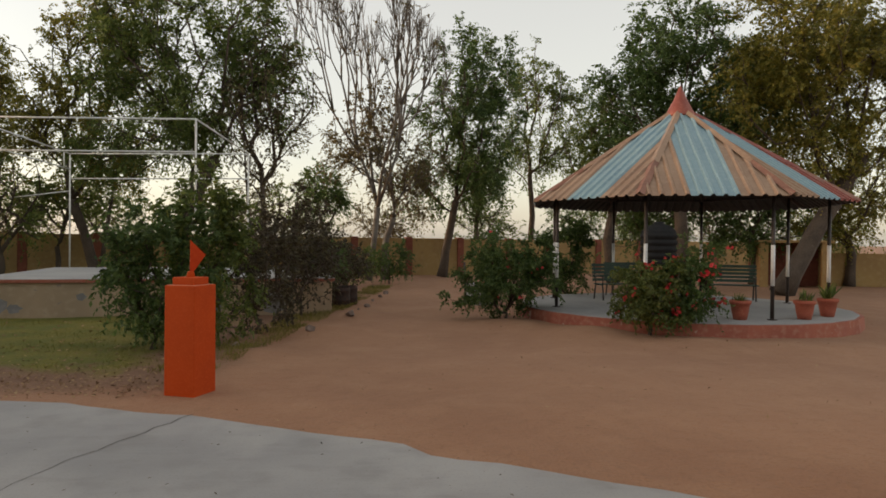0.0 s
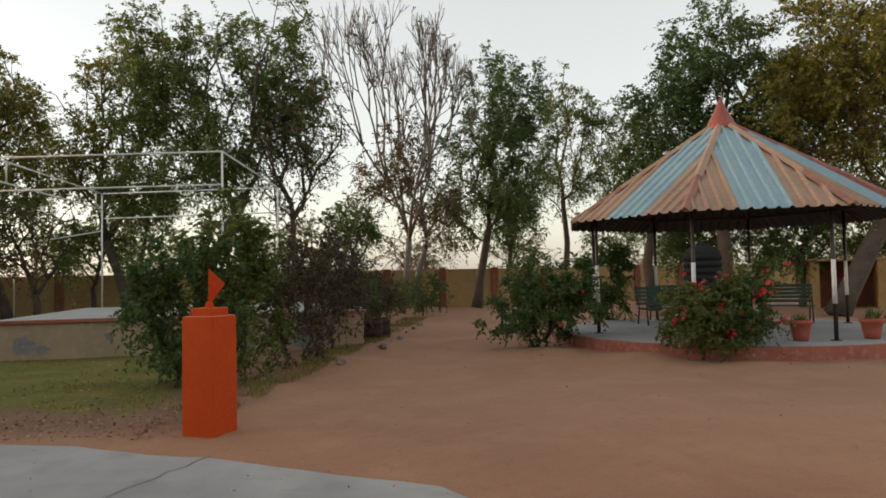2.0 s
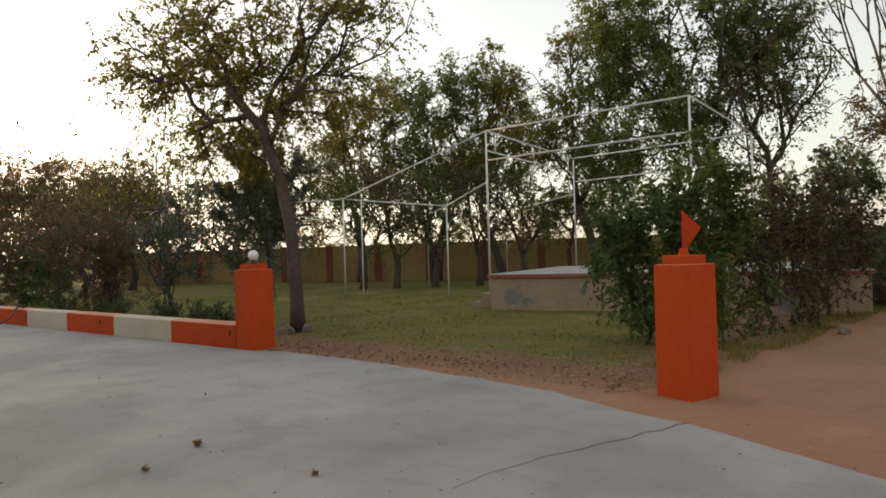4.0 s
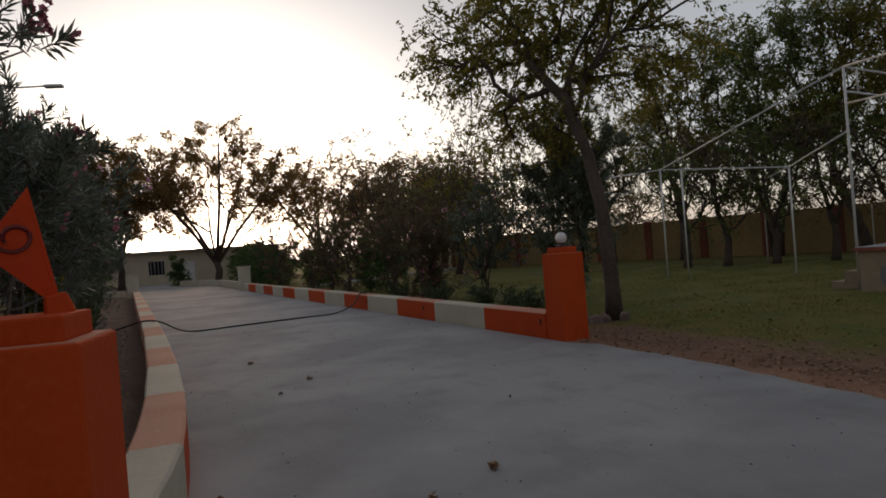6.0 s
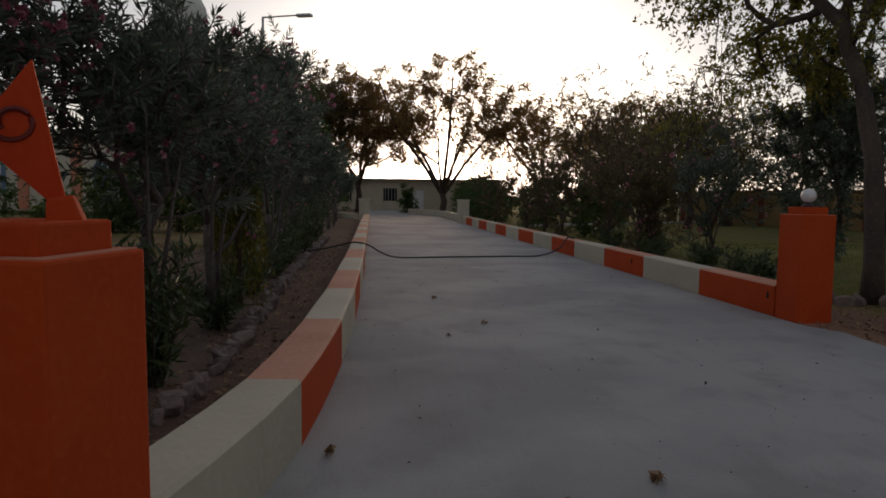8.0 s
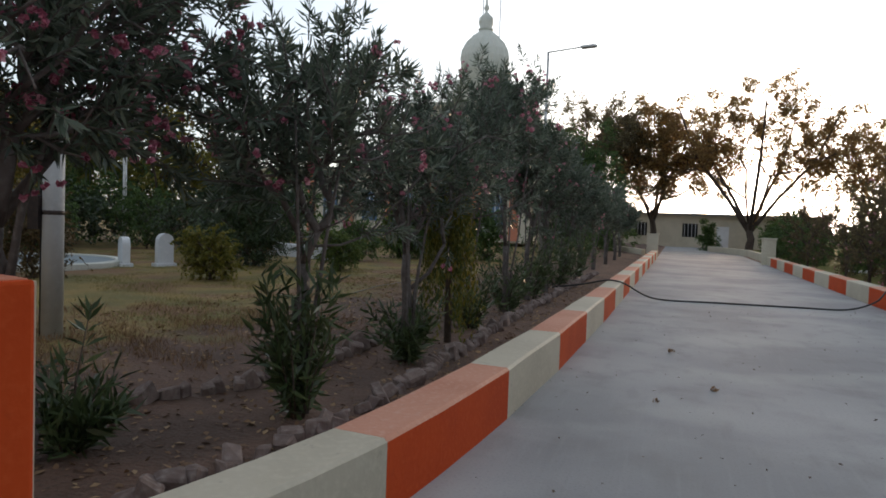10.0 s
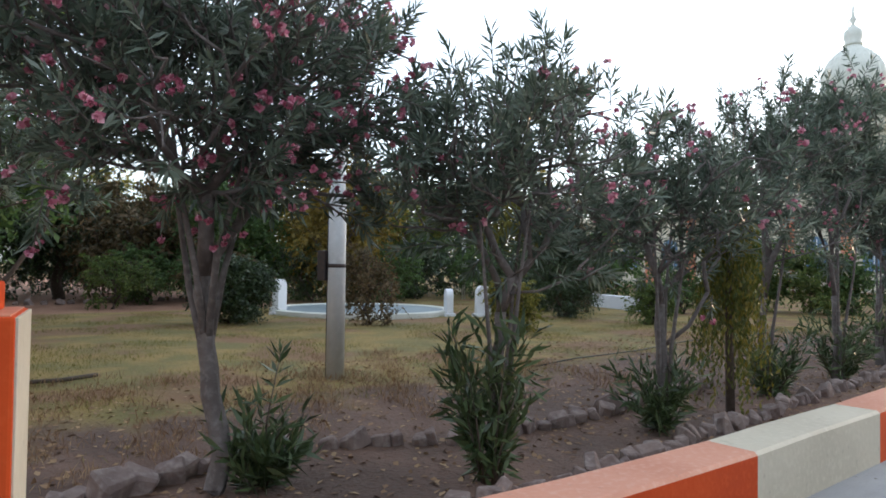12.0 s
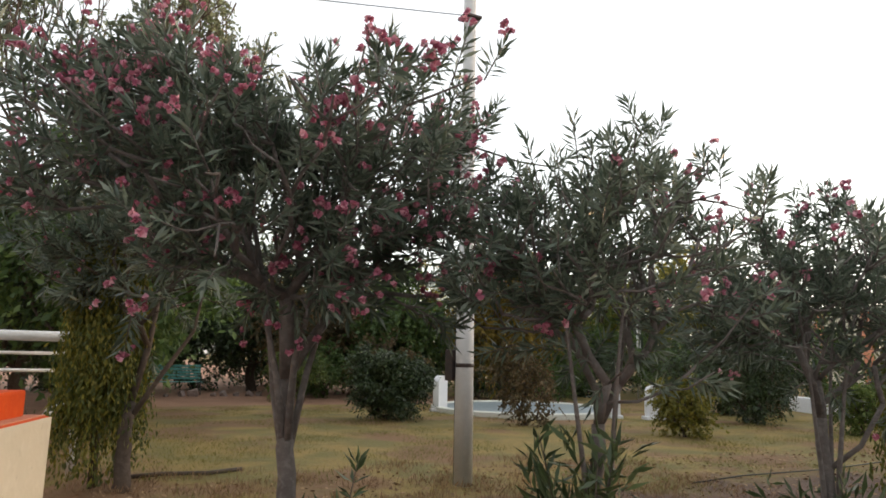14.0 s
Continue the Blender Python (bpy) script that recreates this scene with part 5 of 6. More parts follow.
# dark shrubs behind the driveway wall
for i, (x, h, w) in enumerate(((-14.0, 4.9, 1.3), (-16.3, 3.0, 1.0), (-18.2, 2.4, 0.55), (-19.4, 3.1, 1.2), (-22.0, 3.0, 1.0), (-24.8, 3.2, 1.2), (-27.6, 3.2, 1.3), (-31, 3.2, 1.4), (-34.5, 3.3, 1.4))):
    y = 9.9 + 0.3 * math.sin(i * 2.1) if i else 11.2
    tree("oleander_tree", "dark green flowering oleander on several stems", [(x, y, 0), (x + 0.05, y, 0.5), (x - 0.05, y, 1.0)],
         [((x, y, h * 0.66), (w, w, h * 0.34)), ((x + 0.1, y, h * 0.45), (w * 0.75, w * 0.75, h * 0.33)), ((x - 0.1, y - 0.1, 0.5), (w * 0.5, w * 0.45, 0.45))], 50 + i, M_LEAF_BROWN if i > 1 else M_OLEANDER, 110 if i else 180, 2500 if i else 15000, 0.13, 0.17, 0.05, M_BARK, "oleanders by the driveway",
         "flowering tree", True, 0.2, 22, M_BLOSSOM, 0.055, 0.007, 0.4, [[(x, y, 0), (x + 0.2, y, 0.7), (x + 0.3, y + 0.1, 1.3)], [(x, y, 0), (x - 0.2, y, 0.7), (x - 0.3, y - 0.1, 1.3)]])

# hedge along the sandy path
for i, (x, y, rx, h, mt, lv) in enumerate(((-3.95, 10.0, 0.85, 2.35, M_LEAF_DARK, 3600), (-3.3, 10.8, 0.95, 3.3, M_LEAF, 4400), (-2.6, 12.1, 0.9, 2.6, M_HEDGE, 2000), (-2.2, 13.4, 0.95, 2.85, M_HEDGE, 2200),
                                           (-2.0, 14.8, 0.9, 2.6, M_HEDGE, 1900), (-1.9, 16.2, 0.85, 2.35, M_HEDGE, 1900), (-1.8, 17.8, 0.8, 1.9, M_LEAF_DARK, 1900), (-1.5, 20.0, 0.9, 1.8, M_HEDGE, 1700),
                                           (-1.2, 22.4, 0.9, 1.6, M_HEDGE, 1600), (-0.9, 25.2, 0.9, 1.5, M_LEAF, 1500), (0.6, 27.5, 1.0, 1.7, M_LEAF_DARK, 2000))):
    shrub("hedge_shrub", "loose leafy shrub in the hedge along the sandy path" if mt != M_HEDGE else "dry brownish twiggy shrub in the hedge along the path", x, y, rx, rx, h, 70 + i, mt, int(lv * (1.0 if mt == M_HEDGE else 1.3)), 0.085, 140 if mt == M_HEDGE else 110, 0.25, group="hedge shrubs", clump=0.16)

# flowering bushes before the pavilion
shrub("flower_bush", "round green bush with a few red flowers", 2.85, 14.1, 1.25, 1.05, 1.95, 90, M_LEAF_DARK, 11500, 0.075, 170, 0.1, 16, M_REDBLOSSOM, "red flowering bushes", "bush")
shrub("flower_bush", "round green bush with a few red flowers", 5.2, 11.3, 0.8, 0.75, 1.5, 91, M_LEAF_FRESH, 6500, 0.07, 110, 0.15, 38, M_REDBLOSSOM, "red flowering bushes", "bush")
shrub("flower_bush", "dark green bush with red flowers", 5.95, 11.2, 0.65, 0.7, 1.75, 92, M_LEAF_DARK, 4600, 0.07, 100, 0.15, 30, M_REDBLOSSOM, "red flowering bushes", "bush")
shrub("bush", "dense dark green bush by the pavilion", 5.75, 18.6, 0.85, 0.8, 2.7, 93, M_LEAF_DARK, 6500, 0.085, 80, 0.2, category="bush")

# trees at the far end of the driveway, against the sun
END = "trees at the end of the driveway"
for i, (x, y, h, w, lv, m) in enumerate(((-52, 23, 9.0, 3.8, 4500, M_LEAF_BROWN), (-42, 23, 7.0, 3.2, 2600, M_LEAF_BROWN), (-38, 18, 4.6, 2.4, 2000, M_LEAF_BROWN), (-36, 23, 7.4, 3.0, 2800, M_LEAF_BROWN),
                                         (-33, 19, 5.4, 2.2, 2800, M_LEAF_OLIVE), (-66, 27, 10, 5, 6000, M_LEAF_BROWN), (-29, 14.5, 3.6, 2.0, 2600, M_LEAF_BROWN), (-26, 20, 4.4, 2.2, 2600, M_LEAF_BROWN))):
    h, w = h * 1.3, w * 1.3
    tree("tree", "spreading tree against the evening sky, leaves thin at the rim", [(x, y, 0), (x + 0.2, y + 0.1, h * 0.14), (x - 0.1, y, h * 0.25)],
         [((x, y, h * 0.62), (w * 0.8, w, h * 0.36)), ((x, y - w * 0.5, h * 0.46), (w * 0.5, w * 0.6, h * 0.24)), ((x, y + w * 0.5, h * 0.46), (w * 0.5, w * 0.6, h * 0.24))],
         110 + i, m, 190, int(lv * 0.6), 0.15, 0.4, 0.26 if h > 8 else 0.16, None, END)
for i, x in enumerate((-25.5, -29, -32.5, -36.5, -41, -45, -50)):
    shrub("bush", "clipped dark bush beyond the driveway wall", x, 11.5 + (i % 2), 1.3, 1.3, 2.2, 130 + i, M_LEAF_DARK, 2200, 0.12, 60, 0.1, group="bushes by the driveway", category="bush", clump=0.2)


for o in list(scene.objects):
    if o.name not in placed and o.parent is None:
        o.matrix_basis = SITE @ o.matrix_basis


# the tall trees that close the drive, the largest with wide forking limbs
def end_tree(x, y, h, w, z0, seed, mat, leaves, label, forks=3, r=0.3):
    stems = []
    for k in range(forks):
        a = 6.283 * k / forks + seed
        stems.append([(x, y, z0 * 0.7), (x + 0.16 * w * math.cos(a), y + 0.2 * w * math.sin(a), z0 + 0.14 * h), (x + 0.34 * w * math.cos(a), y + 0.46 * w * math.sin(a), z0 + 0.34 * h), (x + 0.46 * w * math.cos(a), y + 0.64 * w * math.sin(a), h * 0.78)])
    tree("tree", label, [(x, y, 0), (x + 0.1, y + 0.1, z0 * 0.5), (x, y - 0.1, z0)],
         [((x, y, h * 0.7), (w * 0.7, w * 0.75, h * 0.27)), ((x, y - w * 0.6, h * 0.57), (w * 0.4, w * 0.45, h * 0.22)), ((x, y + w * 0.6, h * 0.55), (w * 0.4, w * 0.45, h * 0.22)), ((x, y - w * 0.85, h * 0.42), (w * 0.3, w * 0.25, h * 0.14)), ((x, y + w * 0.85, h * 0.42), (w * 0.3, w * 0.25, h * 0.14))],
         seed, mat, 300, leaves, 0.135, 0.4, r, None, END, r_tip=0.009, extra=stems)


end_tree(-57, 7.6, 13.6, 8.9, 2.2, 181, M_LEAF_WARM, 22000, "wide forking tree against the low sun, leaves thin at the rim", 5, 0.26)
end_tree(-60.5, 17.0, 11.8, 7.0, 2.2, 182, M_LEAF_WARM, 9000, "half-bare forking tree against the low sun", 5, 0.2)
end_tree(-60.2, 0.6, 13.2, 6.0, 3.0, 183, M_LEAF_WARM, 18500, "dense tree with a straight trunk at the end of the drive", 3, 0.24)
end_tree(-57.5, -3.4, 12.4, 5.6, 2.8, 184, M_LEAF_BROWN, 17000, "dense dark tree at the end of the drive", 3, 0.24)
end_tree(-60, 25.0, 11.2, 6.2, 2.0, 185, M_LEAF_WARM, 9500, "brownish spreading tree against the low sun", 4, 0.2)
end_tree(-52, 26.5, 9.8, 4.4, 2.2, 186, M_LEAF_WARM, 6000, "thin brownish tree against the low sun", 4, 0.18)
end_tree(-50, -5.0, 9.0, 4.0, 1.6, 187, M_LEAF_DARK, 9000, "dense dark tree at the end of the drive", 3, 0.22)
for i, (x, y, r, h) in enumerate(((-45, -1.4, 1.3, 2.6), (-48.5, -2.0, 1.5, 3.0), (-52, -3.4, 1.5, 3.0), (-57.5, 9.8, 1.5, 2.6), (-54, 9.6, 1.6, 2.8), (-50.5, 9.4, 1.6, 2.9), (-47, 9.2, 1.5, 2.8), (-43.5, 9.0, 1.4, 2.7), (-61, 5.0, 0.9, 2.3), (-63, 20, 2.2, 3.4), (-64, 13, 2.2, 3.6))):
    shrub("bush", "dense dark bush at the end of the driveway", x, y, r, r, h, 190 + i, M_HEDGE if i in (3, 9, 10) else M_LEAF_DARK, 3000, 0.13, 70, 0.1, group="bushes at the drive end", category="bush", clump=0.22)


def gate_post(x, y, h):
    ob = thing("gate_post", pose(x, y, 0), "plain cream plastered gate post at the end of the driveway wall", "gate post", "driveway gate posts")
    bm = bmesh.new()
    box(bm, (-0.3, -0.3, -0.1), (0.3, 0.3, h), 0.02)
    part("shaft", bm, M_CREAM, ob)
    bm = bmesh.new()
    box(bm, (-0.34, -0.34, h), (0.34, 0.34, h + 0.08), 0.015)
    part("coping", bm, M_CREAM, ob)


gate_post(-39.5, 6.9, 1.25)
gate_post(-41.9, 1.3, 1.25)


def east_blocker():
    """Plain unseen wall behind the start of the walk, added to cut eastern sky light."""
    ob = thing("wall_east", pose(6.2, 0, 0), "plain ochre house wall behind the start of the walk", "wall", kind="structure")
    bm = bmesh.new()
    box(bm, (0, -30, -0.2), (0.3, 3.4, 7.0), 0.01)
    part("plaster", bm, M_BOUNDARY, ob)


east_blocker()


def far_house():
    ob = thing("outbuilding", pose(-72, 1.5, 0), "low cream outbuilding beyond the end of the driveway", "building")
    bm = bmesh.new()
    box(bm, (-3, -16, -0.2), (0, 14, 3.1), 0.02)
    part("wall", bm, M_CREAM, ob)
    bm = bmesh.new()
    box(bm, (-3.3, -16.3, 3.1), (0.35, 14.3, 3.3), 0.02)
    part("roof", bm, M_STAGETOP, ob)
    for y, m in ((2.2, M_TANK), (-2.5, M_TANK), (-7, M_TANK)):
        bm = bmesh.new()
        box(bm, (-0.05, y - 0.7, 1.0), (0.03, y + 0.7, 2.3), 0.01)
        w = part("window", bm, m, ob, "dark barred window")
        for k in range(4):
            pipe("bar", [(0.05, y - 0.5 + k * 0.33, 1.0), (0.05, y - 0.5 + k * 0.33, 2.3)], 0.02, M_WHITE, w, "", 6)
    bm = bmesh.new()
    box(bm, (-0.05, 4.6, -0.05), (0.04, 5.7, 2.1), 0.01)
    part("door", bm, M_WHITE, ob, "pale door")


far_house()


def low_walls():
    for x0, y0, x1, y1 in ((-39.9, 7.1, -52, 7.2), (-52, 7.2, -60, 5.0), (-42.5, 0.8, -56, -4.0)):
        a, b = Vector((x0, y0, 0)), Vector((x1, y1, 0))
        d = b - a
        ob = thing("planter_wall", Matrix.Translation(a) @ Matrix.Rotation(math.atan2(d.y, d.x), 4, "Z"), "low cream planter wall along the drive", "low wall", "planter walls")
        bm = bmesh.new()
        box(bm, (0, -0.12, -0.1), (d.length, 0.12, 0.42), 0.015)
        part("wall", bm, M_CREAM, ob)


low_walls()


def hose():
    pts = [(-17.2, 0.1, 0.2), (-17.1, 0.7, 0.3), (-17.05, 1.18, 0.415), (-17.05, 1.4, 0.43), (-17.1, 1.65, 0.36), (-17.4, 2.0, 0.14), (-17.8, 2.4, 0.025), (-18.0, 3.4, 0.02), (-18.2, 5.0, 0.02),
           (-18.3, 5.9, 0.03), (-18.5, 6.45, 0.2), (-18.8, 6.72, 0.42), (-19.0, 6.95, 0.425), (-19.5, 7.4, 0.2), (-19.8, 7.8, 0.03)]
    smooth = []
    P = [Vector(p) for p in pts]
    for i in range(len(P) - 1):
        p0, p1, p2, p3 = P[max(i - 1, 0)], P[i], P[i + 1], P[min(i + 2, len(P) - 1)]
        for k in range(5):
            t = k / 5
            smooth.append(0.5 * ((2 * p1) + (p2 - p0) * t + (2 * p0 - 5 * p1 + 4 * p2 - p3) * t * t + (3 * p1 - p0 - 3 * p2 + p3) * t ** 3))
    smooth.append(P[-1])
    V, F = tube_data([[(p, 0.018) for p in smooth]], 8)
    tagged(hang("hose", mesh_of("hose", V, F, M_HOSE, True)), "black rubber hose lying across the concrete driveway", "hose")


hose()


# ---- garden ----
GZ = 0.16
OL = "oleanders along the garden bed"
tree("oleander_tree", "tall oleander tree covered in pink blossom", [(-5.47, -0.6, 0.02), (-5.46, -0.68, 0.5), (-5.42, -0.8, 1.0), (-5.4, -0.82, 1.4)],
     [((-5.4, -0.65, 2.7), (1.2, 1.05, 0.75)), ((-4.75, -0.6, 2.62), (0.9, 0.85, 0.58)), ((-6.05, -0.7, 2.4), (0.75, 0.75, 0.65)), ((-5.4, -0.55, 2.1), (0.75, 0.7, 0.32)), ((-6.35, -0.6, 2.95), (0.6, 0.6, 0.45)), ((-4.3, -0.9, 2.9), (0.75, 0.7, 0.5))], 201, M_OLEANDER, 460, 12200, 0.112, 0.115, 0.053, M_BARK_GREY, OL,
     "flowering tree", True, 0.17, 430, M_BLOSSOM, 0.046, 0.005, 0.45, [[(-5.43, -0.78, 0.9), (-5.34, -0.74, 1.4), (-5.2, -0.66, 1.9), (-5.1, -0.62, 2.5)], [(-5.43, -0.78, 0.88), (-5.53, -0.8, 1.4), (-5.66, -0.8, 1.9), (-5.75, -0.78, 2.5)], [(-5.43, -0.78, 0.93), (-5.42, -0.64, 1.5), (-5.5, -0.5, 2.0), (-5.52, -0.4, 2.5)], [(-5.43, -0.78, 0.85), (-5.36, -0.9, 1.3), (-5.3, -1.0, 1.9), (-5.2, -1.05, 2.4)]])
for i, (x, y, h, w, nb) in enumerate(((-7.12, 0.04, 3.08, 1.2, 44), (-9.2, 0.0, 2.85, 1.28, 40), (-11.6, -0.15, 3.75, 1.2, 34), (-13.4, 0.0, 4.3, 1.2, 40), (-15.4, -0.1, 3.6, 1.15, 30), (-17.0, -0.05, 3.5, 1.15, 30),
                                      (-19.6, -0.1, 3.2, 1.2, 24), (-22.5, -0.1, 3.2, 1.2, 24), (-26, -0.1, 3.2, 1.3, 24), (-30, -0.1, 3.1, 1.3, 20), (-34, -0.1, 3.0, 1.3, 20), (-38, -0.2, 3.0, 1.3, 20))):
    g = ground_z(x, y)
    near = i < 3
    tree("oleander_tree", "oleander tree with slender grey-green leaves and some pink blossom", [(x + 0.12, y + 0.06, g - 0.05), (x + 0.05, y + 0.02, g + 0.5), (x + 0.04, y, g + 1.05)],
         [((x - 0.05, y, h * 0.7), (w * 0.75, w * 0.75, h * 0.22)), ((x - w * 0.5, y - 0.1, h * 0.72), (w * 0.55, w * 0.55, h * 0.17)), ((x + w * 0.45, y + 0.1, h * 0.69), (w * 0.5, w * 0.55, h * 0.17)), ((x - 0.3, y, h * 0.87), (w * 0.4, w * 0.4, h * 0.13))], 210 + i, M_OLEANDER, 230 if near else 130, 4600 if near else 5000,
         0.112 if near else 0.14, 0.115, 0.05, M_BARK_GREY, OL, "flowering tree", True, 0.17, nb, M_BLOSSOM, 0.05, 0.005, 0.55,
         [[(x + 0.14, y + 0.04, g), (x + 0.13, y + 0.05, g + 0.6), (x + 0.26, y + 0.1, g + 1.25), (x + 0.4, y + 0.14, h * 0.7)], [(x + 0.08, y + 0.06, g), (x - 0.06, y - 0.02, g + 0.6), (x - 0.2, y - 0.08, g + 1.25), (x - 0.4, y - 0.14, h * 0.7)], [(x + 0.1, y + 0.1, g), (x + 0.02, y + 0.1, g + 0.7), (x + 0.04, y + 0.2, g + 1.3), (x + 0.06, y + 0.35, h * 0.7)]])
# suckers at the feet
def sucker(x, y, h, w, seed, label="low tuft of young oleander shoots at a trunk foot"):
    """Young shoots at a trunk's foot, each set with long leaves."""
    rng = np.random.default_rng(seed)
    g = ground_z(x, y)
    ob = thing("oleander_sucker", pose(x, y, g), label, "shrub", "oleander suckers")
    C, D = [], []
    for k in range(int(14 + 24 * h)):
        a = rng.uniform(0, 6.283)
        base = np.array([0.12 * w * math.cos(a), 0.12 * w * math.sin(a), -0.02])
        out = w * rng.uniform(0.35, 1.0)
        tip = np.array([out * math.cos(a), out * math.sin(a), h * rng.uniform(0.4, 1.05)])
        if k < 6:
            V, F = tube_data([[(base, 0.008), ((base + tip) / 2 + np.array([0, 0, 0.06]), 0.006), (tip, 0.003)]], 5)
            hang("shoot", mesh_of("shoot", V, F, M_BARK, True), ob)
        for u in np.linspace(0.08, 1, 19):
            p = base + (tip - base) * u + np.array([0, 0, 0.22 * h * u * (1 - u)])
            C.append(p + rng.normal(size=3) * 0.012)
            D.append((tip - base) / np.linalg.norm(tip - base) * 0.8 + rng.normal(size=3) * 0.7)
    ln = rng.uniform(0.11, 0.2, len(C))
    hang("leaves", leaf_mesh("leaves", np.array(C), np.array(D), ln, ln * 0.17, M_SHOOT, rng, True), ob)


for i, (x, y, h, w) in enumerate(((-5.68, -0.58, 0.46, 0.3), (-6.9, 0.15, 1.02, 0.32), (-9.0, 0.08, 0.66, 0.42), (-11.4, 0.0, 0.7, 0.45), (-13.3, 0.05, 0.8, 0.5), (-15.6, 0, 1.2, 0.6), (-18, 0, 1.4, 0.8), (-21, 0, 1.4, 0.8))):
    sucker(x, y, h, w, 240 + i)


for i, (x, y, h, w) in enumerate(((-11.9, 8.5, 0.4, 0.34), (-12.7, 8.3, 0.5, 0.4), (-13.5, 8.5, 0.55, 0.42), (-15.2, 8.6, 0.5, 0.4), (-17.3, 8.4, 0.6, 0.45), (-20.6, 8.6, 0.6, 0.5))):
    sucker(x, y, h, w, 260 + i, "low spiky dark green plant behind the driveway wall")


def lone_shoot(x, y, h):
    """One upright young shoot with leaves in whorls."""
    rng = np.random.default_rng(77)
    ob = thing("oleander_shoot", pose(x, y, ground_z(x, y)), "single upright oleander shoot beside a trunk", "shrub")
    tip = np.array([-0.1, 0.02, h])
    V, F = tube_data([[((0, 0, -0.03), 0.007), ((-0.03, 0, h * 0.5), 0.006), (tuple(tip), 0.003)]], 5)
    hang("stem", mesh_of("stem", V, F, M_BARK, True), ob)
    C, D = [], []
    for u in (0.45, 0.62, 0.75, 0.86, 0.94, 1.0):
        for k in range(4):
            a = k * 1.57 + u * 9
            C.append(tip * u)
            D.append((math.cos(a), math.sin(a), 0.55 + 0.8 * (u > 0.9)))
    ln = rng.uniform(0.1, 0.16, len(C))
    hang("leaves", leaf_mesh("leaves", np.array(C), np.array(D), ln, ln * 0.2, M_SHOOT, rng, True), ob)


lone_shoot(-5.72, -0.62, 0.78)


def droop(x, y, h, w, seed, dens, mat):
    """A narrow weeping shrub: long hanging sprays."""
    rng = np.random.default_rng(seed)
    g = ground_z(x, y)
    ob = thing("weeping_shrub", pose(x, y, g), "narrow weeping shrub with yellow-green hanging sprays", "shrub", "weeping shrubs")
    V, F = tube_data([[((0, 0, -0.05), 0.045), ((0.04, 0, h * 0.5), 0.035), ((0, 0.02, h * 0.95), 0.015)]], 6)
    hang("trunk", mesh_of("trunk", V, F, M_BARK, True), ob)
    C, D = [], []
    for k in range(dens):
        a, z = rng.uniform(0, 6.283), h * rng.uniform(0.5, 1.0)
        r = w * rng.uniform(0.3, 1.0) * (1.25 - 0.6 * z / h)
        ln = rng.uniform(0.25, 0.55) * h
        for q in np.linspace(0, 1, 34):
            C.append((r * math.cos(a) * (0.6 + 0.4 * q) + rng.normal() * 0.03, r * math.sin(a) * (0.6 + 0.4 * q) + rng.normal() * 0.03, max(0.12, z - ln * q)))
            D.append((rng.normal() * 0.35, rng.normal() * 0.35, -1.0))
    ln = rng.uniform(0.045, 0.085, len(C))
    hang("sprays", leaf_mesh("sprays", np.array(C), np.array(D), ln, ln * 0.34, mat, rng, True), ob)


droop(-10.27, 0.1, 2.2, 0.46, 301, 150, M_YELLOW)
droop(-4.33, -4.65, 3.0, 0.62, 302, 1050, M_WEEP)

tree("oleander_tree", "forked bare-legged oleander near the railing", [(-4.6, -4.3, 0.1), (-4.58, -4.3, 0.6), (-4.6, -4.3, 1.0)],
     [((-4.8, -4.2, 2.8), (1.1, 1.0, 0.7)), ((-4.1, -4.4, 2.6), (0.8, 0.8, 0.6)), ((-5.3, -4.1, 2.5), (0.7, 0.7, 0.45))], 303, M_OLEANDER, 150, 4500, 0.125, 0.16, 0.07, M_BARK, OL, "flowering tree", True, 0.19, 40, M_BLOSSOM, 0.04, 0.005, 0.4,
     [[(-4.59, -4.3, 0.8), (-4.85, -4.25, 1.25), (-5.15, -4.15, 1.75), (-5.25, -4.1, 2.4)]])


def electric_pole():
    ob = thing("utility_pole", pose(-8.0, -3.46, GZ - 0.03), "pale grey tubular utility pole with a small box", "utility pole")
    V, F = tube_data([[((0, 0, -0.1), 0.105), ((0, 0, 2.2), 0.1), ((0, 0, 2.21), 0.085), ((0, 0, 6.6), 0.072)]], 14)
    hang("shaft", mesh_of("shaft", V, F, M_POLE, True), ob)
    bm = bmesh.new()
    box(bm, (0.06, -0.17, 1.15), (0.16, -0.06, 1.5), 0.008, 20)
    part("junction_box", bm, M_DARKSTEEL, ob, "small dark junction box")
    lathe("band", [(0.1, 1.3), (0.107, 1.31), (0.107, 1.34), (0.1, 1.35)], M_DARKSTEEL, ob, "", 14)
    pipe("cable", [(0.066, -0.088, 0.0), (0.066, -0.088, 1.1), (0.07, -0.09, 1.5), (0.062, -0.08, 2.2)], 0.011, M_HOSE, ob, "black cable", 6)
    for z in (5.52,):
        bm = bmesh.new()
        box(bm, (-0.12, -0.1, z), (0.12, 0.1, z + 0.03), 0.006)
        part("clamp", bm, M_DARKSTEEL, ob)
    w = [(-8.0 + t * 14, -3.46 - 2.5 * t, GZ + 5.54 - 0.25 * math.sin(math.pi * t)) for t in np.linspace(0, 1, 24)]
    V, F = tube_data([[((p[0] + 8.0, p[1] + 3.46, p[2] - GZ + 0.03), 0.006) for p in w]], 5)
    hang("wire", mesh_of("wire", V, F, M_HOSE), ob, "thin overhead wire")


electric_pole()


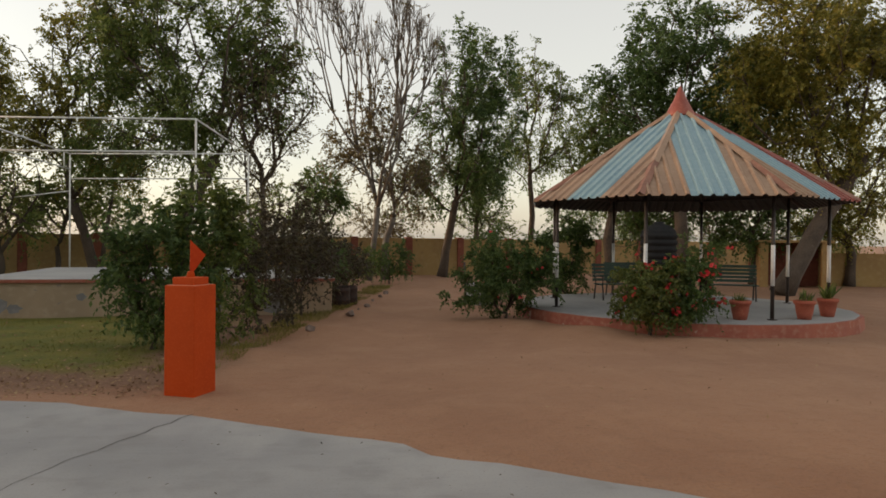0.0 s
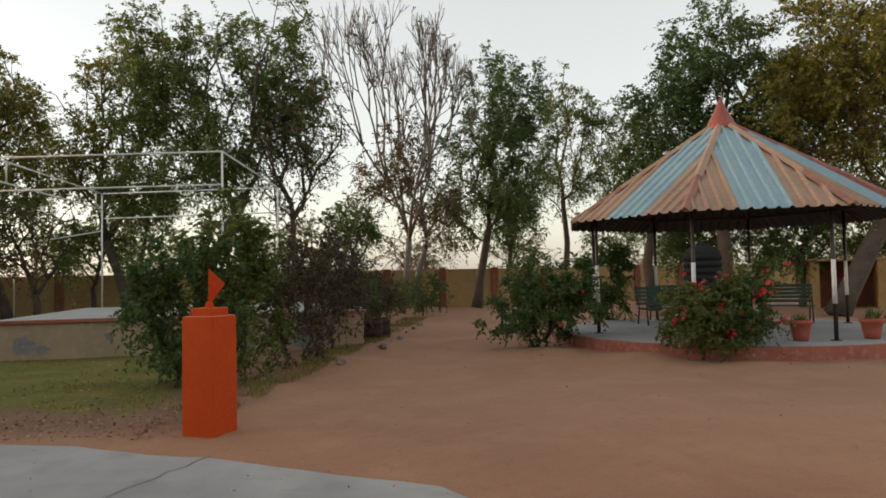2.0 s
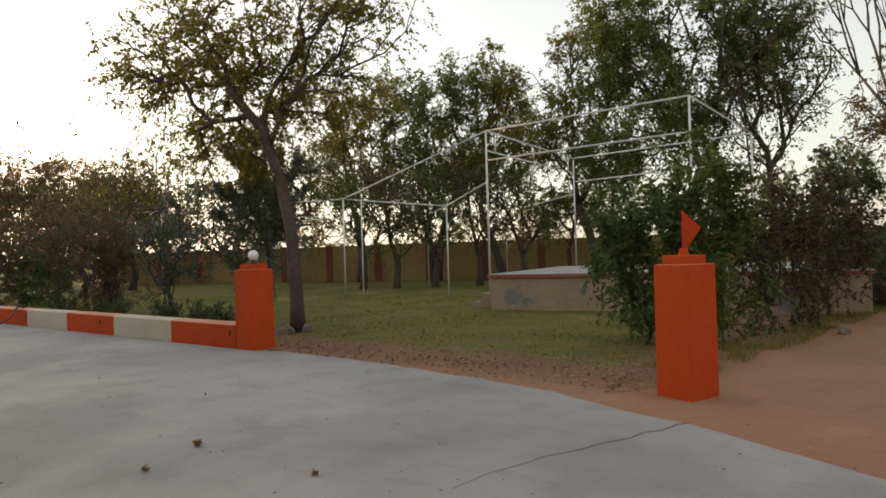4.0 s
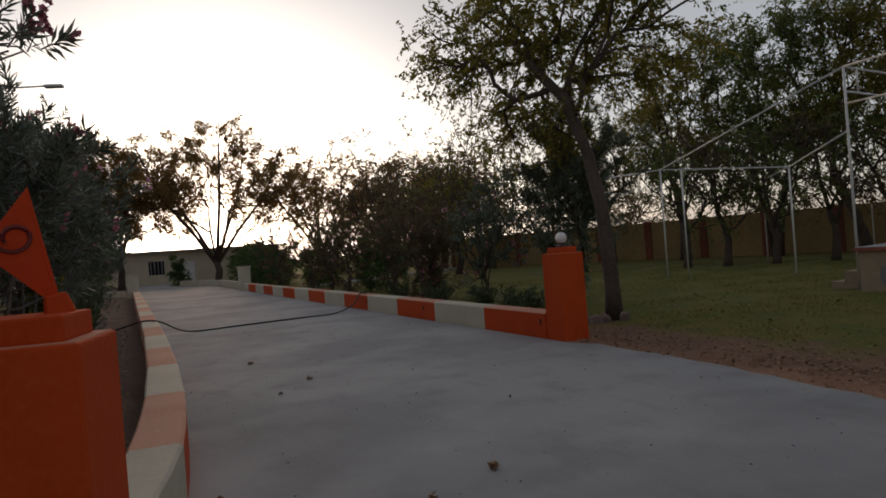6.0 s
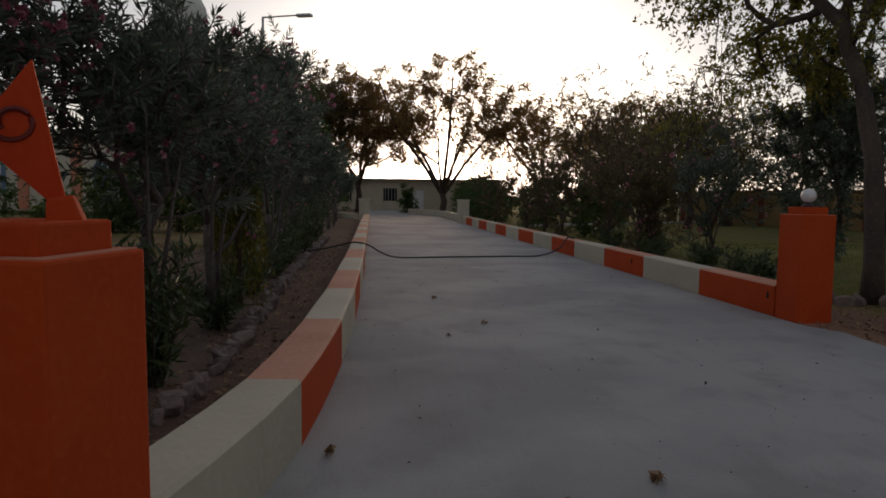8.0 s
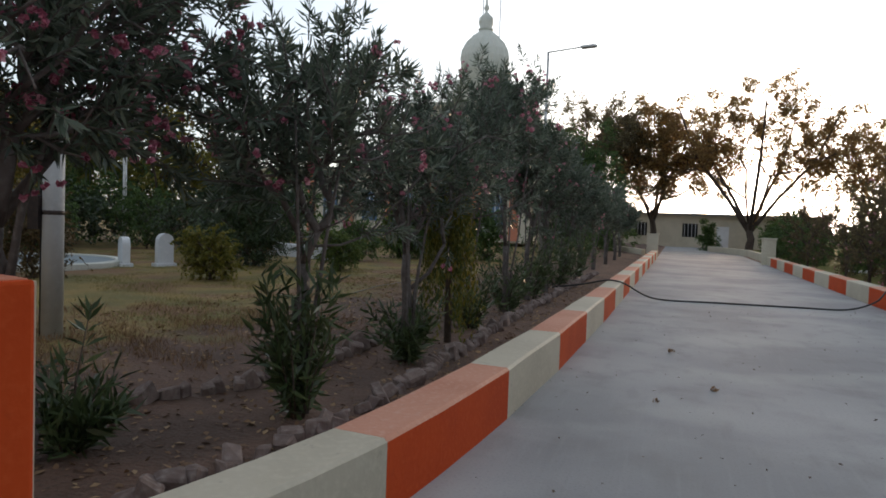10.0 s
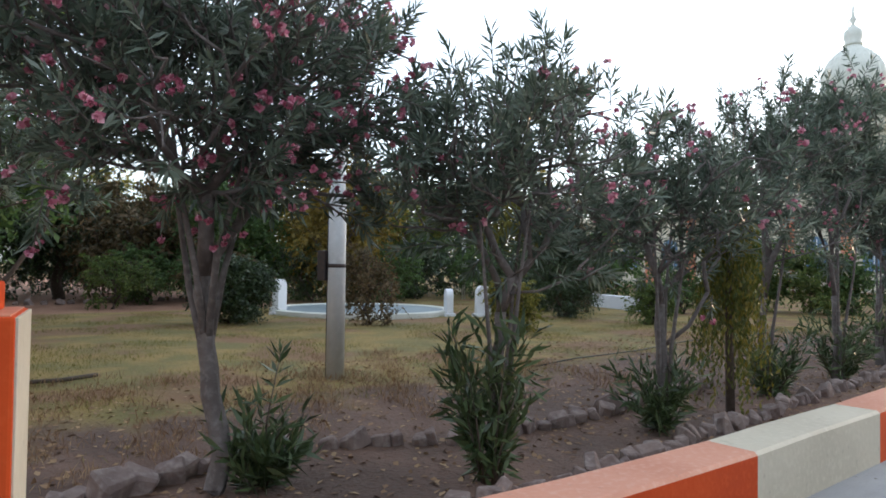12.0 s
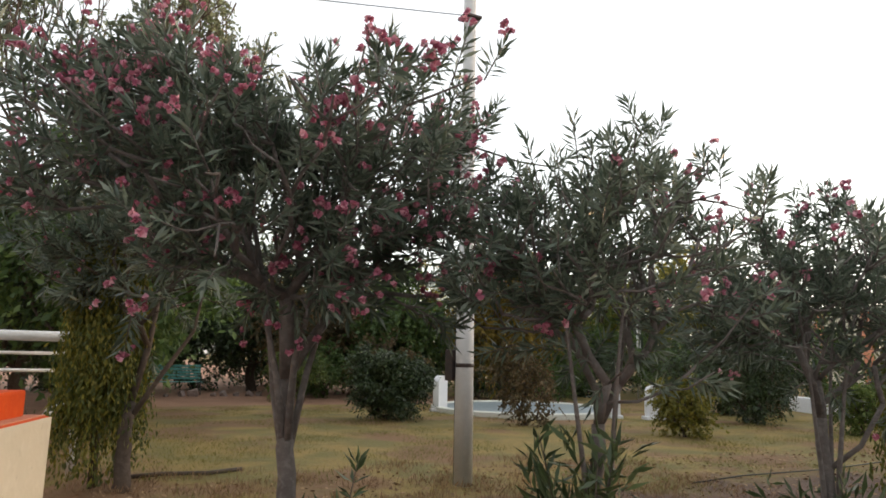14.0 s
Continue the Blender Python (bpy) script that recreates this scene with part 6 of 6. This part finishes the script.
def street_lamp(x, y, h, rot):
    ob = thing("street_lamp", pose(x, y, 0.1, 0, 0, rot), "slim grey street lamp with one arm", "street lamp")
    V, F = tube_data([[((0, 0, -0.1), 0.09), ((0, 0, h * 0.5), 0.07), ((0, 0, h), 0.045)]], 10)
    hang("column", mesh_of("column", V, F, M_STEEL, True), ob)
    pipe("arm", [(0, 0, h - 0.02), (1.4, 0, h + 0.02)], 0.03, M_STEEL, ob, "", 8)
    bm = bmesh.new()
    box(bm, (1.35, -0.13, h - 0.05), (1.95, 0.13, h + 0.06), 0.04)
    part("head", bm, M_STEEL, ob, "flat lamp head")


street_lamp(-28.5, -2.4, 8.1, 75)


def fountain(x, y, r):
    ob = thing("fountain_basin", pose(x, y, GZ - 0.02), "round white painted basin in the garden", "fountain")
    lathe("rim", [(r, -0.1), (r, 0.13), (r - 0.02, 0.15), (r - 0.2, 0.15), (r - 0.22, 0.13), (r - 0.22, 0.0)], M_DOME, ob, "", 40, False)
    lathe("basin", [(r - 0.225, 0.12), (r - 0.24, 0.06), (r - 0.6, 0.03), (0.2, 0.02)], M_BASIN, ob, "pale blue-grey tiled inside", 40, False)


fountain(-14.4, -12.4, 2.5)


def headstone(x, y, rot, h):
    ob = thing("white_pedestal", pose(x, y, GZ - 0.03, 0, 0, rot), "small white painted round-topped pedestal", "pedestal", "white pedestals")
    bm = bmesh.new()
    pts = [(-0.2, -0.05), (0.2, -0.05), (0.2, h - 0.2)] + [(0.2 * math.cos(a), h - 0.2 + 0.2 * math.sin(a)) for a in np.linspace(0.3, 2.85, 8)] + [(-0.2, h - 0.2)]
    a = [bm.verts.new((u, -0.09, v)) for u, v in pts]
    b = [bm.verts.new((u, 0.09, v)) for u, v in pts]
    bm.faces.new(a)
    bm.faces.new(b[::-1])
    for i in range(len(pts)):
        bm.faces.new((a[i], b[i], b[(i + 1) % len(pts)], a[(i + 1) % len(pts)]))
    bmesh.ops.recalc_face_normals(bm, faces=bm.faces)
    part("slab", bm, M_WHITE, ob)
    bm = bmesh.new()
    box(bm, (-0.26, -0.15, -0.04), (0.26, 0.15, 0.1), 0.01)
    part("foot", bm, M_WHITE, ob)


headstone(-12.1, -12.8, 30, 0.95)
headstone(-16.4, -9.6, -20, 0.85)
headstone(-15.7, -10.2, 60, 0.75)

for i, (x, y, r, h, mt) in enumerate(((-9.95, -10.9, 0.82, 1.5, M_CLIPPED), (-17.9, -8.0, 1.1, 2.6, M_CLIPPED), (-12.3, -9.0, 0.75, 1.7, M_LEAF_RUST), (-18.2, -5.6, 0.6, 1.0, M_LEAF), (-22.5, -7.2, 0.8, 1.4, M_LEAF_DARK),
                                      (-9.2, -17, 1.1, 1.6, M_LEAF), (-25, -6.5, 0.9, 1.3, M_LEAF_DARK), (-21, -13, 1.2, 1.8, M_CLIPPED), (-15.8, -17.5, 1.3, 2.1, M_CLIPPED), (-12.2, -16.5, 1.2, 2.0, M_LEAF_RUST), (-14.3, -6.5, 0.55, 1.0, M_LEAF_OLIVE), (-20.3, -9.6, 0.7, 1.2, M_LEAF_RUST))):
    shrub("clipped_bush", "rounded garden bush on the dry lawn", x, y, r, r, h, 320 + i, mt, 22000 if i < 2 else 3200, 0.06 if i < 2 else 0.075, 240 if i < 2 else 130, 0.06, group="garden bushes", category="bush", clump=0.12)

for i, (x, y) in enumerate(((-25.4, -7.0), (-25.8, -6.2), (-26.2, -5.0), (-26.5, -4.0))):
    shrub("garden_bush", "loose dark green bush before the domed building", x, y, 1.2, 1.0, 2.3 + 0.4 * math.sin(i * 2.0), 340 + i, M_LEAF_DARK if i % 2 else M_LEAF, 3200, 0.11, 80, 0.08, group="bushes before the building", category="bush", clump=0.18)

for i, (x, y, r, h) in enumerate(((-18.5, -16.5, 1.3, 2.0), (-20.0, -18.5, 1.5, 2.4), (-16.5, -19.0, 1.4, 2.2), (-13.6, -19.4, 1.4, 2.2), (-10.6, -18.6, 1.2, 1.9), (-19.6, -10.4, 0.9, 1.5), (-22.6, -16.0, 1.5, 2.4))):
    shrub("garden_bush", "dense dark bush behind the basin", x, y, r, r, h, 370 + i, M_CLIPPED if i % 2 else M_LEAF_DARK, 3400, 0.1, 80, 0.06, group="bushes behind the basin", category="bush", clump=0.17)

bench(-6.1, -20.6, 0.15, 185, 1.75, M_TEAL, "teal painted slatted bench on the far side of the garden")

# dense planting and trees closing the garden
for i in range(26):
    a = radians(190 + i * 4.6)
    r = 27 + 2.5 * math.sin(i * 1.7)
    x, y = -6 + r * math.cos(a) * 1.1, 2 + r * math.sin(a)
    if -50 < x < -29 and -30 < y < -3:
        continue
    shrub("background_bush", "dense dark hedge bush closing the garden", x, y, 2.0, 1.7, 2.7 + 0.6 * math.sin(i * 2.3), 400 + i, M_CLIPPED if i % 3 else M_LEAF_DARK, 2800, 0.16, 70, 0.1, group="garden hedge", category="bush", clump=0.3)
for i, (x, y, h, w, m) in enumerate(((-24, -31, 6.5, 3.4, M_LEAF_OLIVE), (-18, -31, 6.8, 3.2, M_LEAF_OLIVE), (-12, -32, 6.4, 3.2, M_LEAF_OLIVE), (-7, -31, 7.0, 3.4, M_LEAF_DARK), (-2, -28, 7.6, 3.4, M_LEAF_DARK), (-28, -27, 6.5, 3.2, M_LEAF_OLIVE),
                                     (-11, -21, 4.4, 2.0, M_LEAF_RUST), (3, -24, 7.5, 3.4, M_LEAF), (-2.6, -13.5, 5.6, 2.6, M_CLIPPED), (-9.0, -23.0, 5.8, 2.2, M_CLIPPED), (-5.2, -24.0, 6.2, 2.2, M_CLIPPED), (-16.9, -17.7, 6.2, 1.9, M_LEAF_YELLOW), (-13.5, -19.5, 4.6, 1.8, M_LEAF_DARK), (-4.2, -19.5, 5.2, 2.4, M_LEAF_DARK), (-0.5, -17, 6.2, 2.6, M_LEAF_DARK), (-21, -24, 5, 2.4, M_LEAF_YELLOW), (-4.3, -10.5, 6.4, 1.9, M_LEAF_DARK), (-27.5, -20.0, 7.2, 3.0, M_LEAF_OLIVE), (-24.5, -23.0, 7.0, 3.0, M_LEAF), (-30.5, -18.6, 6.4, 2.6, M_LEAF_RUST))):
    tree("tree", "green garden tree with a low leafy crown beyond the bushes", [(x, y, 0), (x + 0.1, y, h * 0.15), (x - 0.1, y + 0.1, h * 0.28)],
         [((x, y, h * 0.66), (w, w, h * 0.32)), ((x + w * 0.4, y, h * 0.42), (w * 0.7, w * 0.7, h * 0.2)), ((x - w * 0.4, y, h * 0.46), (w * 0.7, w * 0.7, h * 0.2))], 430 + i, m, 120, 4600, 0.15, 0.36, 0.16, None, "garden trees")


tree("tree", "tall airy tree with pale feathery leaves behind the railing", [(-4.3, -15.6, 0)], [], 460, M_LEAF_PALE, 0, 3200, 0.12, 0.26, 0.16, None, "garden trees", skeleton=(11.6, 3.8, 2.6, 0.14, 7, (0.2, 0.2), 4, 0.7), droop=0.9)


def railing():
    ob = thing("ramp_railing", pose(-4.05, -5.94, 0.44, 0, 0, 8), "white pipe railing beside a low orange parapet", "railing")
    for x in (0.0, 1.4):
        pipe("post", [(x, 0, -0.4), (x, 0, 1.22)], 0.045, M_PIPE, ob, "", 10)
    pipe("handrail", [(-0.12, 0, 1.22), (0.0, 0, 1.25), (1.8, 0, 1.25)], 0.06, M_PIPE, ob, "thick handrail", 12)
    for z in (0.85, 1.05):
        pipe("rail", [(-0.05, 0, z), (1.8, 0, z)], 0.02, M_PIPE, ob, "", 8)
    pipe("stair_rail", [(-0.1, 0.1, 0.7), (0.3, 0.5, 0.42), (0.5, 0.9, 0.16)], 0.045, M_PIPE, ob, "sloping lower rail", 10)
    bm = bmesh.new()
    box(bm, (0.55, -0.2, -0.4), (2.1, -0.05, 0.48), 0.015)
    part("parapet", bm, M_ORANGE, ob, "orange painted parapet")


railing()


def shrine():
    """The cream and orange building with a ribbed dome."""
    ob = thing("domed_building", pose(-44, -15.2, 0.6), "cream and orange building with a ribbed white dome", "building")
    bm = bmesh.new()
    box(bm, (-9, -14, -0.2), (0, 9, 4.2), 0.03)
    part("wall", bm, M_CREAM, ob)
    bm = bmesh.new()
    box(bm, (-8, 0.5, 4.2), (-1, 7.5, 8.6), 0.03)
    part("upper_storey", bm, M_CREAM, ob)
    for z, lo, hi in ((4.2, (-9.3, -14.3), (0.35, 9.3)), (8.6, (-8.3, 0.2), (-0.7, 7.8))):
        bm = bmesh.new()
        box(bm, (lo[0], lo[1], z), (hi[0], hi[1], z + 0.3), 0.03)
        part("cornice", bm, M_CREAM, ob, "cream cornice")
    for y in (-12.5, -9.5, -6.5, -3.5, -0.5, 2.5, 5.5, 8.0):
        bm = bmesh.new()
        box(bm, (0.0, y - 0.3, -0.1), (0.1, y + 0.3, 4.18), 0.02)
        part("pilaster", bm, M_ORANGE_TOP, ob, "orange pilaster")
    for y in (-11, -8, -5, -2, 1, 4, 6.8):
        bm = bmesh.new()
        pts = [(y - 0.55, 0.9), (y + 0.55, 0.9), (y + 0.55, 2.3)] + [(y + 0.55 * math.cos(a), 2.3 + 0.55 * math.sin(a)) for a in np.linspace(0.3, 2.84, 7)] + [(y - 0.55, 2.3)]
        a = [bm.verts.new((0.0, u, v)) for u, v in pts]
        b = [bm.verts.new((0.07, u, v)) for u, v in pts]
        bm.faces.new(b)
        for i in range(len(pts)):
            bm.faces.new((a[i], a[(i + 1) % len(pts)], b[(i + 1) % len(pts)], b[i]))
        bmesh.ops.recalc_face_normals(bm, faces=bm.faces)
        w = part("window", bm, M_BLUEGLASS, ob, "arched blue-grey window")
        for k in range(3):
            pipe("bar", [(0.09, y - 0.3 + 0.3 * k, 0.9), (0.09, y - 0.3 + 0.3 * k, 2.7)], 0.025, M_WHITE, w, "white bar", 6)
    prof = [(1.75, 8.9), (1.75, 11.55), (1.88, 11.66)]
    lathe("drum", prof, M_DOME, ob, "", 20).matrix_basis = pose(-4.5, 4.4, 0)
    n = 24
    dome = [(1.5, 11.65), (1.68, 12.05), (1.74, 12.55), (1.64, 13.1), (1.36, 13.65), (0.92, 14.1), (0.54, 14.38), (0.42, 14.55)]
    V, F = [], []
    for r, z in dome:
        for k in range(n * 2):
            q = r * (1.0 if k % 2 else 0.955)
            V.append((q * math.cos(math.pi * k / n), q * math.sin(math.pi * k / n), z))
    for i in range(len(dome) - 1):
        for k in range(2 * n):
            F.append((i * 2 * n + k, i * 2 * n + (k + 1) % (2 * n), (i + 1) * 2 * n + (k + 1) % (2 * n), (i + 1) * 2 * n + k))
    hang("dome", mesh_of("dome", V, F, M_DOME), ob, "ribbed white dome").matrix_basis = pose(-4.5, 4.4, 0)
    lathe("finial", [(0.48, 14.5), (0.54, 14.6), (0.42, 14.72), (0.52, 15.05), (0.48, 15.4), (0.18, 15.7), (0.08, 15.85), (0.2, 16.1), (0.08, 16.35), (0.05, 16.95), (0.01, 17.0)], M_DOME, ob, "small cap and spire").matrix_basis = pose(-4.5, 4.4, 0)
    for dy in (-0.25, 1.0):
        pipe("flagpole", [(-4.5, 4.4 + dy, 8.9), (-4.5, 4.4 + dy, 18.6 if dy > 0 else 19.5)], 0.03, M_STEEL, ob, "", 6)
    V = [(-4.5, 4.15, 19.4), (-4.5, 4.15, 18.75), (-4.5, 3.5, 19.1)]
    hang("flag", mesh_of("flag", V + [(-4.46, v[1], v[2]) for v in V], [(0, 1, 2), (5, 4, 3), (0, 3, 4, 1), (1, 4, 5, 2), (2, 5, 3, 0)], M_FLAG), ob, "small orange flag")


M_BLUEGLASS = worn("blue_grey_window", (0.12, 0.2, 0.3), (0.1, 0.16, 0.25), (0.2, 0.28, 0.36), 1, 8, 0.3)
shrine()


def lattice_mast():
    ob = thing("lattice_mast", pose(-22.8, -17.3, 0.1, 0, 0, 35), "white lattice mast with side arms behind the garden", "mast")
    for x in (-0.22, 0.22):
        pipe("upright", [(x, 0, -0.05), (x, 0, 5.4)], 0.035, M_PIPE, ob, "", 6)
    for k in range(9):
        pipe("rung", [(-0.22, 0, 0.5 + 0.55 * k), (0.22, 0, 0.5 + 0.55 * (k + (k % 2)))], 0.02, M_PIPE, ob, "", 5)
    for z, a, c in ((4.3, -2.4, 0.9), (4.9, -0.6, 2.2)):
        pipe("arm", [(a, 0, z + 0.15), (c, 0, z)], 0.03, M_PIPE, ob, "", 6)


lattice_mast()


def lawn_pipe():
    pts = [(-10.5, -2.6), (-11.5, -2.75), (-13, -2.7), (-15, -3.0), (-18, -2.9)]
    V, F = tube_data([[((x, y, ground_z(x, y) + 0.03), 0.009) for x, y in pts]], 6)
    tagged(hang("garden_hose", mesh_of("garden_hose", V, F, M_HOSE, True)), "thin dark hose lying over the dry lawn", "hose")
    pts = [(-4.6, -4.9), (-5.0, -5.05), (-5.5, -5.0), (-5.9, -5.15)]
    V, F = tube_data([[((x, y, ground_z(x, y) + 0.03), 0.025) for x, y in pts]], 6)
    tagged(hang("fallen_branch", mesh_of("fallen_branch", V, F, M_BARK, True)), "dry fallen branch lying on the dry grass", "branch")


lawn_pipe()


def lawn_edging():
    """The narrow whitewashed edging of the far lawn path."""
    line = EDGING
    ob = thing("lawn_edging", Matrix.Identity(4), "narrow whitewashed edging across the far lawn", "edging")
    for (x0, y0), (x1, y1) in zip(line, line[1:]):
        a, d = Vector((x0, y0, 0)), Vector((x1 - x0, y1 - y0, 0))
        bm = bmesh.new()
        box(bm, (0.004, -0.1, -0.1), (d.length, 0.1, 0.13), 0.015)
        part("edge_stone", bm, M_WHITE, ob).matrix_basis = Matrix.Translation(a) @ Matrix.Rotation(math.atan2(d.y, d.x), 4, "Z")


EDGING = [(-35.0, 9.5), (-37.0, 12.7), (-39.0, 17.5), (-43.0, 23.4), (-48.0, 28.6)]
lawn_edging()


def garden_path():
    ob = thing("garden_low_wall", pose(-22.5, -9.0, GZ, 0, 0, 65), "low white painted garden wall", "low wall")
    bm = bmesh.new()
    box(bm, (-2.4, -0.15, -0.15), (1.8, 0.15, 0.42), 0.02)
    part("wall", bm, M_WHITE, ob)


garden_path()


# ---- stones, litter, grass ----
def stone_meshes():
    out = []
    for i in range(6):
        rng = random.Random(500 + i)
        bm = bmesh.new()
        bmesh.ops.create_cube(bm, size=0.86)
        for v in bm.verts:
            v.co += Vector((rng.uniform(-0.16, 0.16), rng.uniform(-0.16, 0.16), rng.uniform(-0.16, 0.16)))
        bmesh.ops.bevel(bm, geom=list(bm.edges), offset=0.09, segments=1, affect="EDGES")
        for v in bm.verts:
            v.co += Vector((rng.uniform(-0.03, 0.03), rng.uniform(-0.03, 0.03), rng.uniform(-0.03, 0.03)))
        me = bpy.data.meshes.new("stone")
        bm.to_mesh(me)
        bm.free()
        me.materials.append(M_STONE)
        out.append(me)
    return out


STONES = stone_meshes()


def stone_row(label, line, spacing, size, seed):
    ob = thing("stone_border", Matrix.Identity(4), label, "stone border")
    rng = random.Random(seed)
    for (x1, y1), (x2, y2) in zip(line, line[1:]):
        n = max(1, int(math.hypot(x2 - x1, y2 - y1) / spacing))
        for k in range(n):
            t = (k + rng.uniform(-0.2, 0.2)) / n
            x, y = x1 + (x2 - x1) * t + rng.uniform(-0.05, 0.05), y1 + (y2 - y1) * t + rng.uniform(-0.05, 0.05)
            s = size * rng.uniform(0.7, 1.35)
            o = hang("stone", STONES[rng.randrange(6)], ob)
            o.matrix_basis = pose(x, y, ground_z(x, y) + s * 0.24, rng.uniform(-28, 28), rng.uniform(-28, 28), math.degrees(math.atan2(y2 - y1, x2 - x1)) + rng.uniform(-60, 60)) @ Matrix.Diagonal((s * rng.uniform(0.9, 1.4), s * rng.uniform(0.6, 0.9), s * rng.uniform(0.8, 1.15), 1))


stone_row("rough edging stones along the garden bed", [(-4.5, -0.8), (-5.4, -1.05), (-6.2, -1.08), (-6.75, -0.9), (-7.3, -0.68), (-8.2, -0.56), (-9.4, -0.55), (-11.5, -0.7)], 0.145, 0.165, 1)
stone_row("rough edging stones between bed and driveway wall", [(-5.0, 0.2), (-5.9, 0.36), (-6.5, 0.44), (-7.2, 0.5), (-8.0, 0.5), (-10.0, 0.43), (-14.2, 0.3), (-24, 0.3)], 0.13, 0.14, 2)
stone_row("ring of pale stones round the tree foot", [(-10.5, 8.8), (-10.6, 8.5), (-11.0, 8.3), (-11.5, 8.4), (-11.7, 8.9)], 0.18, 0.2, 3)
stone_row("row of whitewashed stones at the far path", [(-4.5, -19.5), (-8, -19.8), (-12, -20.5)], 0.4, 0.22, 4)
stone_row("broken stones along the hedge foot", [(-3.4, 9.0), (-2.7, 10.5), (-1.8, 12.5), (-1.2, 15), (-0.9, 19), (-0.3, 24)], 1.3, 0.14, 5)


def scatter(name, label, category, n, region, seed, mat, size, aspect, lie, wobble=0.0, keep=None, z=0.004):
    """Many small leaves or blades on the ground in one mesh."""
    rng = np.random.default_rng(seed)
    pts, tries = [], 0
    while len(pts) < n and tries < n * 6:
        tries += 1
        x, y = rng.uniform(region[0], region[1]), rng.uniform(region[2], region[3])
        if keep is None or keep(x, y, rng):
            pts.append((x, y, (max(0.0, ground_z(x, y)) if not (x < -3.85 and y < 1.35) else ground_z(x, y)) + z))
    P = np.array(pts)
    m = len(P)
    if lie:
        d = np.stack([rng.normal(size=m), rng.normal(size=m), rng.normal(size=m) * 0.25], 1)
    else:
        d = np.stack([rng.normal(size=m) * 0.45, rng.normal(size=m) * 0.45, np.ones(m)], 1)
    ln = size * rng.uniform(0.5, 1.4, m)
    tagged(hang(name, leaf_mesh(name, P, d, ln, ln * aspect, mat, rng, not lie, lie)), label, category, kind="stuff")


def patchy(x, y, rng, s=0.8, cut=-0.1):
    return lumps(x + 40, y - 17, s) > cut + rng.uniform(-0.3, 0.3)


scatter("lawn_grass", "short green lawn grass with worn patches", "grass", 60000, (-24, -3.6, 8.3, 24), 601, M_GRASS, 0.045, 0.12, False, keep=lambda x, y, r: patchy(x, y, r) and (x < -3.4 - 0.25 * (y - 8) if y < 10 else x < -3.2) and not (-9.3 < x < -1 and y > 14))
scatter("hedge_grass", "dry grass tufts at the hedge foot", "grass", 14000, (-3.6, 0.3, 8, 26), 602, M_DRYGRASS, 0.09, 0.1, False, keep=lambda x, y, r: abs(x - (-3.0 + 0.13 * (y - 8.5))) < 0.45 and patchy(x, y, r, 1.5))
scatter("garden_grass", "dry yellowing grass of the garden", "grass", 52000, (-20, -3.3, -15, -1.4), 603, M_DRYGRASS, 0.05, 0.1, False, keep=lambda x, y, r: patchy(x, y, r, 0.9, 0.1) and y < -1.5 - 0.9 * r.random())
scatter("dry_tufts", "brown withered grass tufts round the pole and along the bed", "grass", 9000, (-11, -4.1, -5.0, -1.2), 609, M_DEAD, 0.085, 0.07, False, keep=lambda x, y, r: patchy(x, y, r, 2.2, 0.15) or math.hypot(x + 8.0, y + 3.46) < 0.45)
scatter("leaf_litter", "brown fallen leaves along the concrete edge", "fallen leaves", 2600, (-10.5, -2.8, 6.6, 10.2), 604, M_DEAD, 0.052, 0.6, True, keep=lambda x, y, r: not inside_road(x, y) and r.random() < math.exp(-abs(y - 7.4) / 0.8))
scatter("bed_litter", "brown fallen leaves on the garden bed", "fallen leaves", 8500, (-20, -4.0, -4.5, 1.0), 605, M_DEAD, 0.06, 0.55, True, keep=lambda x, y, r: y < 0.95)
scatter("lawn_litter", "fallen leaves scattered on the lawn", "fallen leaves", 700, (-18, -3.5, 9, 17), 606, M_DEAD, 0.075, 0.6, True)
scatter("road_litter", "a few curled dry leaves on the concrete", "fallen leaves", 420, (-18, 1, 1.4, 6.6), 607, M_CHAFF, 0.028, 0.6, True, keep=lambda x, y, r: inside_road(x, y), z=0.02)
scatter("earth_litter", "twigs and dry leaves on the sandy earth", "fallen leaves", 1500, (-2, 12, 5, 26), 608, M_DEAD, 0.05, 0.4, True, keep=lambda x, y, r: not inside_road(x, y), z=0.015)


def dry_leaf_clump(x, y, s, seed):
    rng = np.random.default_rng(seed)
    n = 9
    c = rng.normal(size=(n, 3)) * np.array([0.25, 0.25, 0.16]) * s + np.array([0, 0, 0.4 * s])
    ob = hang("dry_leaf", leaf_mesh("dry_leaf", c, rng.normal(size=(n, 3)), np.full(n, s), np.full(n, s * 0.6), M_DEAD, rng))
    ob.matrix_basis = pose(x, y, 0)
    tagged(ob, "curled dark dry leaf lying on the concrete", "dry leaf", "dry leaves on the concrete")


for i, (x, y, s) in enumerate(((-5.24, 3.17, 0.075), (-5.75, 1.45, 0.07), (-9.6, 3.0, 0.05), (-5.0, 2.6, 0.05), (-11.5, 2.6, 0.06), (-8.9, 2.5, 0.05), (-3.9, 3.2, 0.05))):
    dry_leaf_clump(x, y, s, 700 + i)
